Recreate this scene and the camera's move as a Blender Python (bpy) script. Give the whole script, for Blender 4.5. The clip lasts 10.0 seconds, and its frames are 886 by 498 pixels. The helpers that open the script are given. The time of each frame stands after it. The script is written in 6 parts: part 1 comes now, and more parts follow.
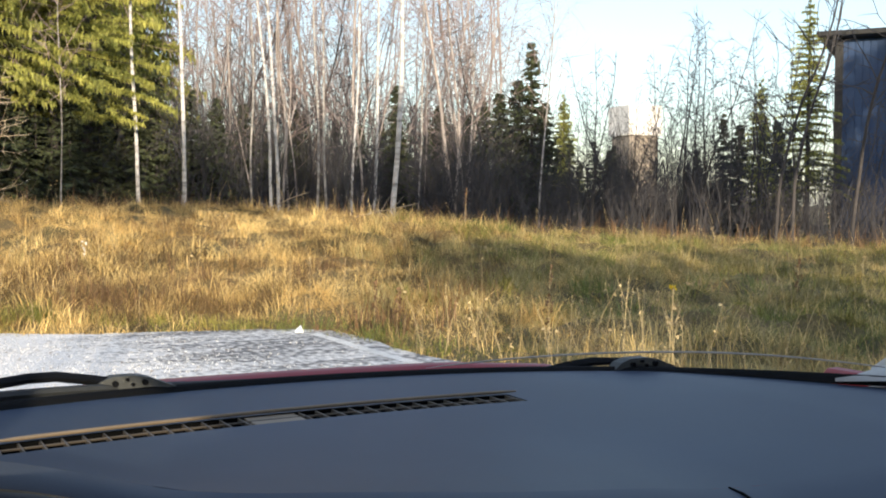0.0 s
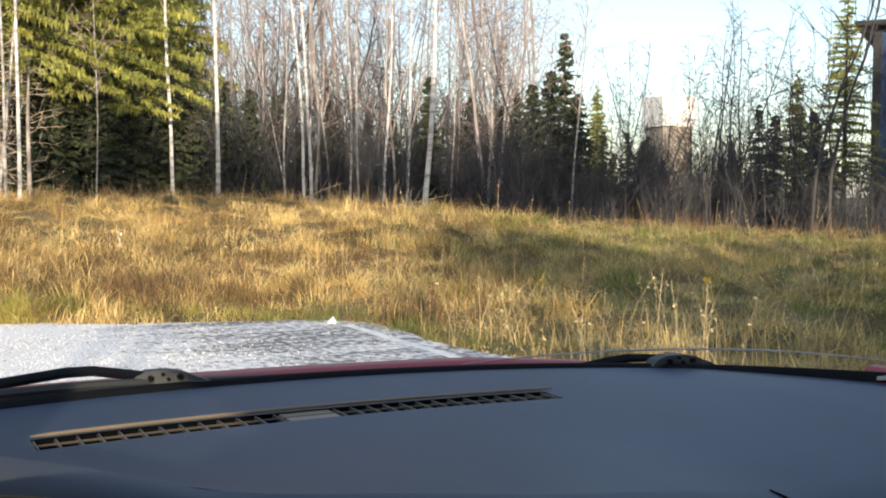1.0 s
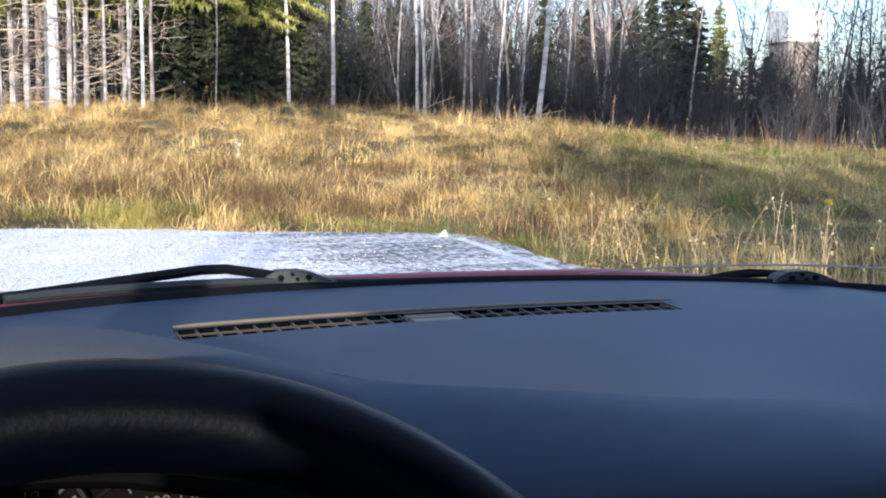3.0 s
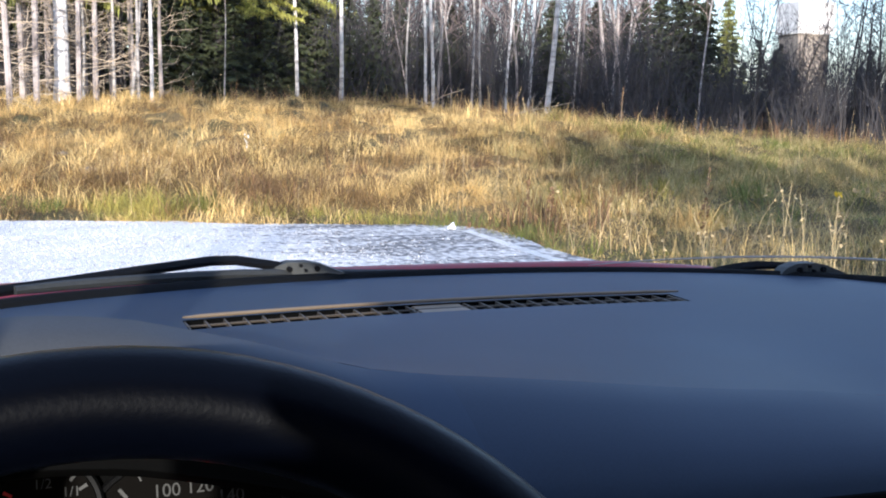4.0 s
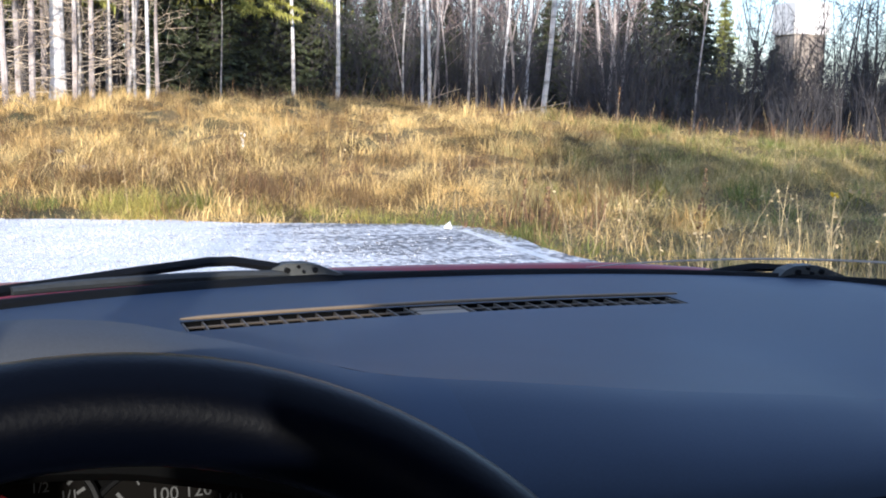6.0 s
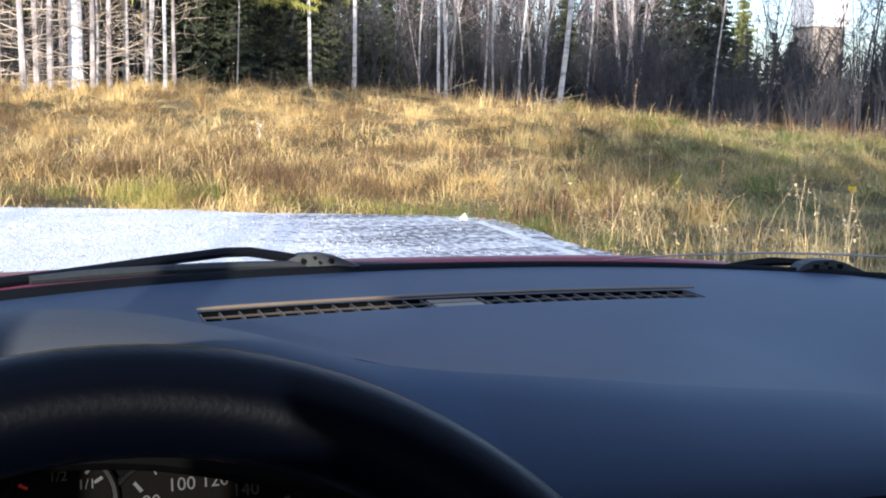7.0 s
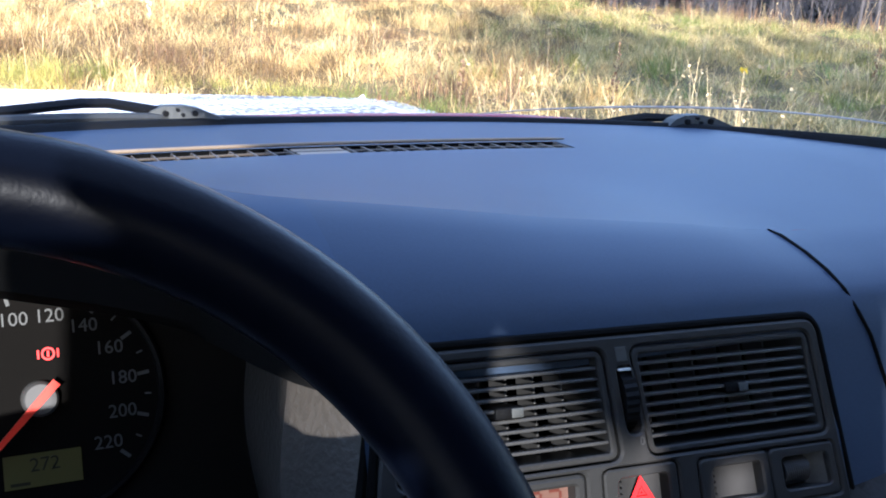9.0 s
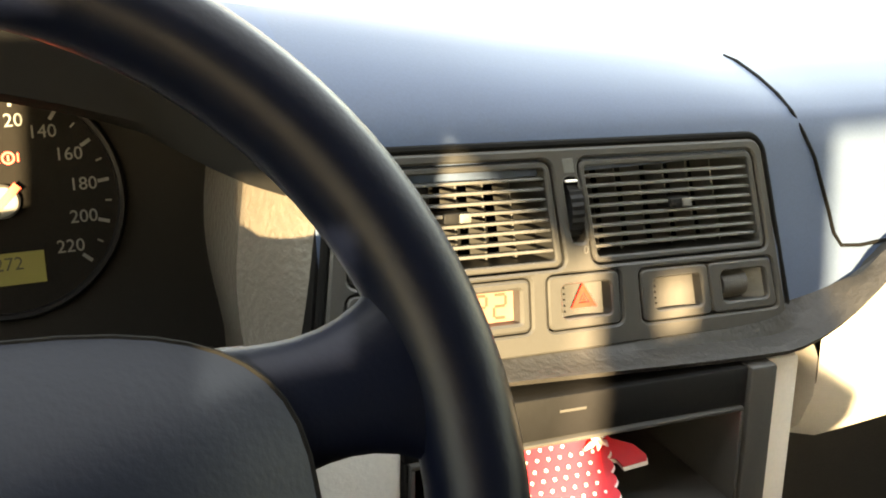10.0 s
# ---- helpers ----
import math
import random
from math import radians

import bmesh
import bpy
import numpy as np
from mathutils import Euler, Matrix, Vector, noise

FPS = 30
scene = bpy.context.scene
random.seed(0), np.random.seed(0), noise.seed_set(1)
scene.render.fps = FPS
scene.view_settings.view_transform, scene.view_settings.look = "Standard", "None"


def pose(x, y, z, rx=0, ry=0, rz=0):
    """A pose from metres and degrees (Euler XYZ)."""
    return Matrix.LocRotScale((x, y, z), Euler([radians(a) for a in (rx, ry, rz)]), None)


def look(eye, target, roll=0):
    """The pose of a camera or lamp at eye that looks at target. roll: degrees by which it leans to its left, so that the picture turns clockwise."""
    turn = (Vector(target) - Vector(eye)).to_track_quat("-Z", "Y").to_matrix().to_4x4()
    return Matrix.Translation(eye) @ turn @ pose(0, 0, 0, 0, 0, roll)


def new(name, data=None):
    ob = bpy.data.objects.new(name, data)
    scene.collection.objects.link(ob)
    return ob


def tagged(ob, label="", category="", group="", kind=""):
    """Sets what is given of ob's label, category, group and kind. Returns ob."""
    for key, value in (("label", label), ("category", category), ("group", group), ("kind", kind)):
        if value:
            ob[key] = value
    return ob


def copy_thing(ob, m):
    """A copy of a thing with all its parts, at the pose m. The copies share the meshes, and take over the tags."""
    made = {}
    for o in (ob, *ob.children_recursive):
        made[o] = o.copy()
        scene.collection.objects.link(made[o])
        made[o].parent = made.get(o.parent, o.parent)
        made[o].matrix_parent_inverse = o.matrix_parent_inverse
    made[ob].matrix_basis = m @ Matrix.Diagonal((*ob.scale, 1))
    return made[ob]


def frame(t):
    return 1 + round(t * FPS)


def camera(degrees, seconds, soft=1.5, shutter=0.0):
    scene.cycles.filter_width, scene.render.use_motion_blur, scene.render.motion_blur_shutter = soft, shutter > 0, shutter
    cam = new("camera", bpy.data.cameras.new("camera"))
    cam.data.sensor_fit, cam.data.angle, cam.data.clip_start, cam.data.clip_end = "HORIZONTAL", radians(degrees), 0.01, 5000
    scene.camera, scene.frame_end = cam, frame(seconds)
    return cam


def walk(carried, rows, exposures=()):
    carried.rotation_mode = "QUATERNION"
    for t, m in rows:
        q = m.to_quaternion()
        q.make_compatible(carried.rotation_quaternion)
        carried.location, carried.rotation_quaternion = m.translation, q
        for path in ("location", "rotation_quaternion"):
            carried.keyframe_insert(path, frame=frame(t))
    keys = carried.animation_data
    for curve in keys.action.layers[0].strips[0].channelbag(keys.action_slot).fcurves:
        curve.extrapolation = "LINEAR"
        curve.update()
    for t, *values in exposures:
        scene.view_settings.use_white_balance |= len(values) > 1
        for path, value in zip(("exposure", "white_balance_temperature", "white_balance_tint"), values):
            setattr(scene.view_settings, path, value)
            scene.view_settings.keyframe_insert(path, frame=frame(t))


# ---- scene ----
cam = camera(44.7, 10.0, soft=1.9)

# the driver's phone: seconds, place, heading, pitch, lean
PATH = [
    (0, -0.330, 0.059, 1.130, -29.258, -2.388, 0.192),
    (0.5, -0.328, 0.061, 1.130, -29.368, -2.119, -0.128),
    (1, -0.329, 0.067, 1.134, -27.549, -2.864, 0.264),
    (1.5, -0.340, 0.057, 1.131, -23.830, -5.335, 1.303),
    (2, -0.343, 0.054, 1.132, -22.205, -7.167, 1.668),
    (2.5, -0.339, 0.061, 1.130, -21.982, -7.285, 1.503),
    (3, -0.346, 0.058, 1.128, -21.715, -7.431, 1.076),
    (4.5, -0.347, 0.054, 1.127, -21.247, -8.208, 1.205),
    (5, -0.339, 0.063, 1.125, -22.511, -8.499, 1.421),
    (5.5, -0.346, 0.057, 1.128, -22.120, -7.745, 1.202),
    (7, -0.349, 0.059, 1.130, -20.696, -8.360, 1.546),
    (7.5, -0.345, 0.058, 1.126, -21.356, -8.554, 1.396),
    (8, -0.346, 0.062, 1.124, -21.579, -8.825, 1.877),
    (8.5, -0.338, 0.061, 1.118, -22.694, -9.861, 1.549),
    (8.6, -0.333, 0.060, 1.114, -23.552, -10.984, 1.500),
    (8.8, -0.324, 0.058, 1.105, -24.803, -12.554, 2.110),
    (9, -0.315, 0.056, 1.096, -26.179, -14.220, 2.314),
    (9.2, -0.314, 0.051, 1.092, -27.086, -16.664, 2.921),
    (9.4, -0.313, 0.046, 1.088, -27.318, -17.345, 2.877),
    (9.5, -0.313, 0.043, 1.086, -26.841, -17.923, 2.660),
    (9.6, -0.313, 0.041, 1.085, -26.600, -18.307, 2.400),
    (9.8, -0.312, 0.036, 1.082, -26.979, -21.938, 2.800),
    (10, -0.311, 0.031, 1.079, -27.832, -21.890, 3.778),
]


def phone(x, y, z, yaw, pitch, lean):
    return pose(x, y, z, 90 + pitch, 0, yaw) @ pose(0, 0, 0, 0, 0, lean)


walk(cam, [(t, phone(*p)) for t, *p in PATH],
     exposures=[(0, 0.60, 6600, 10), (1.0, 0.60, 6600, 10), (2.0, 0.72, 5700, 13), (4.5, 0.83, 5500, 15), (8.5, 1.0, 5350, 15), (9.0, 1.95, 5150, 17),
                (9.5, 3.1, 8000, 12), (10.0, 4.45, 10800, 9)])

# ---- light ----
SUN_AZ, SUN_EL = 199.0, 12.8       # degrees clockwise from +y, and above the horizon
sun_way = Vector((math.sin(radians(SUN_AZ)) * math.cos(radians(SUN_EL)),
                  math.cos(radians(SUN_AZ)) * math.cos(radians(SUN_EL)), math.sin(radians(SUN_EL))))
world = bpy.data.worlds.new("sky")
scene.world = world
world.use_nodes = True
wn = world.node_tree
sky = wn.nodes.new("ShaderNodeTexSky")
sky.sky_type, sky.sun_disc = "NISHITA", False
sky.sun_elevation, sky.sun_rotation = radians(SUN_EL), radians(SUN_AZ)
sky.air_density, sky.dust_density, sky.ozone_density = 1.0, 1.0, 1.6
wn.nodes["Background"].inputs["Strength"].default_value = 0.15
veil = wn.nodes.new("ShaderNodeVectorMath")      # thin even veil of high cloud
veil.inputs[1].default_value = (1.05, 1.15, 1.35)
wn.links.new(sky.outputs[0], veil.inputs[0])
wn.links.new(veil.outputs[0], wn.nodes["Background"].inputs["Color"])
sun = new("sun", bpy.data.lights.new("sun", "SUN"))
sun.data.energy, sun.data.angle, sun.data.color = 4.6, radians(0.5), (1.0, 0.86, 0.66)
sun.matrix_world = look((0, 0, 30), Vector((0, 0, 30)) - sun_way)

# ---- materials ----


def mat(name, base, rough=0.6, metal=0.0, vary=0.25, big=3.0, fine=60.0, bump=0.1, second=None, spot=0.5,
        coat=0.0, island=0.0, spec=0.5, piece=0.0, through_light=0.0, stretch=1.0):
    """A procedural surface: two scales of noise mix base with second, fine relief, and an island tint for stuff."""
    m = bpy.data.materials.new(name)
    m.use_nodes = True
    nt = m.node_tree
    N, L = nt.nodes, nt.links
    b = N["Principled BSDF"]
    b.inputs["Roughness"].default_value, b.inputs["Metallic"].default_value = rough, metal
    b.inputs["Specular IOR Level"].default_value = spec
    b.inputs["Coat Weight"].default_value, b.inputs["Coat Roughness"].default_value = coat, 0.04
    tc = N.new("ShaderNodeNewGeometry")
    n1, n2 = N.new("ShaderNodeTexNoise"), N.new("ShaderNodeTexNoise")
    for n, s, d in ((n1, big, 4), (n2, fine, 3)):
        n.inputs["Scale"].default_value, n.inputs["Detail"].default_value = s, d
        if stretch == 1.0:
            L.new(tc.outputs["Position"], n.inputs["Vector"])
        else:
            sc = N.new("ShaderNodeVectorMath")
            sc.operation = "MULTIPLY"
            sc.inputs[1].default_value = (1, 1, stretch)
            L.new(tc.outputs["Position"], sc.inputs[0])
            L.new(sc.outputs[0], n.inputs["Vector"])
    ramp = N.new("ShaderNodeValToRGB")
    lo, hi = max(0.0, spot - 0.16), min(1.0, spot + 0.16)
    ramp.color_ramp.elements[0].position, ramp.color_ramp.elements[1].position = lo, hi
    second = second or tuple(c * (1 - vary) for c in base)
    ramp.color_ramp.elements[0].color, ramp.color_ramp.elements[1].color = (*second, 1), (*base, 1)
    L.new(n1.outputs[0], ramp.inputs[0])
    val = N.new("ShaderNodeMath")
    val.operation = "MULTIPLY_ADD"
    L.new(n2.outputs[0], val.inputs[0])
    val.inputs[1].default_value, val.inputs[2].default_value = 2 * vary, 1 - vary
    last = val.outputs[0]
    if island or piece:
        src = tc.outputs["Random Per Island"]
        if piece:
            src = N.new("ShaderNodeObjectInfo").outputs["Random"]
        a = N.new("ShaderNodeMath")
        a.operation = "MULTIPLY_ADD"
        k = island or piece
        a.inputs[1].default_value, a.inputs[2].default_value = 2 * k, 1 - k
        L.new(src, a.inputs[0])
        c = N.new("ShaderNodeMath")
        c.operation = "MULTIPLY"
        L.new(a.outputs[0], c.inputs[0])
        L.new(last, c.inputs[1])
        last = c.outputs[0]
    mul = N.new("ShaderNodeVectorMath")
    mul.operation = "SCALE"
    L.new(ramp.outputs[0], mul.inputs[0])
    L.new(last, mul.inputs["Scale"])
    L.new(mul.outputs[0], b.inputs["Base Color"])
    if bump:
        bp = N.new("ShaderNodeBump")
        bp.inputs["Strength"].default_value, bp.inputs["Distance"].default_value = bump, 0.6 / fine
        L.new(n2.outputs[0], bp.inputs["Height"])
        L.new(bp.outputs[0], b.inputs["Normal"])
    if through_light:
        tr = N.new("ShaderNodeBsdfTranslucent")
        mx = N.new("ShaderNodeMixShader")
        mx.inputs[0].default_value = through_light
        L.new(mul.outputs[0], tr.inputs[0])
        L.new(b.outputs[0], mx.inputs[1])
        L.new(tr.outputs[0], mx.inputs[2])
        L.new(mx.outputs[0], N["Material Output"].inputs[0])
    return m


def glow(name, colour, strength):
    m = bpy.data.materials.new(name)
    m.use_nodes = True
    b = m.node_tree.nodes["Principled BSDF"]
    b.inputs["Base Color"].default_value = (*colour, 1)
    b.inputs["Emission Color"].default_value = (*colour, 1)
    b.inputs["Emission Strength"].default_value = strength
    return m


def pane_material(name, gloss, tint=(1, 1, 1)):
    m = bpy.data.materials.new(name)
    m.use_nodes = True
    N, L = m.node_tree.nodes, m.node_tree.links
    N.remove(N["Principled BSDF"])
    t, g, mx = N.new("ShaderNodeBsdfTransparent"), N.new("ShaderNodeBsdfGlossy"), N.new("ShaderNodeMixShader")
    t.inputs[0].default_value = (*tint, 1)
    g.inputs["Roughness"].default_value = 0.02
    mx.inputs[0].default_value = gloss
    L.new(t.outputs[0], mx.inputs[1])
    L.new(g.outputs[0], mx.inputs[2])
    L.new(mx.outputs[0], N["Material Output"].inputs[0])
    return m


def road_material(name, dark, pale):
    """Dark asphalt with pale grit trodden into it, dense to the west; tree shade towards the edge line is put into the
    colour.
    """
    m = bpy.data.materials.new(name)
    m.use_nodes = True
    N, L = m.node_tree.nodes, m.node_tree.links
    b = N["Principled BSDF"]
    b.inputs["Roughness"].default_value = 0.9
    b.inputs["Specular IOR Level"].default_value = 0.3
    geo = N.new("ShaderNodeNewGeometry")

    def field(scale, detail, squeeze=(1, 1, 1)):
        v, t = N.new("ShaderNodeVectorMath"), N.new("ShaderNodeTexNoise")
        v.operation = "MULTIPLY"
        v.inputs[1].default_value = squeeze
        L.new(geo.outputs["Position"], v.inputs[0])
        L.new(v.outputs[0], t.inputs["Vector"])
        t.inputs["Scale"].default_value, t.inputs["Detail"].default_value = scale, detail
        return t.outputs[0]

    def sums(a, k, c):
        q = N.new("ShaderNodeMath")
        q.operation = "MULTIPLY_ADD"
        L.new(a, q.inputs[0])
        q.inputs[1].default_value = k
        if isinstance(c, (int, float)):
            q.inputs[2].default_value = c
        else:
            L.new(c, q.inputs[2])
        return q.outputs[0]
    # bands and the fall-off below paint in shade from trees behind
    grain, shade_bands, blots = field(17, 6, (1, 0.7, 1)), field(1.1, 6, (0.55, 2.4, 1)), field(0.6, 4)
    parts = N.new("ShaderNodeSeparateXYZ")
    L.new(geo.outputs["Position"], parts.inputs[0])
    along = N.new("ShaderNodeMapRange")
    along.inputs["From Min"].default_value, along.inputs["From Max"].default_value = 1.5, 3.0
    along.inputs["To Min"].default_value, along.inputs["To Max"].default_value = 0.0, -0.65
    L.new(sums(parts.outputs["Y"], 0.12, parts.outputs["X"]), along.inputs["Value"])
    total = sums(grain, 2.6, sums(shade_bands, 1.7, sums(blots, 0.8, sums(along.outputs[0], 1.15, -1.32))))
    ramp = N.new("ShaderNodeValToRGB")
    ramp.color_ramp.elements[0].position, ramp.color_ramp.elements[1].position = 0.18, 0.92
    ramp.color_ramp.elements[0].color, ramp.color_ramp.elements[1].color = (*dark, 1), (*pale, 1)
    L.new(total, ramp.inputs[0])
    L.new(ramp.outputs[0], b.inputs["Base Color"])
    bp = N.new("ShaderNodeBump")
    bp.inputs["Strength"].default_value, bp.inputs["Distance"].default_value = 0.8, 0.012
    L.new(grain, bp.inputs["Height"])
    L.new(bp.outputs[0], b.inputs["Normal"])
    return m


M = {
    "dash": mat("dash plastic", (0.043, 0.063, 0.104), 0.50, vary=0.14, big=5, fine=700, bump=0.05, spec=0.18),
    # dash plastic made greyer: sun on the hood is in the colour
    "hood": mat("hood plastic with sun in colour", (0.078, 0.084, 0.098), 0.55, vary=0.14, big=5, fine=700, bump=0.05, spec=0.18),
    "dash_low": mat("dash skin with grain", (0.022, 0.021, 0.020), 0.45, vary=0.2, big=9, fine=230, bump=0.35, spec=0.18),
    # paler copy of the dash skin: sun on the panel is in the colour
    "side_sun_grain": mat("grained side panel skin, sun in colour", (0.075, 0.066, 0.056), 0.40, vary=0.2, big=9, fine=230, bump=0.35, spec=0.35),
    "trim": mat("centre trim plastic", (0.034, 0.0333, 0.0322), 0.42, vary=0.1, big=9, fine=500, bump=0.06, spec=0.2),
    "slat": mat("vent slat plastic", (0.062, 0.061, 0.059), 0.40, vary=0.1, big=9, fine=500, bump=0.04, spec=0.35),
    "black": mat("black plastic", (0.006, 0.006, 0.0065), 0.5, vary=0.15, big=9, fine=300, bump=0.1, spec=0.12),
    "rubber": mat("black rubber", (0.006, 0.006, 0.006), 0.7, vary=0.2, big=8, fine=200, bump=0.15, spec=0.12),
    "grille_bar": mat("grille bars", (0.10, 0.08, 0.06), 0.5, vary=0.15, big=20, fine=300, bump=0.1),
    # near black: shade inside recesses is in the colour; also joints and dots
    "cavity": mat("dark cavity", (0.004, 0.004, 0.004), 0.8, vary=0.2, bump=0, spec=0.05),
    "rim": mat("wheel foam", (0.0011, 0.0018, 0.0048), 0.36, vary=0.15, big=10, fine=420, bump=0.07, spec=0.09),
    "hub_pad": mat("smooth hub plastic", (0.0026, 0.0042, 0.0085), 0.42, vary=0.12, big=8, fine=360, bump=0.10, spec=0.13),
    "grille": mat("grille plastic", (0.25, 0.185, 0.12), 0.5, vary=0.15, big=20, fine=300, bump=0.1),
    "cowl": mat("weathered cowl plastic", (0.065, 0.068, 0.065), 0.6, vary=0.3, big=14, fine=160, bump=0.2),
    "blade": mat("weathered wiper rubber", (0.04, 0.042, 0.042), 0.6, vary=0.3, big=14, fine=160, bump=0.2),
    "tyre": mat("tyre rubber", (0.02, 0.02, 0.02), 0.8, vary=0.3, big=8, fine=80, bump=0.3),
    "alloy": mat("grey wheel metal", (0.35, 0.35, 0.36), 0.4, 0.8, vary=0.15, big=8, fine=80, bump=0.05),
    "paint": mat("red car paint", (0.30, 0.011, 0.017), 0.45, vary=0.05, big=5, fine=100, bump=0, coat=0.1),
    "grey": mat("light grey interior plastic", (0.42, 0.40, 0.37), 0.55, vary=0.08, big=6, fine=380, bump=0.12),
    # unseen headliner and door cards kept dark to cut bounced light
    "liner": mat("grey headliner cloth", (0.10, 0.098, 0.094), 0.9, vary=0.1, big=6, fine=300, bump=0.1),
    "card": mat("dark door card", (0.07, 0.068, 0.065), 0.7, vary=0.1, big=6, fine=300, bump=0.1),
    "carpet": mat("dark carpet", (0.03, 0.028, 0.026), 0.95, vary=0.3, big=6, fine=400, bump=0.3),
    "dial": mat("dial face", (0.0070, 0.0063, 0.0056), 0.8, vary=0.1, big=12, fine=300, bump=0, spec=0.03),
    "dial_plate": mat("dial plate", (0.0110, 0.0099, 0.0088), 0.8, vary=0.1, big=12, fine=300, bump=0, spec=0.03),
    "dial_print": mat("dial print", (0.07, 0.07, 0.068), 0.5, vary=0.03, bump=0),
    "needle": mat("red needle", (0.9, 0.05, 0.02), 0.4, vary=0.03, bump=0),
    "warning": glow("warning lamp", (0.9, 0.03, 0.02), 0.35),
    "lcd": mat("display", (0.105, 0.095, 0.03), 0.3, vary=0.05, bump=0),
    "lcd_seg": mat("display segments", (0.010, 0.010, 0.007), 0.4, bump=0),
    "clock": mat("pinkish display", (0.15, 0.08, 0.06), 0.4, vary=0.05, bump=0),
    "clock_seg": mat("faint display digits", (0.11, 0.03, 0.02), 0.4, vary=0.05, bump=0),
    "red_print": mat("red print", (0.75, 0.02, 0.02), 0.4, vary=0.05, bump=0),
    "red_card": mat("red patterned card", (0.62, 0.015, 0.035), 0.5, vary=0.08, big=20, fine=200, bump=0.05),
    "white_card": mat("white card", (0.8, 0.78, 0.74), 0.6, vary=0.05, bump=0),
    "glass": pane_material("windscreen glass", 0.03),
    "tinted": pane_material("tinted car glass", 0.04, (0.66, 0.68, 0.67)),
    "asphalt": road_material("worn asphalt under bleached grit", (0.165, 0.168, 0.175), (0.80, 0.795, 0.79)),
    "gravel": mat("pale bleached grit", (0.60, 0.595, 0.59), 0.9, vary=0.2, big=1.5, fine=48, bump=0,
                  second=(0.42, 0.42, 0.43), spot=0.5, island=0.4),
    "line": mat("worn road paint", (0.86, 0.86, 0.84), 0.7, vary=0.25, big=5, fine=60, bump=0.1),
    "soil": mat("matted grass ground", (0.17, 0.12, 0.05), 0.95, vary=0.5, big=0.8, fine=34, bump=1.0,
                second=(0.07, 0.065, 0.025)),
    "straw": mat("dry grass", (0.95, 0.71, 0.30), 0.75, vary=0.25, big=0.9, fine=5.0, bump=0,
                 second=(0.54, 0.36, 0.135), island=0.40, through_light=0.25),
    "green": mat("green grass", (0.175, 0.225, 0.05), 0.7, vary=0.2, big=0.6, fine=3.0, bump=0,
                 second=(0.26, 0.22, 0.05), island=0.4, through_light=0.25),
    "stalk": mat("pale dry stalks", (0.55, 0.42, 0.22), 0.8, vary=0.2, big=2, fine=9, bump=0, island=0.35),
    "rust": mat("rust-brown weeds", (0.20, 0.115, 0.055), 0.8, vary=0.25, big=2, fine=9, bump=0, island=0.4),
    "bark": mat("birch bark", (0.44, 0.42, 0.40), 0.7, vary=0.2, big=2.2, fine=26, stretch=5.0, bump=0.3,
                second=(0.14, 0.125, 0.12), spot=0.44),
    # crown twigs carry sunlight in their paler colour, thicket stems shade in theirs
    "twig": mat("birch twigs", (0.37, 0.29, 0.27), 0.8, vary=0.25, big=1.0, fine=20, bump=0, island=0.35),
    "stem": mat("thicket stems", (0.066, 0.062, 0.066), 0.8, vary=0.25, big=1.0, fine=20, bump=0, island=0.35),
    "hub": mat("pale hub", (0.08, 0.077, 0.074), 0.5, vary=0.05, bump=0),
    "dull_bark": mat("young birch bark", (0.46, 0.41, 0.385), 0.8, vary=0.3, big=2.6, fine=26, bump=0.3,
                     second=(0.16, 0.135, 0.125), spot=0.46),
    "dark_bark": mat("grey bark", (0.075, 0.066, 0.063), 0.85, vary=0.35, big=4, fine=40, bump=0.4),
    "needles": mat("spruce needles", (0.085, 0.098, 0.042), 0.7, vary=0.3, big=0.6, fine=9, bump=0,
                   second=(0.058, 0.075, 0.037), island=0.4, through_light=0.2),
    # brighter, yellower copy of the needles: sunlight is put into the colour
    "needles_lit": mat("yellow-green needles with sun in colour", (0.52, 0.51, 0.135), 0.7, vary=0.3, big=0.6, fine=9, bump=0,
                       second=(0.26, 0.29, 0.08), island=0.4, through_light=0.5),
    "shaft": mat("tan tower shaft", (0.30, 0.26, 0.22), 0.8, vary=0.15, big=0.15, fine=1.5, bump=0.05),
    "stone": mat("pale field stone", (0.30, 0.26, 0.22), 0.85, vary=0.25, big=6, fine=50, bump=0.4),
    "dead_wood": mat("bleached dead twigs", (0.52, 0.43, 0.32), 0.85, vary=0.2, big=3, fine=20, bump=0, island=0.3),
    "brown_grass": mat("withered brown grass", (0.30, 0.19, 0.075), 0.8, vary=0.25, big=0.8, fine=5.0, bump=0,
                       second=(0.15, 0.10, 0.045), island=0.45, through_light=0.2),
    "white_bark": mat("white birch bark", (0.60, 0.59, 0.59), 0.65, vary=0.2, big=3.2, fine=30, stretch=3.0, bump=0.25,
                      second=(0.17, 0.155, 0.15), spot=0.39),
    "pale_grass": mat("pale olive dry grass", (0.58, 0.47, 0.21), 0.75, vary=0.25, big=0.8, fine=5.0, bump=0,
                      second=(0.30, 0.25, 0.09), island=0.45, through_light=0.25),
    "lush": mat("yellow-green grass", (0.56, 0.46, 0.12), 0.7, vary=0.2, big=0.8, fine=5.0, bump=0,
                second=(0.36, 0.35, 0.08), island=0.35, through_light=0.3),
    "tower": mat("white tower cladding", (0.80, 0.785, 0.77), 0.6, vary=0.06, big=0.15, fine=1.5, bump=0.05),
    "house": mat("dark blue boards", (0.032, 0.070, 0.165), 0.7, vary=0.2, big=0.8, fine=9, bump=0.1),
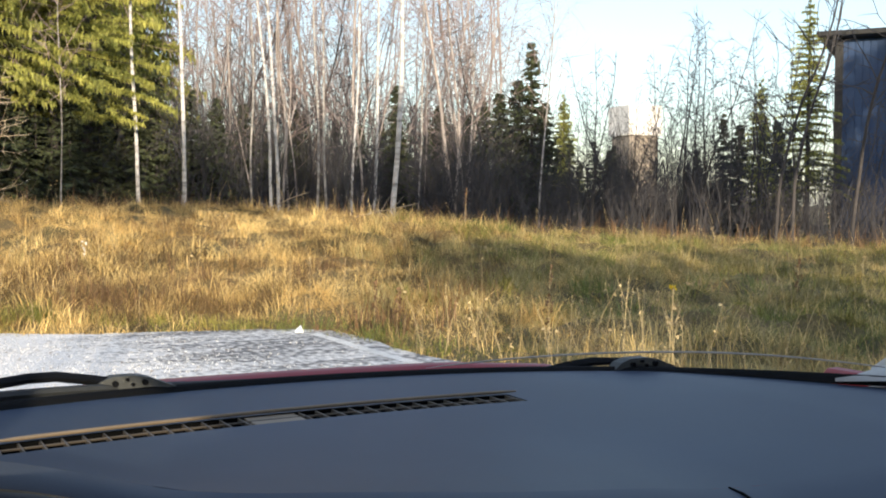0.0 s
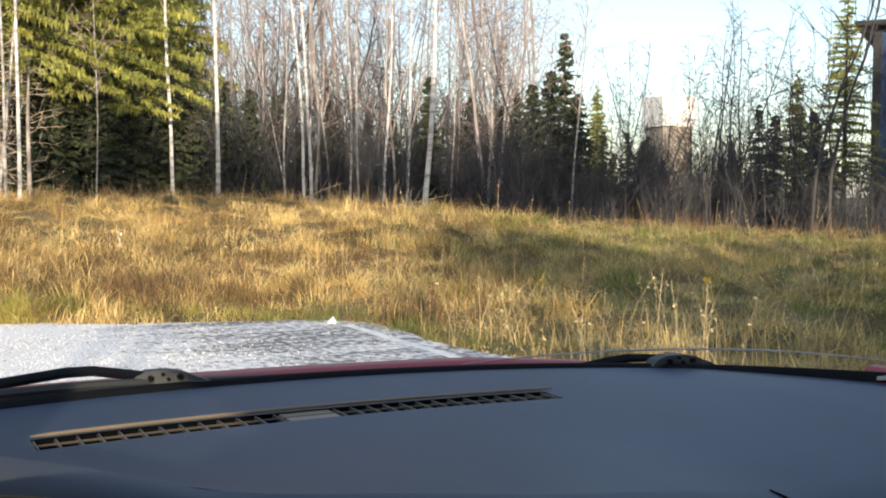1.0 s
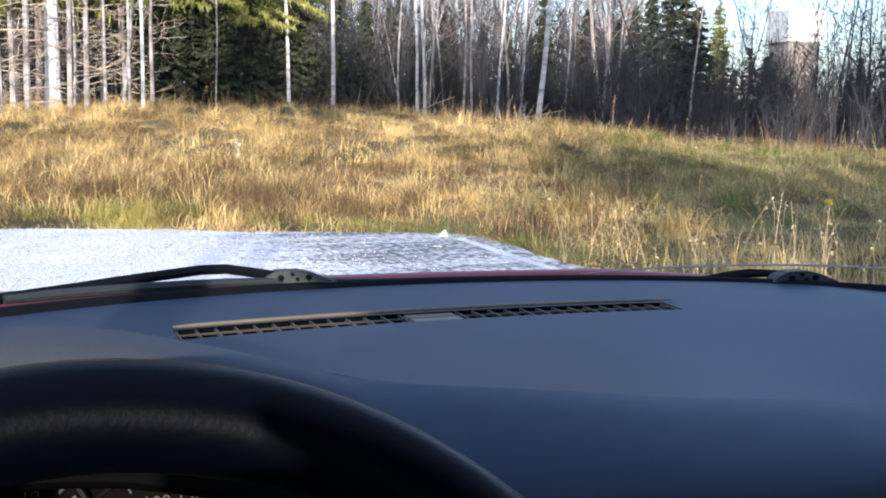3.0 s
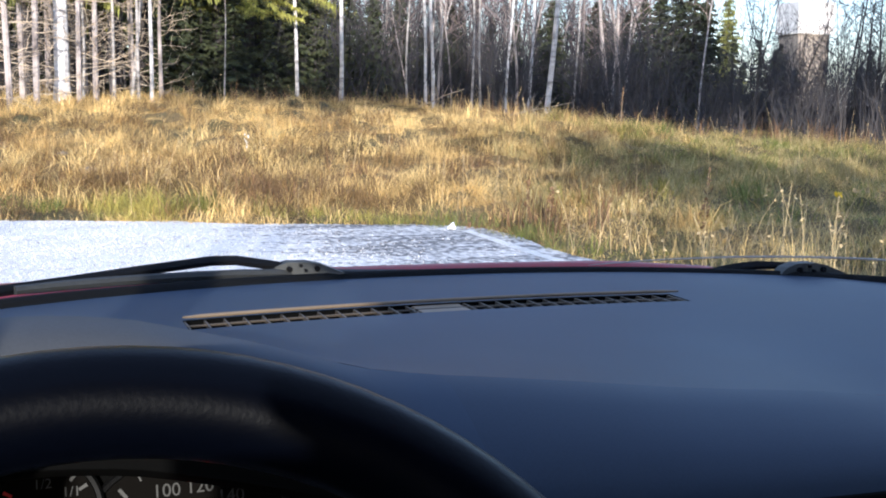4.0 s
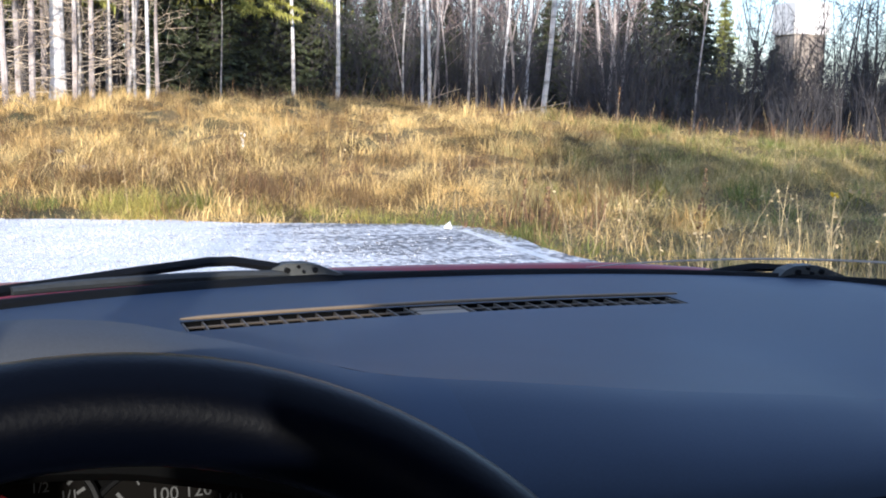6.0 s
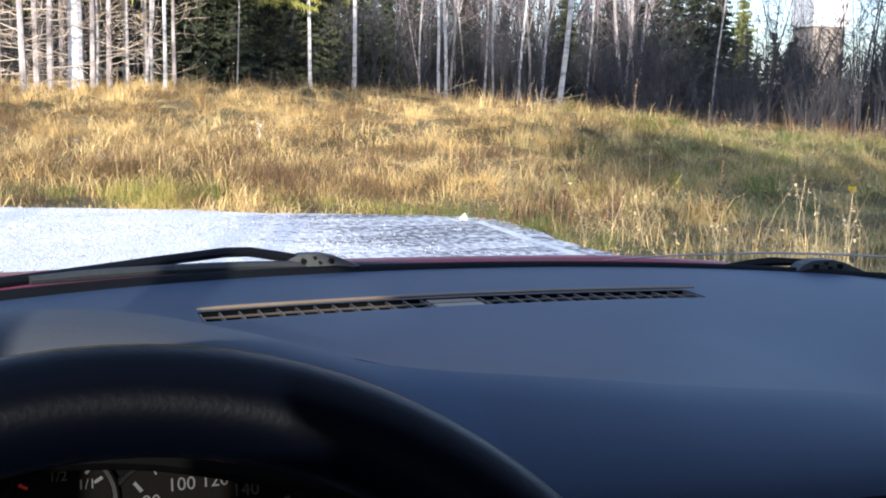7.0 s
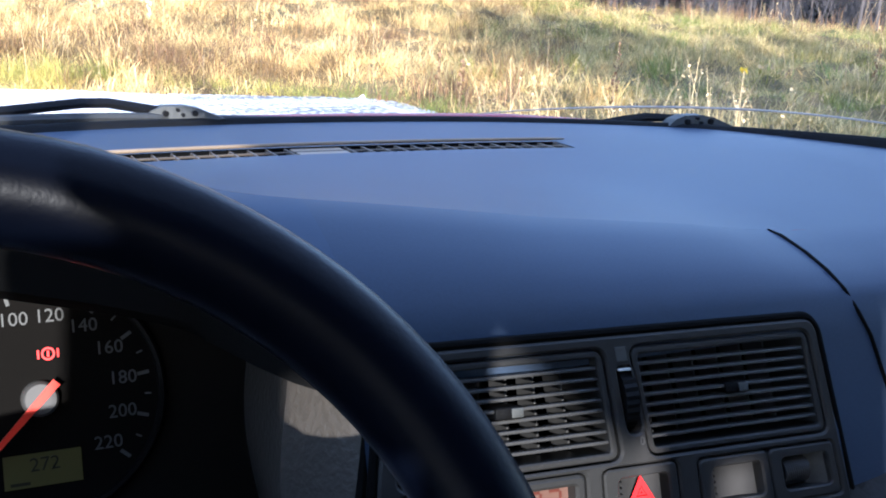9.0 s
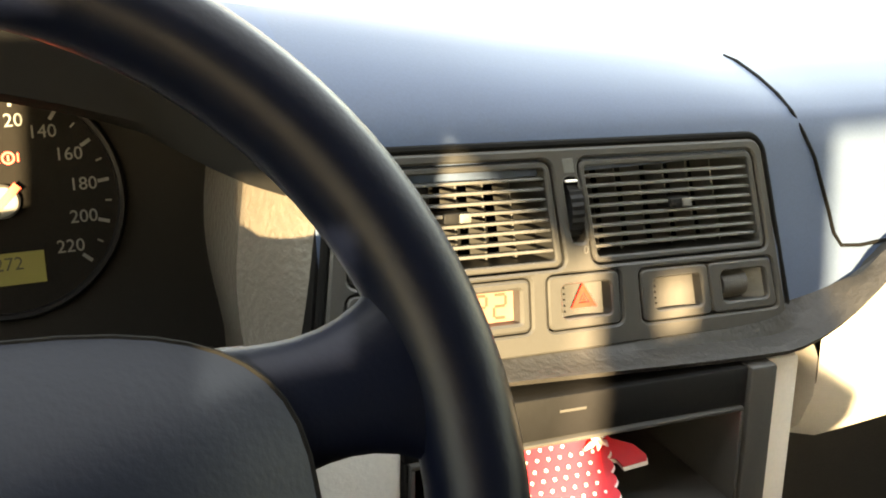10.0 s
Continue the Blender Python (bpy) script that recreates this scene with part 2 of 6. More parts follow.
    "roof": mat("dark roof", (0.03, 0.03, 0.03), 0.7, vary=0.2, big=0.8, fine=9, bump=0.1),
    "window": mat("window glass", (0.03, 0.06, 0.12), 0.06, vary=0.1, big=0.8, fine=4, bump=0, spec=1.0),
    "paper": mat("white litter", (0.85, 0.85, 0.85), 0.7, vary=0.08, big=20, fine=80, bump=0.1),
    "petal": mat("yellow petals", (0.8, 0.55, 0.03), 0.6, vary=0.1, big=20, fine=80, bump=0),
    "leaf": mat("fallen leaves", (0.13, 0.075, 0.03), 0.8, vary=0.3, big=5, fine=30, bump=0, island=0.5),
}

# sunlit grey put into the hood's colour, fading out along it
hood_tree = M["hood"].node_tree
hood_bsdf = hood_tree.nodes["Principled BSDF"]
sun_grey_in = hood_bsdf.inputs["Base Color"].links[0].from_socket
at_g, at_x, at_r, at_m = (hood_tree.nodes.new("ShaderNode" + k) for k in ("NewGeometry", "SeparateXYZ", "MapRange", "Mix"))
at_m.data_type = "RGBA"
at_r.inputs["From Min"].default_value, at_r.inputs["From Max"].default_value = -0.30, -0.16
hood_tree.links.new(at_g.outputs["Position"], at_x.inputs[0])
hood_tree.links.new(at_x.outputs["X"], at_r.inputs["Value"])
hood_tree.links.new(at_r.outputs[0], at_m.inputs[0])
hood_tree.links.new(sun_grey_in, at_m.inputs[6])
at_m.inputs[7].default_value = (0.043, 0.063, 0.104, 1)
hood_tree.links.new(at_m.outputs[2], hood_bsdf.inputs["Base Color"])

# ---- mesh tools ----


def mesh_of(name, bm, material, smooth=True):
    me = bpy.data.meshes.new(name)
    bm.normal_update()
    bm.to_mesh(me)
    bm.free()
    me.materials.append(material)
    if smooth:
        me.polygons.foreach_set("use_smooth", [True] * len(me.polygons))
        me.set_sharp_from_angle(angle=radians(38))
    return me


def part(name, bm, material, parent, label="", smooth=True):
    ob = new(name, mesh_of(name, bm, material, smooth))
    ob.parent = parent
    ob.matrix_parent_inverse = Matrix.Translation(-parent.location)
    return tagged(ob, label)


def raw(name, verts, faces, material, smooth=False):
    me = bpy.data.meshes.new(name)
    me.from_pydata([tuple(v) for v in verts], [], faces)
    me.materials.append(material)
    me.update()
    if smooth:
        me.polygons.foreach_set("use_smooth", [True] * len(me.polygons))
    return me


def thing(name, label, category, group="", at=(0, 0, 0), kind=""):
    ob = new(name)
    ob.location = at
    ob.empty_display_size = 0.05
    return tagged(ob, label, category, group, kind)


def rbox(bm, c, s, r=0.003, m=None, seg=2):
    """A box of size s round c with rounded edges, in the frame m."""
    got = bmesh.ops.create_cube(bm, size=1.0)
    vs = got["verts"]
    for v in vs:
        v.co = Vector((v.co.x * s[0], v.co.y * s[1], v.co.z * s[2]))
    es = list({e for v in vs for e in v.link_edges})
    if r > 0:
        out = bmesh.ops.bevel(bm, geom=es, offset=min(r, 0.45 * min(s)), segments=seg, affect="EDGES", profile=0.5)
        vs = list({v for f in out["faces"] for v in f.verts} | {v for v in vs if v.is_valid})
    t = (m or Matrix.Identity(4)) @ Matrix.Translation(c)
    for v in vs:
        v.co = t @ v.co
    return vs


def sheet(bm, f, us, vs, keep=None):
    """A grid of points f(u, v)."""
    g = [[bm.verts.new(f(u, v)) for v in vs] for u in us]
    for i in range(len(us) - 1):
        for j in range(len(vs) - 1):
            if keep is None or keep(0.5 * (us[i] + us[i + 1]), 0.5 * (vs[j] + vs[j + 1])):
                bm.faces.new((g[i][j], g[i + 1][j], g[i + 1][j + 1], g[i][j + 1]))
    return g


def tube(bm, pts, radii, n=8, closed=False, flat=1.0, cap=True):
    pts = [Vector(p) for p in pts]
    rings = []
    side = None
    for i, p in enumerate(pts):
        a, b = (pts[i - 1], pts[(i + 1) % len(pts)]) if closed else (pts[max(0, i - 1)], pts[min(len(pts) - 1, i + 1)])
        d = (b - a).normalized()
        if side is None:
            side = d.orthogonal().normalized()
        side = (side - d * side.dot(d)).normalized()
        up = d.cross(side)
        r = radii[i] if isinstance(radii, (list, tuple)) else radii
        rings.append([bm.verts.new(p + r * (math.cos(k * math.tau / n) * side + flat * math.sin(k * math.tau / n) * up))
                      for k in range(n)])
    m = len(rings)
    for i in range(m if closed else m - 1):
        A, B = rings[i], rings[(i + 1) % m]
        for k in range(n):
            bm.faces.new((A[k], A[(k + 1) % n], B[(k + 1) % n], B[k]))
    if cap and not closed:
        bm.faces.new(rings[0][::-1])
        bm.faces.new(rings[-1])
    return rings


def lin(a, b, n):
    return [a + (b - a) * i / (n - 1) for i in range(n)]


def curve(x, xs, ys):
    """A smooth curve through the points."""
    xs, ys = list(xs), list(ys)
    if x <= xs[0]:
        return ys[0]
    if x >= xs[-1]:
        return ys[-1]
    i = max(k for k in range(len(xs) - 1) if xs[k] <= x)

    def slope(k):
        if k == 0 or k == len(xs) - 1:
            return 0.0
        return (ys[k + 1] - ys[k - 1]) / (xs[k + 1] - xs[k - 1])
    h = xs[i + 1] - xs[i]
    t = (x - xs[i]) / h
    return ((2 * t**3 - 3 * t**2 + 1) * ys[i] + (t**3 - 2 * t**2 + t) * h * slope(i)
            + (3 * t**2 - 2 * t**3) * ys[i + 1] + (t**3 - t**2) * h * slope(i + 1))


def words(name, text, size, m, material, parent, label=""):
    """Raised writing in the built-in font, as a mesh."""
    c = bpy.data.curves.new(name, "FONT")
    c.body, c.size, c.align_x, c.align_y, c.extrude = text, size, "CENTER", "CENTER", 0.0002
    c.resolution_u = 3
    tmp = bpy.data.objects.new(name, c)
    scene.collection.objects.link(tmp)
    me = bpy.data.meshes.new_from_object(tmp)
    bpy.data.objects.remove(tmp)
    weld = bmesh.new()
    weld.from_mesh(me)
    bmesh.ops.remove_doubles(weld, verts=weld.verts[:], dist=0.00002)
    weld.to_mesh(me)
    weld.free()
    me.materials.clear()
    me.materials.append(material)
    ob = new(name, me)
    ob.matrix_world = m
    ob.parent = parent
    ob.matrix_parent_inverse = Matrix.Translation(-parent.location)
    return tagged(ob, label)

# ---- the car: its body round the camera ----


def glass_base(x):
    """How far ahead the windscreen meets the dashboard."""
    return 1.085 - 0.45 * x * x - 0.65 * x**4


shell = thing("car_body", "red hatchback body shell with darkened headliner and door cards", "car body", at=(0, -0.4, 0.2), kind="structure")


def slab(name, pieces, material, parent, label="", r=0.006):
    bm = bmesh.new()
    for c, s in pieces:
        rbox(bm, c, s, r, seg=1)
    return part(name, bm, material, parent, label)


slab("floor_pan", [((0, -0.35, 0.27), (1.46, 3.2, 0.04))], M["carpet"], shell, "dark carpeted floor")
slab("roof_panel", [((0, -0.70, 1.418), (1.42, 1.62, 0.05))], M["liner"], shell, "headliner in dark grey")
slab("tail_panel", [((0, -1.85, 0.62), (1.40, 0.06, 0.72))], M["grey"], shell)
slab("firewall", [((0, 1.16, 0.59), (1.40, 0.04, 0.62))], M["carpet"], shell)
for sgn, word in ((-1, "driver"), (1, "passenger")):
    slab("door_card", [((sgn * 0.73, -0.55, 0.60), (0.06, 2.6, 0.66))], M["card"], shell, "%s side door card" % word)
    bm = bmesh.new()      # windscreen pillar
    tube(bm, [(sgn * 0.80, 0.93, 0.90), (sgn * 0.775, 0.75, 1.02), (sgn * 0.69, 0.45, 1.20), (sgn * 0.64, 0.12, 1.41)],
         [0.045, 0.042, 0.040, 0.040], 10)
    part("windscreen_pillar", bm, M["grey"], shell, "light grey windscreen pillar trim")
    bm = bmesh.new()
    rbox(bm, (sgn * 0.71, -0.36, 1.16), (0.03, 0.12, 0.50), 0.006, seg=1)
    part("side_pillar", bm, M["card"], shell)
    bm = bmesh.new()      # rear pillar, unseen; slit and slanted bar shape the sun patches
    rbox(bm, (sgn * 0.539, -1.50, 1.18), (0.100, 0.03, 0.50), 0.004, seg=1)
    rbox(bm, (sgn * 0.638, -1.50, 1.18), (0.036, 0.03, 0.50), 0.004, seg=1)
    rbox(bm, (sgn * 0.6045, -1.50, 1.09), (0.0308, 0.03, 0.32), 0.004, seg=1)
    rbox(bm, (sgn * 0.6045, -1.50, 1.374), (0.0308, 0.03, 0.112), 0.004, seg=1)
    rbox(bm, (0, 0, 0), (0.132, 0.034, 0.10), 0.004, Matrix.Translation((sgn * 0.695, -1.50, 1.417)) @ pose(0, 0, 0, 0, -41 * sgn, 0), 1)
    part("rear_pillar", bm, M["card"], shell)
    # unseen panel added to cut light from the passenger side
    if sgn > 0:
        bm = bmesh.new()
        rbox(bm, (0.70, -1.24, 1.17), (0.03, 0.56, 0.50), 0.006, seg=1)
        part("rear_quarter", bm, M["card"], shell)
    # unseen panel added to cut low light behind the driver
    if sgn < 0:
        slab("rear_door_top", [((-0.705, -0.98, 1.015), (0.03, 1.10, 0.17))], M["card"], shell, "unseen panel above the rear door, added to cut light")
    bm = bmesh.new()
    tube(bm, [(sgn * 0.62, 0.12, 1.42), (sgn * 0.61, -0.7, 1.43), (sgn * 0.60, -1.62, 1.41)], 0.035, 8)
    part("roof_rail", bm, M["liner"], shell)

# unseen; back and headrest are sized to throw shade on wheel and dials
seat = thing("driver_seat", "unseen dark cloth driver's seat, back and headrest cut for shade", "car seat", at=(-0.39, -0.42, 0.29))
bm = bmesh.new()
rbox(bm, (-0.4985, -0.43, 0.819), (0.217, 0.10, 0.538), 0.012, seg=3)
# slot under the headrest, cut to let sun onto the side panel
rbox(bm, (-0.5565, -0.42, 1.145), (0.119, 0.04, 0.120), 0.006, seg=2)
rbox(bm, (-0.415, -0.42, 1.145), (0.050, 0.04, 0.120), 0.006, seg=2)
rbox(bm, (-0.503, -0.42, 1.172), (0.226, 0.042, 0.066), 0.006, seg=2)
part("backrest", bm, M["carpet"], seat)
bm = bmesh.new()
rbox(bm, (-0.464, -0.41, 1.2245), (0.148, 0.09, 0.041), 0.012, seg=3)
part("headrest", bm, M["carpet"], seat)
bm = bmesh.new()
rbox(bm, (-0.44, -0.20, 0.46), (0.46, 0.46, 0.18), 0.05, seg=3)
rbox(bm, (-0.44, -0.24, 0.335), (0.36, 0.40, 0.10), 0.01, seg=1)
part("cushion", bm, M["carpet"], seat)

# unseen; added to keep sun off the footwell and dim the cabin
pseat = thing("passenger_seat", "unseen dark cloth passenger seat with headrest, added for shade", "car seat", at=(0.30, -0.42, 0.29))
bm = bmesh.new()
rbox(bm, (0.32, -0.42, 0.67), (0.46, 0.12, 0.72), 0.04, seg=3)
part("backrest", bm, M["carpet"], pseat)
bm = bmesh.new()
rbox(bm, (0.32, -0.42, 1.12), (0.28, 0.09, 0.18), 0.03, seg=3)
part("headrest", bm, M["carpet"], pseat)
bm = bmesh.new()
rbox(bm, (0.34, -0.18, 0.46), (0.46, 0.42, 0.18), 0.05, seg=3)
rbox(bm, (0.34, -0.22, 0.335), (0.36, 0.36, 0.10), 0.01, seg=1)
part("cushion", bm, M["carpet"], pseat)
# unseen; headrest heights are chosen to shape sun on the glove box
rear = thing("rear_seat", "unseen dark cloth rear bench, two headrests set for shade", "car seat", at=(0.0, -1.2, 0.29))
bm = bmesh.new()
rbox(bm, (0, -1.22, 0.64), (1.24, 0.14, 0.66), 0.04, seg=3)
part("backrest", bm, M["carpet"], rear)
for x0, x1, top in ((-0.42, 0.04, 1.10), (0.08, 0.56, 1.20)):
    bm = bmesh.new()
    rbox(bm, (0.5 * (x0 + x1), -1.22, 0.5 * (top + 0.96)), (x1 - x0, 0.10, top - 0.96), 0.03, seg=3)
    part("headrest", bm, M["carpet"], rear)
bm = bmesh.new()
rbox(bm, (0, -0.95, 0.40), (1.24, 0.42, 0.22), 0.05, seg=3)
part("cushion", bm, M["carpet"], rear)
bm = bmesh.new()      # foot of the pillar trim in the dashboard's corner
sheet(bm, lambda x, t: (x, 0.846 - 0.95 * (x - 0.588) + 1.15 * (x - 0.588) * t, 0.9435 + 0.07 * (x - 0.588) + 0.004 * math.sin(3.1 * t)), lin(0.588, 0.80, 10), lin(0, 1, 6))
part("pillar_foot", bm, M["grey"], shell, "pale pillar trim in the corner of the dashboard")

# unseen; added to block light from behind
slab("tailgate_frame", [((-0.60, -1.70, 1.12), (0.10, 0.30, 0.36)), ((0.60, -1.70, 1.12), (0.10, 0.30, 0.36))], M["card"], shell, "unseen sides of the rear window, added to block light")
for sgn in (-1, 1):       # tinted side and rear windows, unseen; added to dim the cabin
    bm = bmesh.new()
    sheet(bm, lambda y, t: (sgn * (0.735 - 0.075 * t), y, 0.92 + 0.485 * t), (0.45, -0.30), (0, 1))
    part("front_side_window", bm, M["tinted"], shell, "tinted front side window")
    bm = bmesh.new()
    sheet(bm, lambda y, t: (sgn * (0.735 - 0.075 * t), y, 0.92 + 0.485 * t), (-0.31, -1.50), (0, 1))
    part("rear_side_window", bm, M["tinted"], shell, "tinted rear side window")
bm = bmesh.new()
sheet(bm, lambda x, t: (x, -1.88 + 0.35 * t, 0.985 + 0.425 * t), (-0.60, 0.0, 0.60), (0, 1))
part("rear_window", bm, M["tinted"], shell, "tinted rear window")
# plain outer skin and wheels that close the car and carry it
slab("roof_skin", [((0, -0.70, 1.455), (1.44, 1.66, 0.02))], M["paint"], shell, "red roof skin")
slab("tail_skin", [((0, -1.90, 0.60), (1.50, 0.03, 0.70))], M["paint"], shell, "red tail panel")
slab("front_panel", [((0, 2.00, 0.55), (1.46, 0.05, 0.44))], M["paint"], shell, "red front panel")
for sgn in (-1, 1):
    slab("side_skin", [((sgn * 0.79, -0.42, 0.61), (0.03, 2.90, 0.62))], M["paint"], shell, "red outer side panel")
    slab("front_wing", [((sgn * 0.775, 1.50, 0.66), (0.03, 0.98, 0.26))], M["paint"], shell, "red front wing")
    for y in (1.52, -1.05):
        bm = bmesh.new()
        ring = [(sgn * 0.70, 0.27), (sgn * 0.70, 0.305), (sgn * 0.735, 0.312), (sgn * 0.80, 0.312), (sgn * 0.835, 0.305), (sgn * 0.835, 0.20)]
        prev = None
        for k in range(33):
            q = k * math.tau / 32
            cur = [bm.verts.new((x, y + r * math.cos(q), 0.312 + r * math.sin(q))) for x, r in ring]
            if prev:
                for j in range(len(ring) - 1):
                    bm.faces.new((prev[j], prev[j + 1], cur[j + 1], cur[j]))
            prev = cur
        bmesh.ops.remove_doubles(bm, verts=bm.verts[:], dist=0.0005)
        tyre = part("tyre", bm, M["tyre"], shell, "black rubber tyre")
        bm = bmesh.new()
        tube(bm, [(sgn * 0.70, y, 0.312), (sgn * 0.822, y, 0.312), (sgn * 0.83, y, 0.312)], [0.22, 0.215, 0.06], 32)
        part("rim", bm, M["alloy"], tyre, "grey metal wheel rim")

# windscreen: one curved pane from the cowl to the roof
windscreen = thing("windscreen", "clear curved laminated windscreen above the dashboard", "windscreen", at=(0, 1.08, 0.94), kind="structure")


def screen_point(x, t):
    b = glass_base(x)
    return (x * (1 - 0.10 * t), b + (0.11 - b - 0.05 * x * x) * t, 0.944 + 0.466 * t + 0.035 * math.sin(math.pi * t))


bm = bmesh.new()
sheet(bm, screen_point, lin(-0.66, 0.66, 27), lin(0, 1, 12))
pane = part("pane", bm, M["glass"], windscreen, "clear glass")
pane.visible_shadow = False
bm = bmesh.new()
sheet(bm, lambda x, t: Vector(screen_point(x, 0.0)) + Vector((0, 0.004 + 0.016 * t, -0.004 + (0.0125 - 0.004 * x) * math.sin(min(1.0, t * 1.25) * 1.57) - 0.03 * max(0.0, t - 0.8))),
      lin(-0.66, 0.66, 41), lin(0, 1, 11))
part("rubber_seal", bm, M["rubber"], windscreen, "black rubber seal")

bm = bmesh.new()      # reflection modelled as a thin pale arc on the glass
arc = [(x, 0.054 - (0.43 if x < 0.45 else 0.8) * (x - 0.45)**2) for x in lin(0.20, 0.64, 40)]
tube(bm, [Vector(screen_point(x, t)) + Vector((0, -0.001, 0)) for x, t in arc], [0.0002 + 0.0010 * math.sin(math.pi * k / 39)**0.5 for k in range(40)], 6)
part("reflection_arc", bm, M["grey"], windscreen, "thin pale arc standing in for a reflection")
# cowl, bonnet and wipers outside
cowl = thing("windscreen_cowl", "weathered grey plastic cowl below the windscreen", "cowl", at=(0, 1.1, 0.9))
bm = bmesh.new()
sheet(bm, lambda x, t: (x, glass_base(x) + 0.02 + 0.11 * t, 0.930 - 0.02 * t), lin(-0.68, 0.68, 41), lin(0, 1, 6))
sheet(bm, lambda x, t: (x, glass_base(x) + 0.13, 0.910 - 0.08 * t), lin(-0.68, 0.68, 41), lin(0, 1, 3))
part("cowl_panel", bm, M["cowl"], cowl)


def bonnet_z(x, y):
    s = y - 0.865
    d = y - glass_base(x * 0.92) - 0.10
    lip = 0.008 * math.exp(-((d - 0.035) / 0.025)**2) * max(0.0, min(1.0, (0.46 - abs(x)) / 0.15)) - 0.010 * max(0.0, 1 - d / 0.03)**2
    return 0.942 - 0.045 * s - 0.088 * s * s + 0.016 * (1 - min(1.0, (x / 0.72)**2)) - 0.9 * max(0.0, abs(x) - 0.69)**1.0 - 0.14 * max(0.0, x - 0.42) + lip


bonnet = thing("bonnet", "glossy red painted bonnet of the car", "bonnet", at=(0, 1.6, 0.8))
bm = bmesh.new()
sheet(bm, lambda x, t: (x, glass_base(x * 0.92) + 0.10 + (2.05 - 0.25 * x * x - glass_base(x * 0.92) - 0.10) * t,
                        bonnet_z(x, glass_base(x * 0.92) + 0.10 + (2.05 - 0.25 * x * x - glass_base(x * 0.92) - 0.10) * t)),
      lin(-0.78, 0.78, 61), [0.25 * q / 20 for q in range(20)] + lin(0.25, 1, 24))
bonnet_panel = part("bonnet_panel", bm, M["paint"], bonnet)
bonnet_panel.modifiers.new("thick", "SOLIDIFY").thickness = 0.02


def wiper(name, pts, clip, label):
    w = thing(name, label, "wiper", "windscreen wipers", at=pts[0])
    bm = bmesh.new()
    tube(bm, pts, [0.0055] * (len(pts) - 1) + [0.004], 8, flat=0.8)
    part("arm", bm, M["black"], w)
    bm = bmesh.new()
    near = clip[0] < 0
    pl = [(x, glass_base(x) + 0.030, (curve(x, (-0.36, -0.205, -0.146, -0.05, 0.04, 0.13, 0.22), (0.9575, 0.9555, 0.954, 0.9495, 0.9470, 0.9460, 0.9440)) if near else 0.943))
          for x in lin(clip[0] - 0.27, clip[0] + 0.30, 15)]
    tube(bm, pl, [0.004] + [0.0048] * 7 + [0.004, 0.0035, 0.003, 0.0025, 0.002, 0.002, 0.0015], 8)
    part("blade", bm, M["blade"] if clip[0] < 0 else M["rubber"], w, "weathered wiper blade")
    bm = bmesh.new()
    c = Vector(clip[:3])
    n = 9
    top = [(-0.034, -0.004), (-0.027, 0.003), (-0.016, 0.0075), (0.004, 0.008), (0.018, 0.0055), (0.026, 0.002), (0.042, -0.004), (0.015, -0.007), (-0.022, -0.007)]
    lay = [[bm.verts.new(c + Vector((p[0], dy - 0.2 * p[0], p[1]))) for p in top] for dy in (-0.008, 0.008)]
    for k in range(n):
        bm.faces.new((lay[0][k], lay[0][(k + 1) % n], lay[1][(k + 1) % n], lay[1][k]))
    bm.faces.new(lay[0][::-1])
    bm.faces.new(lay[1])
    clip_ob = part("clip", bm, M["cowl"], w, "grey clip with dark rivets", smooth=False)
    for dx, dz in ((-0.014, 0.0008), (-0.003, 0.0045), (0.002, -0.0005), (0.013, 0.0012)):
        bm = bmesh.new()
        tube(bm, [c + Vector((dx, -0.011 - 0.2 * dx, dz)), c + Vector((dx, -0.006 - 0.2 * dx, dz))], 0.0030 if abs(dx) > 0.01 else 0.0018, 10)
        rv = part("rivet", bm, M["black"], clip_ob)
    return w


wiper("windscreen_wiper", [(-0.62, 0.88, 0.950), (-0.45, 1.01, 0.955), (-0.31, 1.076, 0.959), (-0.248, 1.095, 0.963), (-0.18, 1.110, 0.9675), (-0.155, 1.114, 0.9668), (-0.12, 1.116, 0.9605), (-0.095, 1.114, 0.957)],
      (-0.0885, 1.1115, 0.9562, 0.0), "black wiper arm with weathered grey blade and clip")
wiper("windscreen_wiper", [(0.30, 1.075, 0.935), (0.36, 1.056, 0.942), (0.387, 1.043, 0.949), (0.408, 1.032, 0.953), (0.44, 1.014, 0.954)],
      (0.4485, 0.998, 0.9520, 0.0), "black wiper arm and blade with dark riveted clip")

# ---- dashboard ----
HX = (-0.66, -0.58, -0.50, -0.42, -0.36, -0.309, -0.273, -0.242, -0.21, -0.185, -0.15, -0.10, -0.045, 0.012, 0.065, 0.117, 0.17, 0.22)
HZ = (0.0, 0.012, 0.045, 0.076, 0.084, 0.081, 0.073, 0.065, 0.055, 0.0475, 0.0415, 0.0355, 0.0285, 0.021, 0.0155, 0.0100, 0.003, 0.0)
CREASE = 0.585


def dash_top(x, y):
    c = 0.940 + curve(x, HX, HZ)
    s = min(1.0, max(0.0, (y - CREASE) / 0.30))
    z = c + (0.947 - c) * (1 - (1 - s)**1.6)
    return z - 0.010 * max(0.0, abs(x) - 0.45) / 0.2


dash = thing("dashboard", "dark anthracite moulded dashboard with grained lower edge", "dashboard", at=(0, 0.75, 0.80))
GR_X0, GR_X1 = -0.232, 0.228      # the demister grille


def gr_back(x):
    return 0.944 - 0.30 * x * x


xs = sorted(set([round(v, 4) for v in lin(-0.70, 0.70, 71)] + [GR_X0, GR_X1]))
bm = bmesh.new()


def top_point(x, k):
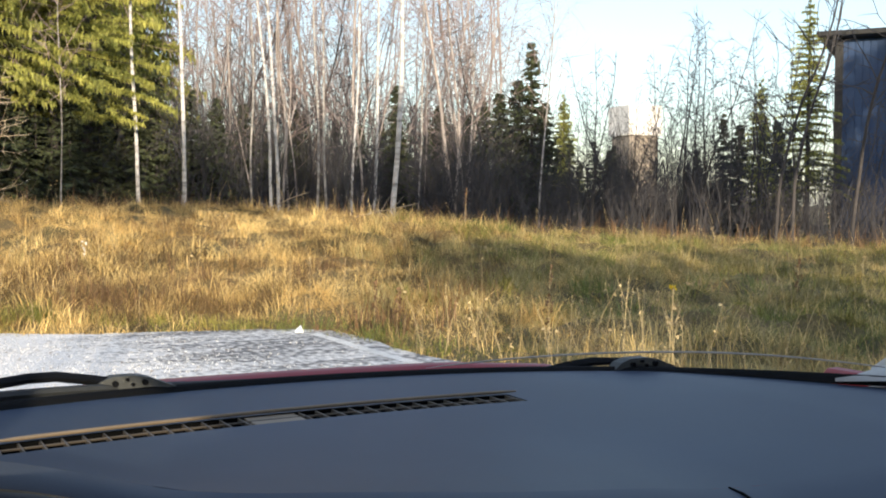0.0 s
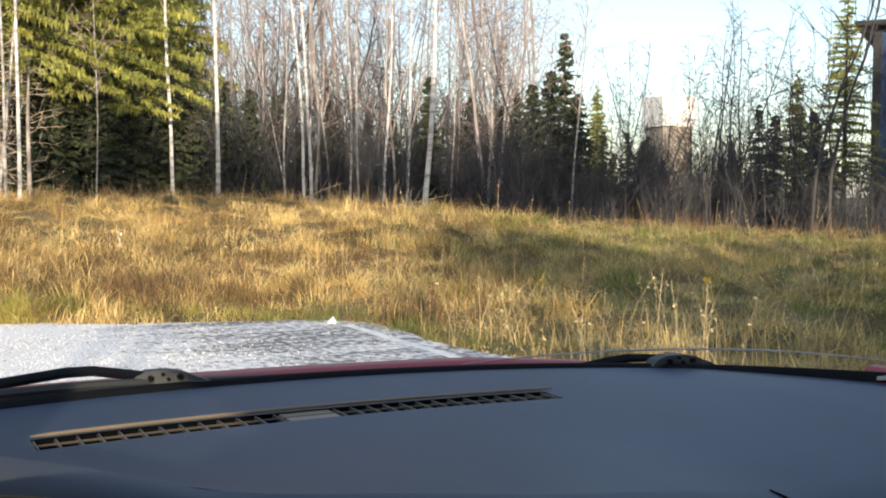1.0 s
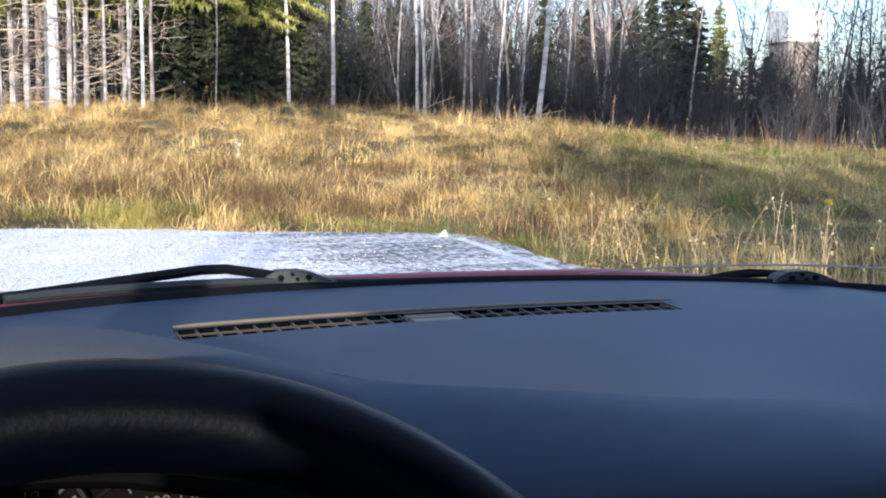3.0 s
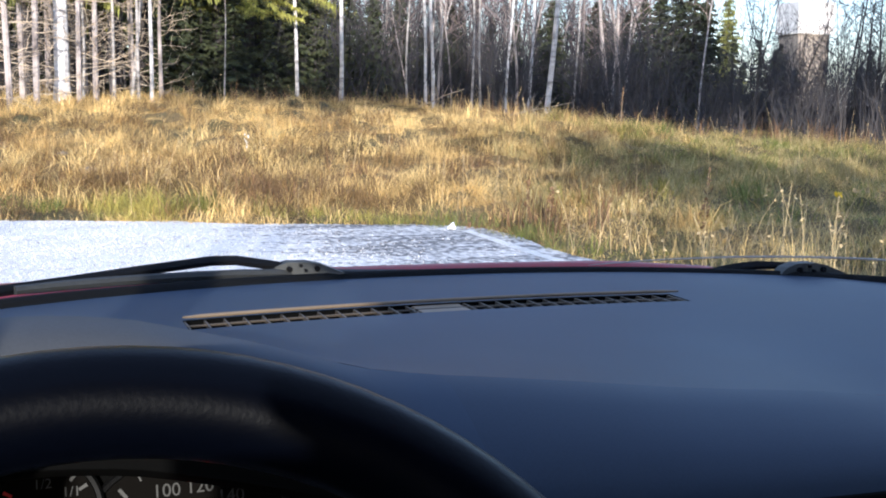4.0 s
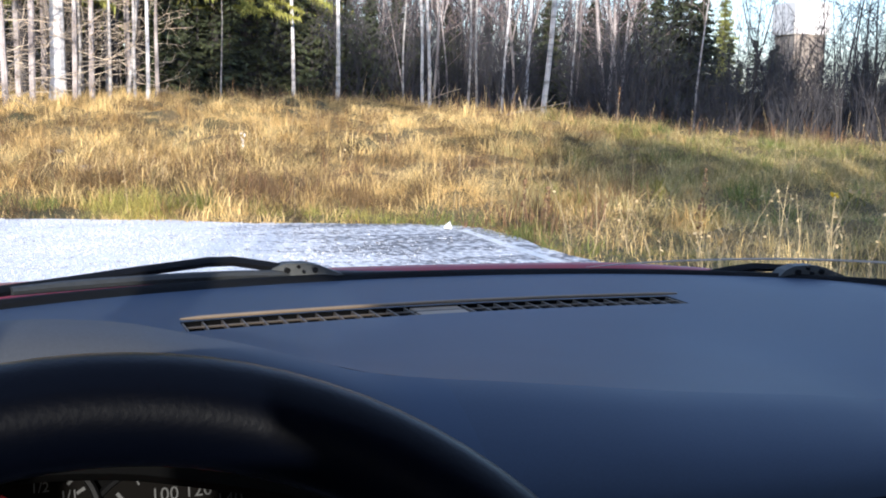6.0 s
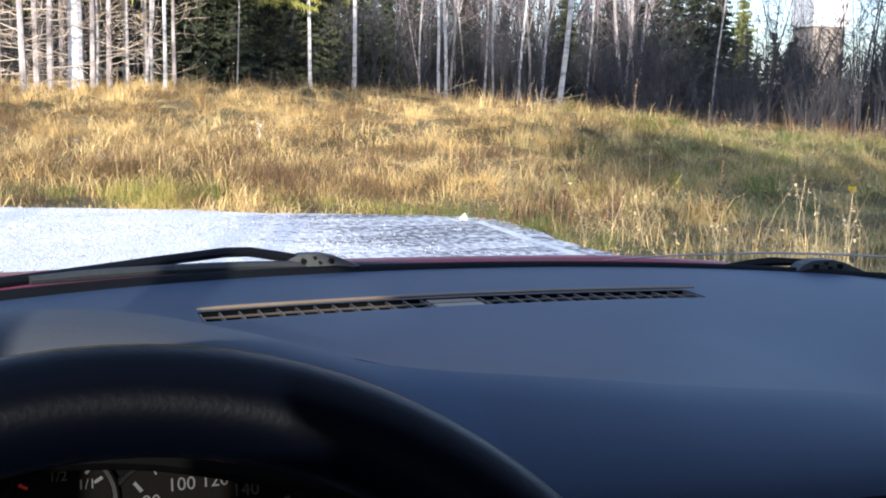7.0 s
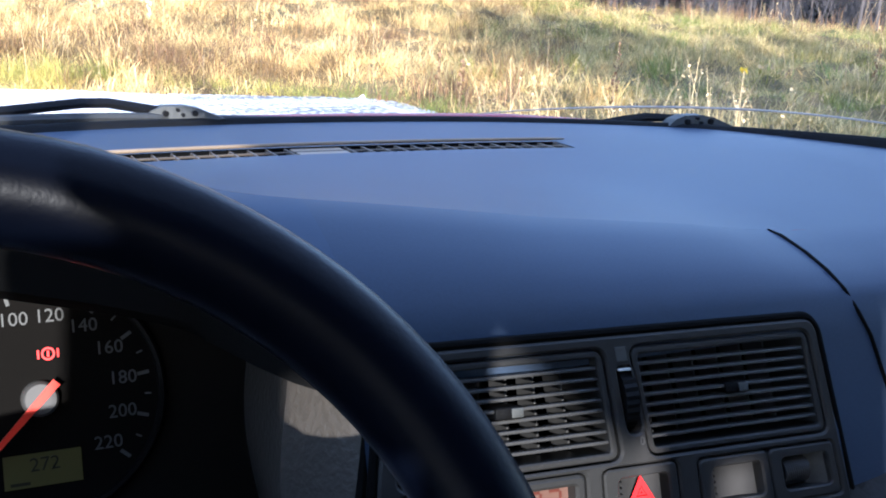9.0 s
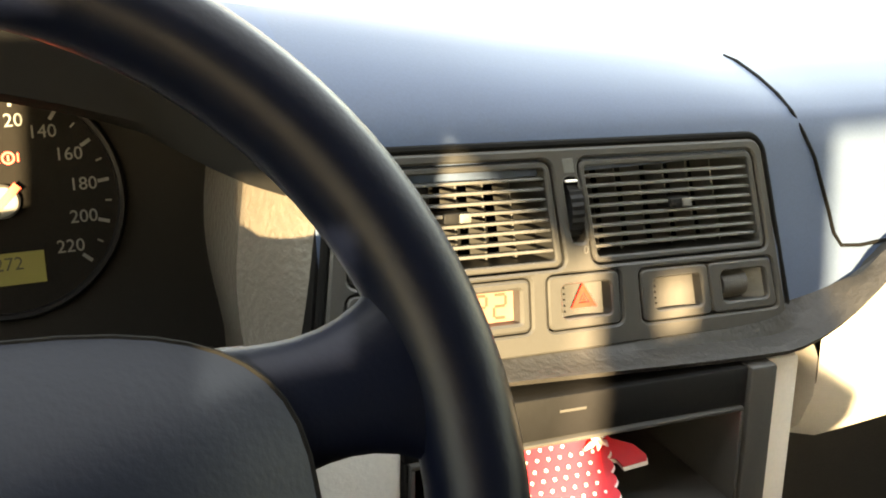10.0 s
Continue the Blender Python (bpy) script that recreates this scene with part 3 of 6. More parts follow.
    a, b, c, d = CREASE, gr_back(x) - 0.037, gr_back(x), glass_base(x) + 0.006
    y = a + (b - a) * k if k <= 1 else b + (c - b) * (k - 1) if k <= 2 else c + (d - c) * (k - 2)
    return (x, y, dash_top(x, y))


sheet(bm, top_point, xs, lin(0, 1, 11) + [2.0] + lin(2, 3, 6)[1:],
      keep=lambda x, k: not (GR_X0 < x < GR_X1 and 1 < k < 2))
part("top_pad", bm, M["dash"], dash, "dark anthracite plastic top pad")

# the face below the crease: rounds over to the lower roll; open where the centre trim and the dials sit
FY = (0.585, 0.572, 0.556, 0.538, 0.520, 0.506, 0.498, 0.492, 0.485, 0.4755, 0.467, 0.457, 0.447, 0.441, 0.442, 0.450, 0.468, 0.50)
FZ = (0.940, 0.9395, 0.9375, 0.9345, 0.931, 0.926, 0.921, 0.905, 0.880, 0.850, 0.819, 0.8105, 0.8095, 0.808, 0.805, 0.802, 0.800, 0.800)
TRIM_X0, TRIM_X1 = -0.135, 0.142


def face_point(x, k):
    i = int(k)
    lift = curve(x, HX, HZ) * max(0.0, 1 - (k / 7.0)**1.8)
    rise = (curve(x, (-0.2, 0.14, 0.165, 0.187, 0.205, 0.22, 0.26, 0.8), (0.0136, -0.0095, -0.005, 0.006, 0.020, 0.034, 0.05, 0.05))
            * max(0.0, min(1.0, (k - 9.5) / 1.5)))
    return (x, FY[i], FZ[i] + lift + rise)


fx = sorted(set([round(v, 4) for v in lin(-0.14, 0.70, 64)] + [TRIM_X0, TRIM_X1]))
bm = bmesh.new()
sheet(bm, face_point, [x for x in fx if x >= -0.14], list(range(11)),
      keep=lambda x, k: not (TRIM_X0 < x < TRIM_X1 and 7 < k < 10))
part("face_pad", bm, M["dash"], dash, "smooth dark face")
bm = bmesh.new()
sheet(bm, face_point, [x for x in fx if x >= -0.14], list(range(10, len(FY))))
part("lower_roll", bm, M["dash_low"], dash, "grained padded lower roll")

# driver's side: the hood over the dials, its rim and the panel beside them
bm = bmesh.new()


def hood_point(x, k):
    lift = curve(x, HX, HZ)
    prof = ((0.585, 0.0), (0.574, 0.0), (0.564, -0.002), (0.555, -0.006), (0.548, -0.014), (0.545, -0.028), (0.545, -0.062), (0.553, -0.068), (0.67, -0.074))
    y, dz = prof[int(k)]
    b = max(0.0, min(1.0, (x + 0.215) / 0.075))
    b = b * b * (3 - 2 * b)
    f = face_point(-0.14, min(7, int(k)))
    return (x, y + (f[1] - y) * b, (0.940 + lift + dz) * (1 - b) + (f[2] + (lift - curve(-0.14, HX, HZ)) * (1 - k / 8)) * b)


sheet(bm, hood_point, lin(-0.66, -0.14, 40), list(range(6)))
part("instrument_hood", bm, M["hood"], dash, "curved hood over the instruments")
# underside of the hood in near black, standing in for its shade
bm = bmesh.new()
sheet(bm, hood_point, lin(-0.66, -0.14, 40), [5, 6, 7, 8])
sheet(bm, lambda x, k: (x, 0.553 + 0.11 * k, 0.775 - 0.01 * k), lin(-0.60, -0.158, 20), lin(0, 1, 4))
part("hood_underside", bm, M["cavity"], dash, "near-black underside of the hood, shade in its colour")
bm = bmesh.new()


def side_panel(x, k):
    """Turned towards the driver, from the trim back to the opening of the dials."""
    z = 0.926 - 0.171 * k
    t = min(1.0, max(0.0, (x + 0.162) / 0.034))
    lean = 0.27 * (z - 0.913)
    back = 0.552 + 0.4 * lean - 0.012 * math.sin(k * 2.6)
    face = 0.493 + lean
    return (x - 0.010 * (1 - t) * math.sin(3.14 * k)**2 + 0.006 * (1 - t), back + (face - back) * (1 - (1 - t)**1.7), z)


sheet(bm, side_panel, lin(-0.162, -0.128, 9), lin(0, 1, 20))
sheet(bm, lambda t, k: (side_panel(-0.162, k)[0] + 0.012 * t, side_panel(-0.162, k)[1] + (0.66 - side_panel(-0.162, k)[1]) * t, side_panel(-0.162, k)[2]), lin(0, 1, 5), lin(0, 1, 20))
part("side_panel", bm, M["side_sun_grain"], dash, "grained panel beside the instruments")
bm = bmesh.new()
sheet(bm, lambda x, k: (x, 0.45 + 0.10 * k, 0.755 + 0.03 * k), lin(-0.70, -0.128, 12), lin(0, 1, 4))
sheet(bm, lambda x, k: (x, 0.45 + 0.04 * k, 0.755 - 0.30 * k), lin(-0.70, -0.128, 12), lin(0, 1, 6))
part("knee_panel", bm, M["grey"], dash, "light grey panel under the steering column")
bm = bmesh.new()      # seam of the airbag lid
SEAM = ((0.183, 0.0), (0.181, 1.1), (0.176, 2.75), (0.171, 4.1), (0.170, 5.4), (0.175, 6.5), (0.183, 7.25), (0.188, 7.85),
        (0.193, 8.4), (0.197, 8.9), (0.203, 9.2), (0.219, 9.32), (0.241, 9.33), (0.45, 9.3), (0.68, 9.3))
pts = []
for x, k in SEAM:
    i = int(k)
    pts.append(Vector(face_point(x, i)).lerp(Vector(face_point(x, i + 1)), k - i) + Vector((0, -0.0004, 0.0006)))
tube(bm, pts, [0.0006] + [0.0012] * (len(pts) - 1), 6)
part("lid_seam", bm, M["cavity"], dash, "dark seam of the airbag lid")

# demister grille: two rows of cells in a recess
grille = thing("demister_grille", "long two-row demister grille sunk in the dashboard top", "air grille", at=(0, 0.925, 0.945))
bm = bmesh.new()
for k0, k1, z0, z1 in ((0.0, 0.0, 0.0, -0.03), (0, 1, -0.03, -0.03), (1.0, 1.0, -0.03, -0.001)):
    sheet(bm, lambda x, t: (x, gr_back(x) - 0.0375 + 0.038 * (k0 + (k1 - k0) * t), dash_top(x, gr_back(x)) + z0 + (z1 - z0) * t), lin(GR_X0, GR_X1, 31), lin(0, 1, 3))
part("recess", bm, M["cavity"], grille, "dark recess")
# lip and closed middle are a paler tan than the bars
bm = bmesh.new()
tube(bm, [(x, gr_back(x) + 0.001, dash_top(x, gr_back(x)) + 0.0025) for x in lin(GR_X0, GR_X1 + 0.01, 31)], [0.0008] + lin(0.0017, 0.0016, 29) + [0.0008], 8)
part("rear_lip", bm, M["grille"], grille, "pale tan front lip")
for off in (-0.018, -0.0362):
    bm = bmesh.new()
    tube(bm, [(x, gr_back(x) + off, dash_top(x, gr_back(x)) - 0.0015) for x in lin(GR_X0, GR_X1, 31)], 0.0011, 6)
    part("long_bar", bm, M["grille_bar"], grille)
bars = lin(GR_X0 + 0.002, -0.035, 13) + lin(0.02, GR_X1 - 0.002, 14)
for x in bars:
    bm = bmesh.new()
    rbox(bm, (x, gr_back(x) - 0.018, dash_top(x, gr_back(x)) - 0.0025), (0.0018, 0.035, 0.004), 0.0005, seg=1)
    part("cross_bar", bm, M["grille_bar"], grille)
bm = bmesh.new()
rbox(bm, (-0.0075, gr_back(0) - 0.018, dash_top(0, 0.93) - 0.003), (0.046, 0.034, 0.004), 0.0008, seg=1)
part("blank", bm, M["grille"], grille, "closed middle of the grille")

# ---- centre trim: vents and switches ----


def tr(u, d, w=0.0):
    """A place on the trim: u across, d below the vents' top, w towards the driver."""
    if 0 < d < 0.0625:
        u += 0.115 * d * math.exp(-(u / 0.04)**2)      # the strip between the vents leans
    z = 0.9157 - 0.0452 * u - 0.9732 * d - 0.218 * u * d
    return Vector((-0.0008 + 1.0203 * u + 0.0195 * d + 1.281 * u * d, 0.489 - 0.27 * (0.913 - z) + 0.0383 * u - 0.965 * w, z + 0.26 * w))


def trim_box(bm, u0, u1, d0, d1, w0, w1, r=0.002, seg=2):
    vs = rbox(bm, (0.5 * (u0 + u1), -0.5 * (d0 + d1), 0.5 * (w0 + w1)), (u1 - u0, abs(d1 - d0), w1 - w0), r, seg=seg)
    for v in vs:
        v.co = tr(v.co.x, -v.co.y, v.co.z)


def rr(u0, u1, d0, d1, r, n=5):
    """A rounded rectangle as points (u, d)."""
    out = []
    for cu, cd, a0 in ((u1 - r, d0 + r, -90), (u1 - r, d1 - r, 0), (u0 + r, d1 - r, 90), (u0 + r, d0 + r, 180)):
        for k in range(n + 1):
            a = radians(a0 + 90 * k / n)
            out.append((cu + r * math.cos(a), cd + r * math.sin(a)))
    return out


def grown(box, g):
    u0, u1, d0, d1, r = box
    return rr(u0 - g, u1 + g, d0 - g, d1 + g, max(0.0005, r + g))


def plate(bm, outer, holes, w, depth, edge=0.0008):
    """A flat moulding with rounded openings, chamfered edges and walls of that depth."""
    made, ring_edges = [], []
    for box, g in [(outer, -edge)] + [(h, edge) for h in holes]:
        vs = [bm.verts.new((u, -d, 0)) for u, d in grown(box, g)]
        ring_edges += [bm.edges.new((vs[k], vs[(k + 1) % len(vs)])) for k in range(len(vs))]
        made.append(vs)
    bmesh.ops.triangle_fill(bm, use_beauty=True, use_dissolve=False, edges=ring_edges, normal=(0, 0, 1))
    for vs in made:
        for v in vs:
            v.co = tr(v.co.x, -v.co.y, w)
    for vs, box in zip(made, [outer] + list(holes)):
        pts = grown(box, 0.0)
        a = [bm.verts.new(tr(u, d, w - edge)) for u, d in pts]
        b = [bm.verts.new(tr(u, d, w - depth)) for u, d in pts]
        n = len(vs)
        for k in range(n):
            q = (k + 1) % n
            bm.faces.new((vs[k], vs[q], a[q], a[k]))
            bm.faces.new((a[k], a[q], b[q], b[k]))


centre = thing("centre_trim", "dark plastic centre trim framing vents and switches", "dashboard trim", at=(0, 0.47, 0.80))
UL, UR = -0.128, 0.1362
VENT_R, VENT_L = (0.0062, 0.1300, 0.0014, 0.0602, 0.006), (-0.1195, -0.0092, 0.0014, 0.0602, 0.006)
BAYS = [(-0.0152, 0.0288, 0.0628, 0.0938, 0.004), (0.0405, 0.1312, 0.0642, 0.0952, 0.004), (-0.0725, -0.0238, 0.0628, 0.0930, 0.004),
        (-0.1195, -0.0790, 0.0628, 0.0930, 0.004)]
bm = bmesh.new()
plate(bm, (UL, UR, -0.0040, 0.1050, 0.008), [VENT_R, VENT_L] + BAYS + [(-0.0035, 0.0052, 0.0115, 0.0470, 0.003)], 0.003, 0.014, 0.0012)
part("trim_frame", bm, M["trim"], centre)
bm = bmesh.new()
tube(bm, [tr(u, d, 0.0) for u, d in rr(UL - 0.0022, UR + 0.0026, -0.0062, 0.1071, 0.011, 8)], 0.0024, 8, closed=True)
part("trim_gap", bm, M["cavity"], centre, "dark gap round the trim")
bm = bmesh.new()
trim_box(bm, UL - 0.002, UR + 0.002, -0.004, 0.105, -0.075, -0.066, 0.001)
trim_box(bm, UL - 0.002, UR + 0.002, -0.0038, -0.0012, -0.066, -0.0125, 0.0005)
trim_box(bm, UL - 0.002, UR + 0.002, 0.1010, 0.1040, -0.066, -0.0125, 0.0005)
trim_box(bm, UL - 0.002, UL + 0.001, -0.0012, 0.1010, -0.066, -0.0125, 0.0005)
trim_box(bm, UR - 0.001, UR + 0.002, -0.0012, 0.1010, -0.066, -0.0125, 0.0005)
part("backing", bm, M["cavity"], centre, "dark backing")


def air_vent(box, knob_u, label):
    u0, u1, d0, d1, r = box
    v = thing("air_vent", label, "air vent", "centre air vents", at=tr(0.5 * (u0 + u1), d1, -0.04))
    g = 0.0014
    out = (u0 + g, u1 - g, d0 + g, d1 - g, r - 0.001)
    inn = (out[0] + 0.0034, out[1] - 0.0034, out[2] + 0.0034, out[3] - 0.0034, 0.002)
    bm = bmesh.new()
    plate(bm, out, [inn], 0.0022, 0.045, 0.0008)
    part("frame", bm, M["trim"], v, "rounded vent frame")
    n = 9
    pitch = (inn[3] - inn[2]) / n
    for k in range(1, n):
        d = inn[2] + pitch * k
        bm = bmesh.new()
        trim_box(bm, inn[0] - 0.0005, inn[1] + 0.0005, d - 0.0009, d + 0.0009, -0.0065, 0.0002, 0.0006)
        part("slat", bm, M["slat"], v)
    for k in range(6):
        u = inn[0] + (inn[1] - inn[0]) * (k + 0.9) / 6.6
        bm = bmesh.new()
        trim_box(bm, u - 0.0006, u + 0.0006, inn[2], inn[3], -0.036, -0.018, 0.0004, seg=1)
        part("vane", bm, M["slat"], v)
    bm = bmesh.new()
    trim_box(bm, knob_u - 0.009, knob_u + 0.006, 0.0262, 0.0322, -0.012, 0.0016, 0.0012)
    kb = part("knob", bm, M["black"], v, "small ribbed slider knob")
    bm = bmesh.new()
    trim_box(bm, knob_u - 0.001, knob_u + 0.0052, 0.0268, 0.0316, 0.0017, 0.0028, 0.0006)
    part("knob_tip", bm, M["cowl"], kb, "worn pale tip")
    return v


air_vent(VENT_R, 0.075, "black rectangular air vent with thin horizontal slats, in shade")
air_vent(VENT_L, -0.062, "black rectangular air vent with thin slats beside the steering wheel")
tw = thing("vent_thumbwheel", "ribbed black thumbwheel between the air vents", "thumbwheel", at=tr(0.001, 0.05, -0.01))
bm = bmesh.new()
c = tr(0.0010, 0.0290, -0.0105)
n = 56
ring = []
out_dir, up_dir = (tr(0, 0, 1) - tr(0, 0, 0)).normalized(), (tr(0, -1, 0) - tr(0, 0, 0)).normalized()
for k in range(n):
    a = math.tau * k / n
    r = 0.0195 if k % 2 else 0.0188
    p = c + r * (0.85 * math.cos(a) * out_dir + math.sin(a) * up_dir)
    ring.append([bm.verts.new(p + Vector((s * 0.0040, 0, 0))) for s in (-1, 1)])
for k in range(n):
    A, B = ring[k], ring[(k + 1) % n]
    bm.faces.new((A[0], A[1], B[1], B[0]))
bm.faces.new([r[0] for r in ring])
bm.faces.new([r[1] for r in ring][::-1])
part("wheel", bm, M["black"], tw, smooth=False)
bm = bmesh.new()
trim_box(bm, -0.0026, 0.0046, 0.0128, 0.0142, 0.0012, 0.0036, 0.0003, seg=1)
part("mark", bm, M["white_card"], tw, "white mark")
words("zero_mark", "0", 0.0065, Matrix.Translation(tr(0.0030, 0.0510, 0.0034)) @ pose(0, 0, 0, 75), M["dial_print"], centre, "white zero mark")
bm = bmesh.new()
trim_box(bm, -0.0030, 0.0036, 0.0015, 0.0090, 0.0031, 0.0034, 0.0002, seg=1)
part("vent_symbol", bm, M["cowl"], centre, "small grey pictogram plate")


def switch(name, u0, u1, d0, d1, label, win=True):
    s = thing(name, label, "switch", "dashboard switches", at=tr(0.5 * (u0 + u1), d1, -0.01))
    bm = bmesh.new()
    inner = (u0 + 0.0078, u1 - 0.0052, d0 + 0.0052, d1 - 0.0056, 0.003)
    plate(bm, (u0, u1, d0, d1, 0.0035), [inner] if win else [], 0.0030, 0.018, 0.0009)
    part("surround", bm, M["trim"], s, "rounded surround")
    if win:
        bm = bmesh.new()
        trim_box(bm, inner[0] - 0.001, inner[1] + 0.001, inner[2] - 0.001, inner[3] + 0.001, -0.020, -0.0075, 0.0005, seg=1)
        part("well", bm, M["cavity"], s)
    return s, inner


def rocker(s, inner, stop):
    """The rocker of a switch: a slightly hollow key that leaves a dark gap at its side."""
    a, b = inner[0] + 0.0004, inner[1] - stop
    bm = bmesh.new()
    sheet(bm, lambda u, d: tr(u, d, -0.0010 - 0.0028 * math.sin(math.pi * (u - a) / (b - a))), lin(a, b, 10), [inner[2] + 0.0004, inner[3] - 0.0004])
    sheet(bm, lambda w, d: tr(b, d, w), [-0.0010, -0.0075], [inner[2] + 0.0004, inner[3] - 0.0004])
    return part("key", bm, M["trim"], s, "hollow key")


hz, inn = switch("hazard_switch", -0.0143, 0.0279, 0.0637, 0.0929, "square dark hazard switch with a red triangle")
key = rocker(hz, inn, 0.0035)
HU, HD = 0.0080, 0.0782
bm = bmesh.new()
tri = [(HU + 0.0088 * math.cos(a), HD - 0.0092 * math.sin(a)) for a in (math.pi / 2, math.pi / 2 + 2.094, math.pi / 2 + 4.189)]
for o, i2 in ((1.0, 0.42), (0.30, 0.10)):
    A = [bm.verts.new(tr(HU + (p[0] - HU) * o, HD + (p[1] - HD) * o, -0.0008)) for p in tri]
    B = [bm.verts.new(tr(HU + (p[0] - HU) * i2, HD + (p[1] - HD) * i2, -0.0008)) for p in tri]
    for k in range(3):
        bm.faces.new((A[k], A[(k + 1) % 3], B[(k + 1) % 3], B[k]))
part("triangle", bm, M["red_print"], hz, "red warning triangle", smooth=False)
for k in range(5):
    bm = bmesh.new()
    q = tr(-0.0034, 0.0712 + 0.0032 * k, -0.0012)
    tube(bm, [q, q + 0.0008 * out_dir], 0.0005, 6)
    part("dot", bm, M["cavity"], hz)
s2, inn = switch("heater_switch", 0.0414, 0.0855, 0.0651, 0.0943, "square dark push switch beside the hazard switch")
rocker(s2, inn, 0.0030)
for k in range(5):
    bm = bmesh.new()
    q = tr(0.0520, 0.0724 + 0.0032 * k, -0.0012)
    tube(bm, [q, q + 0.0008 * out_dir], 0.0005, 6)
    part("dot", bm, M["cavity"], s2)
s3, inn = switch("dimmer_switch", 0.0861, 0.1303, 0.0651, 0.0943, "square dark dimmer switch with a ribbed roller")
bm = bmesh.new()
ctr = tr(0.1050, 0.0795, -0.0055)
ribs = [(-0.0100 + 0.0005 * k, 0.0082 if k % 3 else 0.0077) for k in range(37)]
tube(bm, [ctr + Vector((u, 0, 0)) for u, r in ribs], [r for u, r in ribs], 18)
part("roller", bm, M["trim"], s3, "ribbed black roller")
bm = bmesh.new()
sheet(bm, lambda u, d: tr(u, d, -0.006 + 0.0065 * (u - 0.1130) / 0.011), lin(0.1130, 0.1240, 4), [inn[2], inn[3]])
part("slope", bm, M["cowl"], s3, "paler sloping cheek")
dsp = thing("clock_display", "small pinkish digital display with faint digits", "display", at=tr(-0.048, 0.092, -0.01))
bm = bmesh.new()
DI = (-0.0670, -0.0300, 0.0690, 0.0868, 0.001)
plate(bm, (-0.0716, -0.0247, 0.0637, 0.0921, 0.0035), [DI], 0.0032, 0.012, 0.0015)
part("surround", bm, M["trim"], dsp, "sloping dark surround")
bm = bmesh.new()
trim_box(bm, DI[0] - 0.001, DI[1] + 0.001, DI[2] - 0.001, DI[3] + 0.001, -0.012, -0.0055, 0.0005, seg=1)
part("face", bm, M["clock"], dsp)
for u in (-0.0585, -0.0480, -0.0375):
    for du, dd, wu, wd in ((0, -0.0062, 0.0055, 0.0014), (0, 0, 0.0055, 0.0014), (0, 0.0062, 0.0055, 0.0014), (-0.0032, 0.0031, 0.0014, 0.005), (0.0032, -0.0031, 0.0014, 0.005)):
        bm = bmesh.new()
        trim_box(bm, u + du - wu / 2, u + du + wu / 2, 0.0779 + dd - wd / 2, 0.0779 + dd + wd / 2, -0.0054, -0.0050, 0.0001, seg=1)
        part("digit_bar", bm, M["clock_seg"], dsp, "faint digit bar", smooth=False)
switch("blank_switch", -0.1187, -0.0798, 0.0637, 0.0921, "blank dark switch plate", win=False)

# ---- radio slot and console ----
radio = thing("radio_panel", "dark plastic console panel with an open storage slot", "console", at=(0, 0.47, 0.62))


def rp(x, z, w=0.0):
    return Vector((x, 0.438 - 0.10 * (0.783 - z) - w, z - 0.05 * x * max(0.0, min(1.0, (z - 0.70) / 0.08))))


def rad_box(bm, x0, x1, z0, z1, w0, w1, r=0.0015):
    vs = rbox(bm, (0.5 * (x0 + x1), 0.5 * (w0 + w1), 0.5 * (z0 + z1)), (x1 - x0, w1 - w0, z1 - z0), r)
    for v in vs:
        v.co = rp(v.co.x, v.co.z, v.co.y)


bm = bmesh.new()
for x0, x1, z0, z1 in ((-0.11, 0.11, 0.7755, 0.7995), (-0.11, -0.1075, 0.708, 0.7755), (0.1075, 0.11, 0.708, 0.7755), (-0.11, 0.11, 0.60, 0.708)):
    rad_box(bm, x0, x1, z0, z1, -0.02, 0.0)
part("panel", bm, M["black"], radio)
bm = bmesh.new()
for x0, x1, z0, z1 in ((-0.1075, 0.1075, 0.7730, 0.7755), (-0.1075, -0.1050, 0.708, 0.7730), (0.1050, 0.1075, 0.708, 0.7730), (-0.1050, 0.1050, 0.708, 0.7105)):
    rad_box(bm, x0, x1, z0, z1, -0.12, 0.0025, 0.0008)
part("slot_frame", bm, M["trim"], radio)
bm = bmesh.new()
rad_box(bm, -0.1050, 0.1050, 0.7105, 0.7730, -0.13, -0.12, 0.0005)
part("slot_back", bm, M["cavity"], radio)
bm = bmesh.new()
rad_box(bm, -0.02, -0.003, 0.7900, 0.7916, 0.0, 0.0005, 0.0002)
part("moulded_mark", bm, M["trim"], radio)
bm = bmesh.new()
rad_box(bm, 0.1102, 0.130, 0.60, 0.8000, -0.04, 0.003, 0.002)
part("side_bevel", bm, M["trim"], radio, "dark bevelled side strip")
bm = bmesh.new()
rad_box(bm, 0.1302, 0.160, 0.40, 0.7975, -0.10, -0.009, 0.004)
part("side_cheek", bm, M["grey"], radio, "light grey console side")
bm = bmesh.new()
rad_box(bm, -0.21, -0.1102, 0.40, 0.80, -0.10, -0.001, 0.004)
rad_box(bm, -0.13, 0.13, 0.40, 0.5995, -0.06, -0.002, 0.004)
part("lower_console", bm, M["grey"], radio, "light grey lower console")

card = thing("folded_card", "red card with white dots and scalloped edge lying in the slot", "card", at=(-0.02, 0.46, 0.7105))


def cp(x, s, w=0.0):
    """A place on the card, which leans back in the slot."""
    return Vector((x, 0.4235 + 0.707 * s - 0.707 * w, 0.7205 + 0.707 * s + 0.707 * w))


def card_piece(name, outline, w, material, parent, label):
    bm = bmesh.new()
    lo = [bm.verts.new(cp(x, s, w)) for x, s in outline]
    hi = [bm.verts.new(cp(x, s, w + 0.0012)) for x, s in outline]
    bm.faces.new(lo[::-1])
    bm.faces.new(hi)
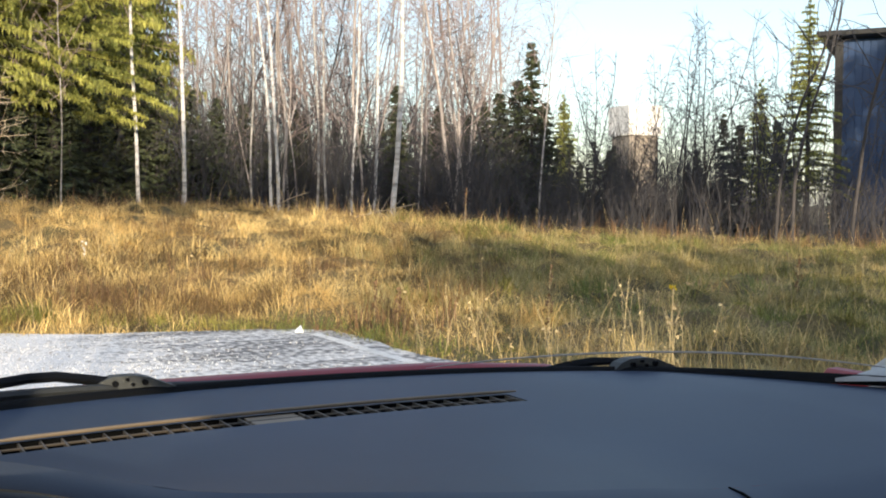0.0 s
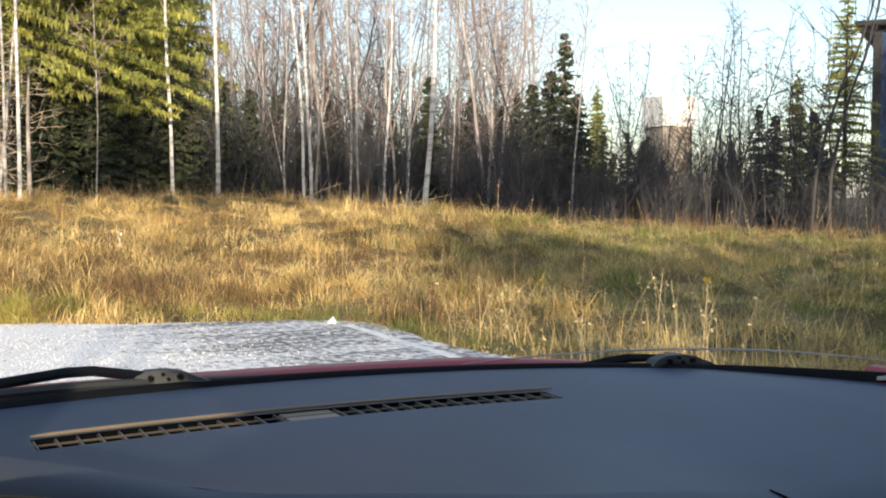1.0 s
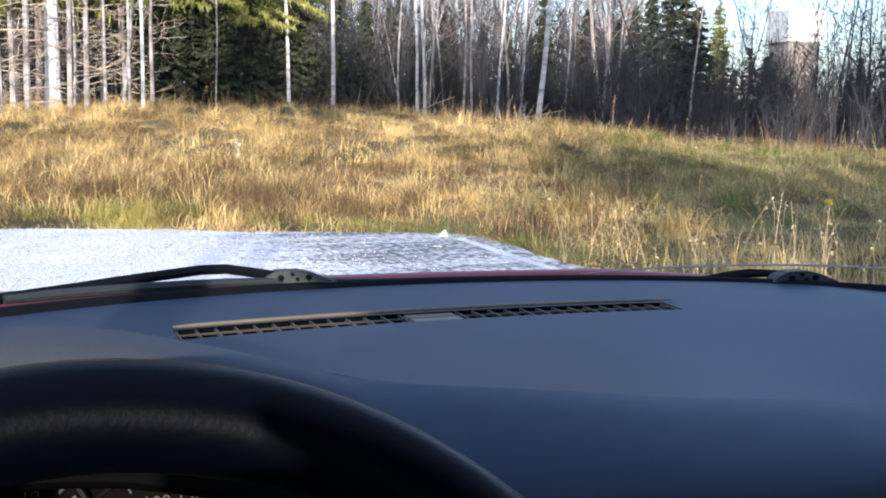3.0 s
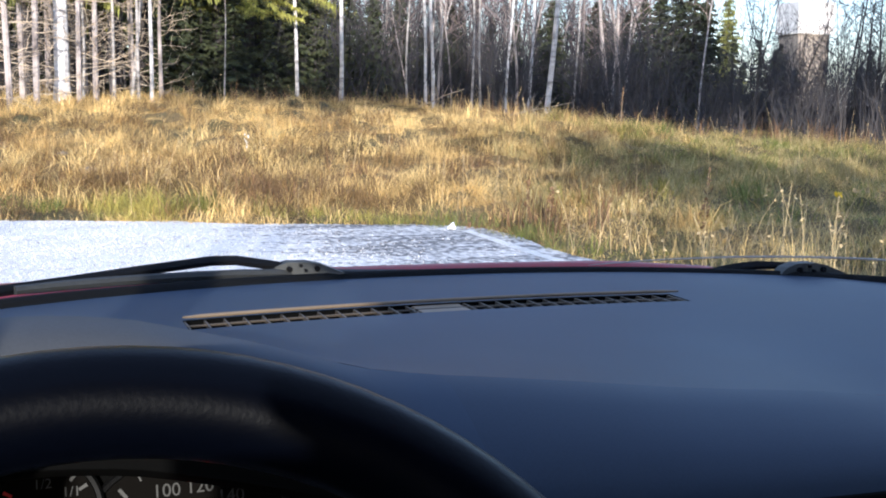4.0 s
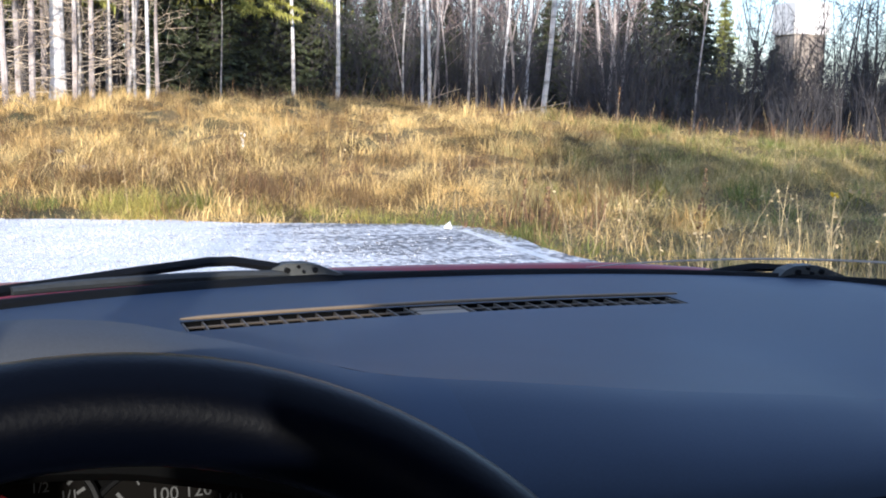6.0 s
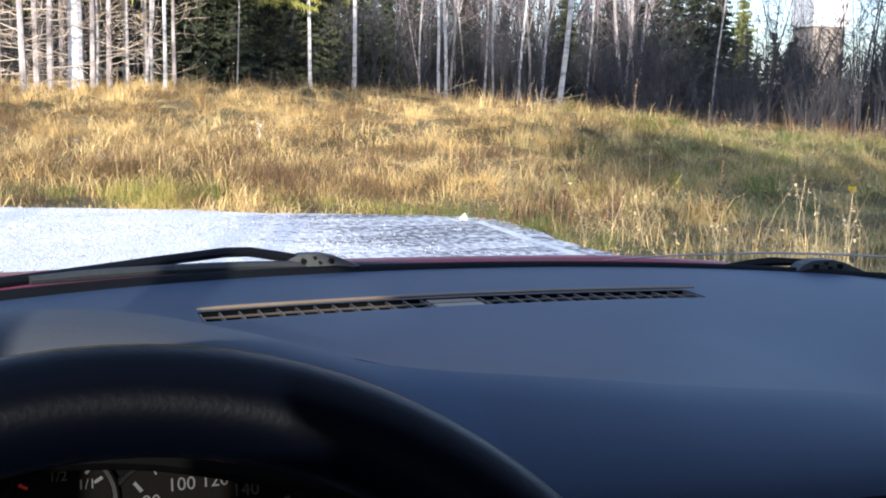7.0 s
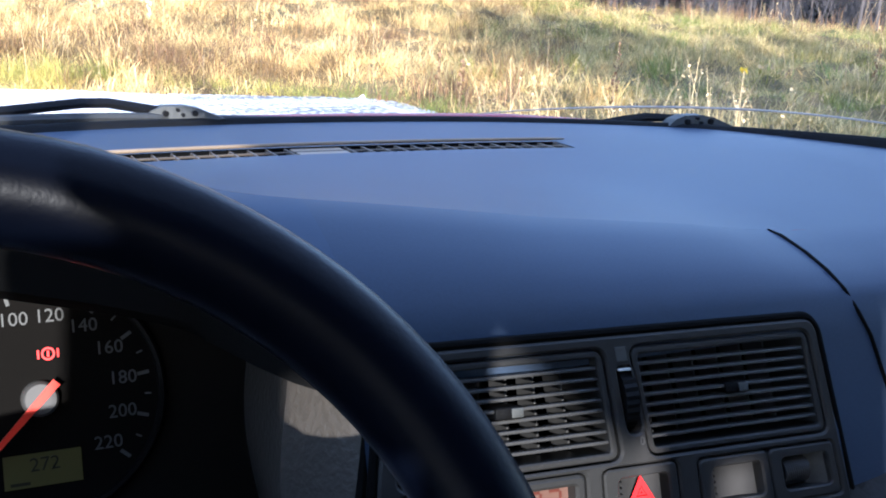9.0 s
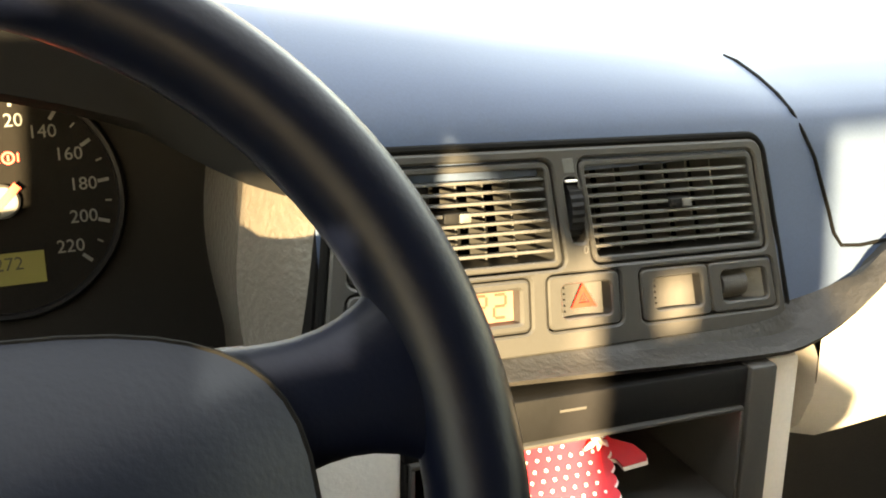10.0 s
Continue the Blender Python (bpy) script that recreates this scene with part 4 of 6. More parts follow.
    n = len(lo)
    for k in range(n):
        bm.faces.new((lo[k], lo[(k + 1) % n], hi[(k + 1) % n], hi[k]))
    return part(name, bm, material, parent, label, smooth=False)


def scallops(x0, s0, x1, s1, n, deep):
    """Points along a wavy edge."""
    out = []
    for k in range(n * 6):
        t = k / (n * 6)
        b = deep * abs(math.sin(math.pi * n * t))
        dx, ds = x1 - x0, s1 - s0
        q = math.hypot(dx, ds)
        out.append((x0 + dx * t + b * ds / q, s0 + ds * t - b * dx / q))
    return out


edge = [(-0.085, 0.073), (-0.03, 0.0655), (0.0, 0.0600), (0.016, 0.0525), (0.0245, 0.045)]
rim_line = edge + scallops(0.0245, 0.045, 0.021, 0.012, 4, -0.003) + scallops(0.021, 0.012, -0.085, 0.014, 9, -0.003)
leafc = card_piece("cover", rim_line, 0.0, M["red_card"], card, "red cover with white dots")
card_piece("lining", [(x + 0.0012, s - 0.0016) for x, s in rim_line], -0.0016, M["white_card"], card, "white scalloped lining")
card_piece("stand", [(-0.08, 0.066), (0.014, 0.05), (0.014, -0.010), (-0.08, -0.010)], -0.0032, M["red_card"], card, "folded back leaf")
for i in range(16):
    for j in range(9):
        x, q = -0.082 + 0.0072 * i + 0.0036 * (j % 2), 0.0145 + 0.0058 * j - 0.05 * (0.0072 * i - 0.06)
        if x < 0.018 and q < 0.062 - 0.14 * (x + 0.03) - (x > 0.004) * 0.012:
            bm = bmesh.new()
            bm.faces.new([bm.verts.new(cp(x + 0.0010 * math.cos(k * math.tau / 8), q + 0.0010 * math.sin(k * math.tau / 8), 0.0016)) for k in range(8)])
            part("dot", bm, M["white_card"], leafc, smooth=False)
flap_line = [(0.010, 0.064), (0.022, 0.0625), (0.034, 0.0475), (0.047, 0.0415), (0.0535, 0.034), (0.0525, 0.0305), (0.036, 0.0300), (0.033, 0.0355), (0.027, 0.037), (0.018, 0.035), (0.008, 0.05)]
card_piece("flap", flap_line, -0.006, M["red_card"], card, "folded red flap")
card_piece("flap_lining", [(x + 0.0008, s - 0.0022) for x, s in flap_line], -0.0074, M["white_card"], card, "white edge of the flap")
bm = bmesh.new()
for k, r in ((0, 0.009), (1, 0.006), (2, 0.008), (3, 0.010), (4, 0.006), (5, 0.008)):
    a = 0.4 + k * math.pi / 3
    tube(bm, [cp(0.019, 0.0475, 0.003), cp(0.019 + 0.6 * r * math.cos(a), 0.0475 + 0.6 * r * math.sin(a), 0.005), cp(0.019 + r * math.cos(a), 0.0475 + r * math.sin(a), 0.0025)], [0.0014, 0.0018, 0.0006], 6)
part("bow", bm, M["white_card"], card, "small white bow")

# ---- passenger side: glove box and lower dash ----
glove = thing("glove_box", "light grey glove box lid with rounded edge", "glove box", at=(0.43, 0.52, 0.64))
bm = bmesh.new()
prof = ((0.50, 0.782), (0.478, 0.776), (0.466, 0.762), (0.463, 0.735), (0.470, 0.708), (0.486, 0.690), (0.52, 0.685))
sheet(bm, lambda x, k: (x, prof[int(k)][0] + 0.05 * max(0.0, (0.235 - x) / 0.03)**2 * 0.5, prof[int(k)][1] + min(0.045, 0.19 * (x - 0.102)) * (1 - k / 6)), lin(0.212, 0.70, 26), list(range(len(prof))))
part("lid", bm, M["grey"], glove)
bm = bmesh.new()
sheet(bm, lambda t, k: (0.212, 0.70 - (0.70 - prof[int(k)][0] - 0.0147) * t, prof[int(k)][1]), lin(0, 1, 4), list(range(len(prof))))
part("lid_side", bm, M["grey"], glove)
low = thing("lower_dash", "dark lower dashboard panel above the footwell", "dashboard panel", at=(0.4, 0.6, 0.4))
bm = bmesh.new()
sheet(bm, lambda x, k: (x, 0.56 + 0.1 * k, 0.785 - 0.38 * k), lin(0.152, 0.72, 10), lin(0, 1, 4))
part("panel", bm, M["carpet"], low, "dark fabric-faced panel")
bm = bmesh.new()
tube(bm, [(0.152, 0.566, 0.762), (0.40, 0.566, 0.762), (0.72, 0.566, 0.762)], 0.008, 8)
part("edge_roll", bm, M["dash"], low, "dark rounded edge")

# ---- instruments ----
cluster = thing("instrument_cluster", "black instrument cluster with white-marked dials", "instrument cluster", at=(-0.33, 0.63, 0.78))
CT = radians(16)      # the dials lean back


def dl(x, z, w=0.0):
    """A place on the dials' plate: across, up from its middle, and out."""
    return Vector((-0.335 + x, 0.640 + math.sin(CT) * z - math.cos(CT) * w, 0.862 + math.cos(CT) * z + math.sin(CT) * w))


def dial_frame(x, z, w):
    return Matrix.Translation(dl(x, z, w)) @ pose(0, 0, 0, 90 - math.degrees(CT))


def disc(bm, x, z, r, w, n=48, r0=0.0, a0=0.0, a1=math.tau):
    ks = [a0 + (a1 - a0) * k / n for k in range(n + 1)]
    O = [bm.verts.new(dl(x + r * math.cos(a), z + r * math.sin(a), w)) for a in ks]
    if r0 > 0:
        I = [bm.verts.new(dl(x + r0 * math.cos(a), z + r0 * math.sin(a), w)) for a in ks]
        for k in range(n):
            bm.faces.new((O[k], O[k + 1], I[k + 1], I[k]))
    else:
        bm.faces.new(O[:-1])


bm = bmesh.new()
vs = [bm.verts.new(dl(x, z, 0)) for x, z in ((-0.20, -0.11), (0.185, -0.11), (0.185, 0.085), (-0.20, 0.085))]
bm.faces.new(vs)
part("plate", bm, M["dial_plate"], cluster, "grey-brown dial plate")
SPX, SPZ, SPR = 0.0668, 0.0035, 0.063


def dial(x, z, r, name, lift=0.0):
    bm = bmesh.new()
    disc(bm, x, z, r, 0.0035 + lift)
    d = part(name, bm, M["dial"], cluster, "dark dial face", smooth=False)
    bm = bmesh.new()
    tube(bm, [dl(x + (r + 0.002) * math.cos(k * math.tau / 48), z + (r + 0.002) * math.sin(k * math.tau / 48), 0.004 + lift) for k in range(48)], 0.0022, 6, closed=True)
    part("ring", bm, M["black"], d, "raised black ring")
    return d


speedo = dial(SPX, SPZ, SPR, "speedometer")
dial(-0.118, SPZ, SPR, "tachometer")
fuel = dial(-0.007, 0.043, 0.026, "fuel_gauge", 0.003)


def spd_angle(v):
    return radians(223.5 - 264 * v / 220.0)


for v in range(0, 221, 10):
    a = spd_angle(v)
    long_tick = v % 20 == 0
    bm = bmesh.new()
    r1, r0 = 0.0590, 0.0525 if long_tick else 0.0555
    hw = 0.0010 if long_tick else 0.0005
    side = Vector((-math.sin(a), math.cos(a)))
    pts = [(r0, -hw), (r1, -hw), (r1, hw), (r0, hw)]
    bm.faces.new([bm.verts.new(dl(SPX + r * math.cos(a) + s * side.x, SPZ + r * math.sin(a) + s * side.y, 0.0042)) for r, s in pts])
    part("tick", bm, M["dial_print"], speedo, smooth=False)
    if long_tick and v > 0:
        words("number", str(v), 0.0104, dial_frame(SPX + 0.0445 * math.cos(a), SPZ + 0.0445 * math.sin(a), 0.0042), M["dial_print"], speedo)
for v in (30, 50):
    a = spd_angle(v)
    bm = bmesh.new()
    bm.faces.new([bm.verts.new(dl(SPX + r * math.cos(a + e), SPZ + r * math.sin(a + e), 0.0044)) for r, e in ((0.0525, -0.02), (0.0590, -0.02), (0.0590, 0.02), (0.0525, 0.02))])
    part("tick", bm, M["red_print"], speedo, "red tick", smooth=False)
bm = bmesh.new()
a = radians(225)
q = Vector((math.cos(a), math.sin(a)))
nrm = Vector((-q.y, q.x))
pts = [(-0.012, 0.0024), (0.050, 0.0010), (0.050, -0.0010), (-0.012, -0.0024)]
loop0 = [bm.verts.new(dl(SPX + r * q.x + s * nrm.x, SPZ + r * q.y + s * nrm.y, 0.0125)) for r, s in pts]
loop1 = [bm.verts.new(dl(SPX + r * q.x + s * nrm.x, SPZ + r * q.y + s * nrm.y, 0.0138)) for r, s in pts]
bm.faces.new(loop0[::-1])
bm.faces.new(loop1)
for k in range(4):
    bm.faces.new((loop0[k], loop0[(k + 1) % 4], loop1[(k + 1) % 4], loop1[k]))
part("needle", bm, M["needle"], speedo, "red needle", smooth=False)
bm = bmesh.new()
tube(bm, [dl(SPX, SPZ, 0.003), dl(SPX, SPZ, 0.010), dl(SPX, SPZ, 0.012)], [0.0098, 0.0095, 0.008], 24)
part("hub", bm, M["hub"], speedo, "pale needle hub")
bm = bmesh.new()
disc(bm, SPX + 0.006, SPZ + 0.0235, 0.0036, 0.0044, 20, 0.0025)
part("warning_lamp", bm, M["warning"], speedo, "red brake warning lamp", smooth=False)
for dx, dz, w, h in ((0.0, 0, 0.0011, 0.0034), (-0.0051, 0, 0.0010, 0.0048), (0.0051, 0, 0.0010, 0.0048)):
    bm = bmesh.new()
    bm.faces.new([bm.verts.new(dl(SPX + 0.006 + dx + i * w / 2, SPZ + 0.0235 + dz + j * h / 2, 0.0044)) for i, j in ((-1, -1), (1, -1), (1, 1), (-1, 1))])
    part("warning_bar", bm, M["warning"], speedo, smooth=False)
bm = bmesh.new()
bm.faces.new([bm.verts.new(dl(SPX + x, SPZ + z, 0.0045)) for x, z in ((-0.021, -0.047), (0.019, -0.047), (0.019, -0.029), (-0.021, -0.029))])
lcd = part("display", bm, M["lcd"], speedo, "yellowish liquid crystal display", smooth=False)
words("reading", "272", 0.0105, dial_frame(SPX, SPZ - 0.0355, 0.0048), M["lcd_seg"], lcd)
bm = bmesh.new()
bm.faces.new([bm.verts.new(dl(SPX + x, SPZ + z, 0.0048)) for x, z in ((-0.018, -0.0455), (-0.008, -0.0455), (-0.008, -0.0438), (-0.018, -0.0438))])
part("unit_bar", bm, M["lcd_seg"], lcd, smooth=False)
for txt, x, z in (("1/2", -0.0085, 0.0575), ("1/1", 0.0060, 0.0520)):
    words("number", txt, 0.0075, dial_frame(x, z, 0.0072), M["dial_print"], fuel)
for a, mt in ((70, "dial_print"), (50, "dial_print"), (30, "dial_print"), (110, "dial_print"), (150, "red_print")):
    a = radians(a)
    bm = bmesh.new()
    bm.faces.new([bm.verts.new(dl(-0.007 + r * math.cos(a + e), 0.043 + r * math.sin(a + e), 0.0074)) for r, e in ((0.0195, -0.04), (0.0245, -0.04), (0.0245, 0.04), (0.0195, 0.04))])
    part("tick", bm, M[mt], fuel, smooth=False)
bm = bmesh.new()
bm.faces.new([bm.verts.new(dl(0.021 + x, 0.0585 + z, 0.0012)) for x, z in ((-0.006, -0.002), (0, -0.002), (0, -0.006), (0.007, 0), (0, 0.006), (0, 0.002), (-0.006, 0.002))])
part("turn_arrow", bm, M["cavity"], cluster, "unlit indicator arrow", smooth=False)

# ---- steering wheel and column ----
WC, WT, WR = Vector((-0.332, 0.292, 0.8895)), radians(33), 0.1735
wheel = thing("steering_wheel", "black four-spoke steering wheel with padded hub", "steering wheel", at=WC)


def wh(u, v, w=0.0):
    """A place on the wheel: across, up in its plane, and out towards the driver."""
    return WC + Vector((u, v * math.sin(WT) - w * math.cos(WT), v * math.cos(WT) + w * math.sin(WT)))


bm = bmesh.new()
tube(bm, [wh(WR * math.cos(k * math.tau / 96), WR * math.sin(k * math.tau / 96)) for k in range(96)], 0.0172, 20, closed=True)
part("rim", bm, M["rim"], wheel, "black grained rim")


def pad(bm, outline, w0, w1, dome=0.012, rings=6):
    """A cushion over an outline in the wheel's plane."""
    cx = sum(p[0] for p in outline) / len(outline)
    cy = sum(p[1] for p in outline) / len(outline)
    prev = [bm.verts.new(wh(x, y, w0)) for x, y in outline]
    n = len(outline)
    for i in range(rings + 1):
        t = i / rings
        k = 1 - 0.06 * t**2 if i < 2 else 1 - 0.06 - 0.90 * ((i - 1) / rings)
        w = w1 * min(1.0, (i + 1) / 2) if i < 2 else w1 + dome * (1 - k**2)
        cur = [bm.verts.new(wh(cx + (x - cx) * k, cy + (y - cy) * k, w)) for x, y in outline]
        for j in range(n):
            bm.faces.new((prev[j], prev[(j + 1) % n], cur[(j + 1) % n], cur[j]))
        prev = cur
    bm.faces.new(prev)


hub_line = []
for k in range(48):
    a = math.tau * k / 48
    c, s = math.cos(a), math.sin(a)
    hub_line.append((0.117 * math.copysign(abs(c)**0.6, c), 0.066 * math.copysign(abs(s)**0.6, s) - 0.012))
bm = bmesh.new()
pad(bm, hub_line, -0.03, 0.010, 0.030, 10)
part("hub_pad", bm, M["hub_pad"], wheel, "smooth domed airbag cover")
for sx in (-1, 1):
    for a_mid, half, lab in ((6, 14, "upper"), (-44, 9, "lower")):
        am = radians(a_mid)
        bm = bmesh.new()
        n = 10
        rings = []
        for i in range(n + 1):
            t = i / n
            r = 0.095 + (WR - 0.004 - 0.095) * t
            wdt = (0.025 if a_mid > 0 else 0.018) * (1 - 0.22 * math.sin(math.pi * t)) + (0.018 if a_mid > 0 else 0.014) * t**4
            th = 0.011 - 0.002 * math.sin(math.pi * t)
            cen = Vector((r * math.cos(am), r * math.sin(am) + ((0.010 + 0.002 * t) if a_mid > 0 else -0.006 * (1 - t))))
            nr = Vector((-math.sin(am), math.cos(am)))
            rings.append([bm.verts.new(wh(sx * (cen.x + wdt * math.cos(q) * nr.x), cen.y + wdt * math.cos(q) * nr.y, th * math.sin(q) - 0.002 + 0.0 * t)) for q in [k * math.tau / 16 for k in range(16)]])
        for i in range(n):
            for k in range(16):
                f = (rings[i][k], rings[i][(k + 1) % 16], rings[i + 1][(k + 1) % 16], rings[i + 1][k])
                bm.faces.new(f if sx > 0 else f[::-1])
        part("spoke", bm, M["rim"], wheel)
bm = bmesh.new()
tube(bm, [wh(x * 1.004, y * 1.0, 0.0094) for x, y in hub_line], 0.0010, 6, closed=True)
part("hub_seam", bm, M["cavity"], wheel, "dark seam round the hub")
column = thing("steering_column", "dark steering column cover behind the wheel", "steering column", at=(-0.332, 0.42, 0.80))
bm = bmesh.new()
tube(bm, [wh(0, -0.01, -0.03), wh(0, -0.01, -0.08), wh(0, -0.02, -0.16), wh(0, -0.03, -0.24)], [0.05, 0.06, 0.065, 0.065], 24, flat=0.9)
part("cover", bm, M["black"], column)

# ---- outside: ground ----
rng = np.random.default_rng(7)
EYE = Vector((-0.33, 0.06, 1.13))


def ahead(az, dist):
    """A place by its bearing from the driver's eye (degrees clockwise from +y) and its distance."""
    return EYE.x + dist * math.sin(radians(az)), EYE.y + dist * math.cos(radians(az))


def edge_y(x):
    return 10.2 - 0.33 * x


def outside(x, y):
    """Distance beyond the edge of the asphalt, rounded at its corner."""
    a, b = x - 3.5, (y - edge_y(x)) * 0.95
    c = 0.7
    return np.where((a > -c) & (b > -c), np.hypot(np.maximum(a + c, 0), np.maximum(b + c, 0)) - c, np.maximum(a, b))


def vnoise(x, y, size, seed):
    """Smooth random field from 0 to 1 with lumps of that size in metres."""
    tab = np.random.default_rng(seed).uniform(0, 1, (256, 256))
    u, v = np.asarray(x, float) / size, np.asarray(y, float) / size
    i, j = np.floor(u).astype(int), np.floor(v).astype(int)
    a, b = u - i, v - j
    a, b = a * a * (3 - 2 * a), b * b * (3 - 2 * b)
    i, j, i1, j1 = i % 256, j % 256, (i + 1) % 256, (j + 1) % 256
    return (tab[i, j] * (1 - a) + tab[i1, j] * a) * (1 - b) + (tab[i, j1] * (1 - a) + tab[i1, j1] * a) * b


def rough(x, y):
    """Hummocks and hollows of the bank."""
    return (0.10 * (vnoise(x, y, 2.3, 1) - 0.5) + 0.09 * (vnoise(x + 0.4 * y, y, 0.85, 2) - 0.5)
            + 0.34 * np.maximum(0, vnoise(x, y - 0.3 * x, 0.40, 3) - 0.5))


def terrain(x, y):
    x, y = np.asarray(x, float), np.asarray(y, float)
    e = outside(x, y)
    az = np.degrees(np.arctan2(x - EYE.x, y - EYE.y))
    top = np.interp(az, [-60, -15, 0, 8, 14, 24, 35, 50, 90], [0.7, 1.05, 1.02, 0.97, 0.92, 0.74, 0.44, 0.17, 0.10])
    s = np.clip(e / 12.0, 0, 1)
    z = top * (0.45 * s + 0.55 * s * s * (3 - 2 * s))
    z = z + rough(x, y) * np.clip(e / 1.2, 0, 1) * np.clip(1.5 - e / 30, 0, 1)
    return np.where(e <= 0, -0.05, z - 0.05 * np.clip(1 - e / 0.4, 0, 1))


def ground_z(x, y):
    return float(terrain(x, y))


kx, ky = np.linspace(-1, 1, 271), np.linspace(-1, 1, 217)
gx = 9 + 22 * kx + 900 * kx**21
gy = 17 + 17 * ky + 900 * ky**21
X, Y = np.meshgrid(gx, gy, indexing="ij")
Z = terrain(X, Y)
verts = np.stack([X.ravel(), Y.ravel(), Z.ravel()], 1)
ii = np.arange(Z.size).reshape(Z.shape)
faces = np.stack([ii[:-1, :-1], ii[1:, :-1], ii[1:, 1:], ii[:-1, 1:]], -1).reshape(-1, 4)
ground = new("ground", raw("ground", verts, faces.tolist(), M["soil"], True))
tagged(ground, "rough grassy bank rising from the asphalt to the wood", "ground", kind="structure")

# asphalt apron with a worn edge
bm = bmesh.new()
edge = []
x = 3.5
for y in lin(-40, 8.7, 90):
    edge.append((3.5 + 0.05 * math.sin(3.1 * y) + 0.04 * math.sin(7.7 * y + 1), y))
for a in lin(0, 90, 8)[1:-1]:
    edge.append((2.9 + 0.62 * math.cos(radians(a)), 8.7 + 0.55 * math.sin(radians(a))))
for x in lin(2.9, -40, 130):
    edge.append((x, edge_y(x) + 0.06 * math.sin(2.7 * x) + 0.05 * math.sin(6.1 * x + 2) + 0.02 * math.sin(15 * x)))
edge.append((-40, -40))
f = bm.faces.new([bm.verts.new((x, y, 0)) for x, y in edge])
out = bmesh.ops.extrude_face_region(bm, geom=[f])
for v in out["geom"]:
    if isinstance(v, bmesh.types.BMVert):
        v.co.z = -0.06
road = new("road", mesh_of("road", bm, M["asphalt"], smooth=False))
tagged(road, "bleached worn asphalt apron scattered with grit", "road", kind="structure")
bm = bmesh.new()
sheet(bm, lambda x, y: (3.20 + 0.05 * x + 0.02 * max(0.0, y - 6.5) + 0.010 * math.sin(9 * y + 3 * x), y, 0.004), (-1, 1), lin(-20, 8.72, 60))
line = new("road_marking", mesh_of("road_marking", bm, M["line"], smooth=False))
tagged(line, "worn white painted edge line on the asphalt", "road marking", kind="structure")

# loose pale grit on the asphalt, thinning out towards the painted line
N = 95000
px, py = rng.uniform(-1.6, 3.45, N), rng.uniform(4.9, 10.8, N)
ok = (outside(px, py) < -0.02) & (rng.uniform(0, 1, N) < np.clip(1.15 - 0.42 * px, 0.10, 1.0) * (0.25 + vnoise(px, 3.0 * py, 0.9, 11)))
px, py = px[ok], py[ok]
n = len(px)
r, a = 0.003 + 0.007 * rng.uniform(0, 1, n)**2.0, rng.uniform(0, 6.28, n)
P = np.empty((n, 4, 3))
for j in range(3):
    q = a + 2.1 * j
    P[:, j] = np.stack([px + r * np.cos(q), py + r * np.sin(q), np.full(n, 0.0005)], 1)
P[:, 3] = np.stack([px + r * rng.normal(0, 0.3, n), py + r * rng.normal(0, 0.3, n), r * rng.uniform(0.5, 1.0, n)], 1)
k4 = (np.arange(n) * 4)[:, None, None]
F = (k4 + np.array([[0, 1, 3], [1, 2, 3], [2, 0, 3]])[None]).reshape(-1, 3)
tagged(new("gravel", raw("gravel", P.reshape(-1, 3), F.tolist(), M["gravel"])), "thin spread of pale bleached grit on the asphalt", "gravel", kind="stuff")

# fallen leaves on the asphalt
N = 800
px, py = rng.uniform(-2.0, 3.4, N), rng.uniform(4.5, 10.2, N)
ok = outside(px, py) < -0.05
px, py = px[ok], py[ok]
vs, fs = [], []
for x, y in zip(px, py):
    r = rng.uniform(0.006, 0.018)
    a = rng.uniform(0, 6.28, 4).cumsum() * 0 + np.sort(rng.uniform(0, 6.28, 4))
    b = len(vs)
    for q in a:
        vs.append((x + r * math.cos(q), y + r * math.sin(q), 0.004 + 0.4 * r * rng.random()))
    fs.append((b, b + 1, b + 2, b + 3))
tagged(new("fallen_leaves", raw("fallen_leaves", vs, fs, M["leaf"])), "dry brown leaves and grit scattered on the asphalt", "leaves", kind="stuff")

# ---- grass as stuff ----


def tri_mesh(name, P, loops, starts, material, label):
    me = bpy.data.meshes.new(name)
    me.vertices.add(P.size // 3)
    me.vertices.foreach_set("co", P.ravel())
    me.loops.add(len(loops))
    me.loops.foreach_set("vertex_index", loops)
    me.polygons.add(len(starts))
    me.polygons.foreach_set("loop_start", starts)
    me.materials.append(material)
    me.update(calc_edges=True)
    return tagged(new(name, me), label, "grass", kind="stuff")


def blades(name, x, y, height, width, lean, material, label, per=7, spread=0.06, bent_over=True):
    """Tufts of tapering blades: arching ones of two faces, or short matted ones of one."""
    n = len(x) * per
    bx = np.repeat(x, per) + rng.normal(0, spread, n)
    by = np.repeat(y, per) + rng.normal(0, spread, n)
    bz = terrain(bx, by) - 0.02
    h = np.repeat(height, per) * rng.uniform(0.55, 1.15, n)
    a = rng.uniform(0, 2 * np.pi, n)
    l = lean * h * rng.uniform(0.2, 1.3, n)
    wd = width * rng.uniform(0.6, 1.3, n)
    t = a + np.pi / 2 + rng.normal(0, 0.5, n)
    dx, dy, sx, sy = np.cos(a) * l, np.sin(a) * l, np.cos(t) * wd, np.sin(t) * wd
    if not bent_over:
        P = np.empty((n, 3, 3))
        P[:, 0] = np.stack([bx - sx, by - sy, bz], 1)
        P[:, 1] = np.stack([bx + sx, by + sy, bz], 1)
        P[:, 2] = np.stack([bx + dx, by + dy, bz + h], 1)
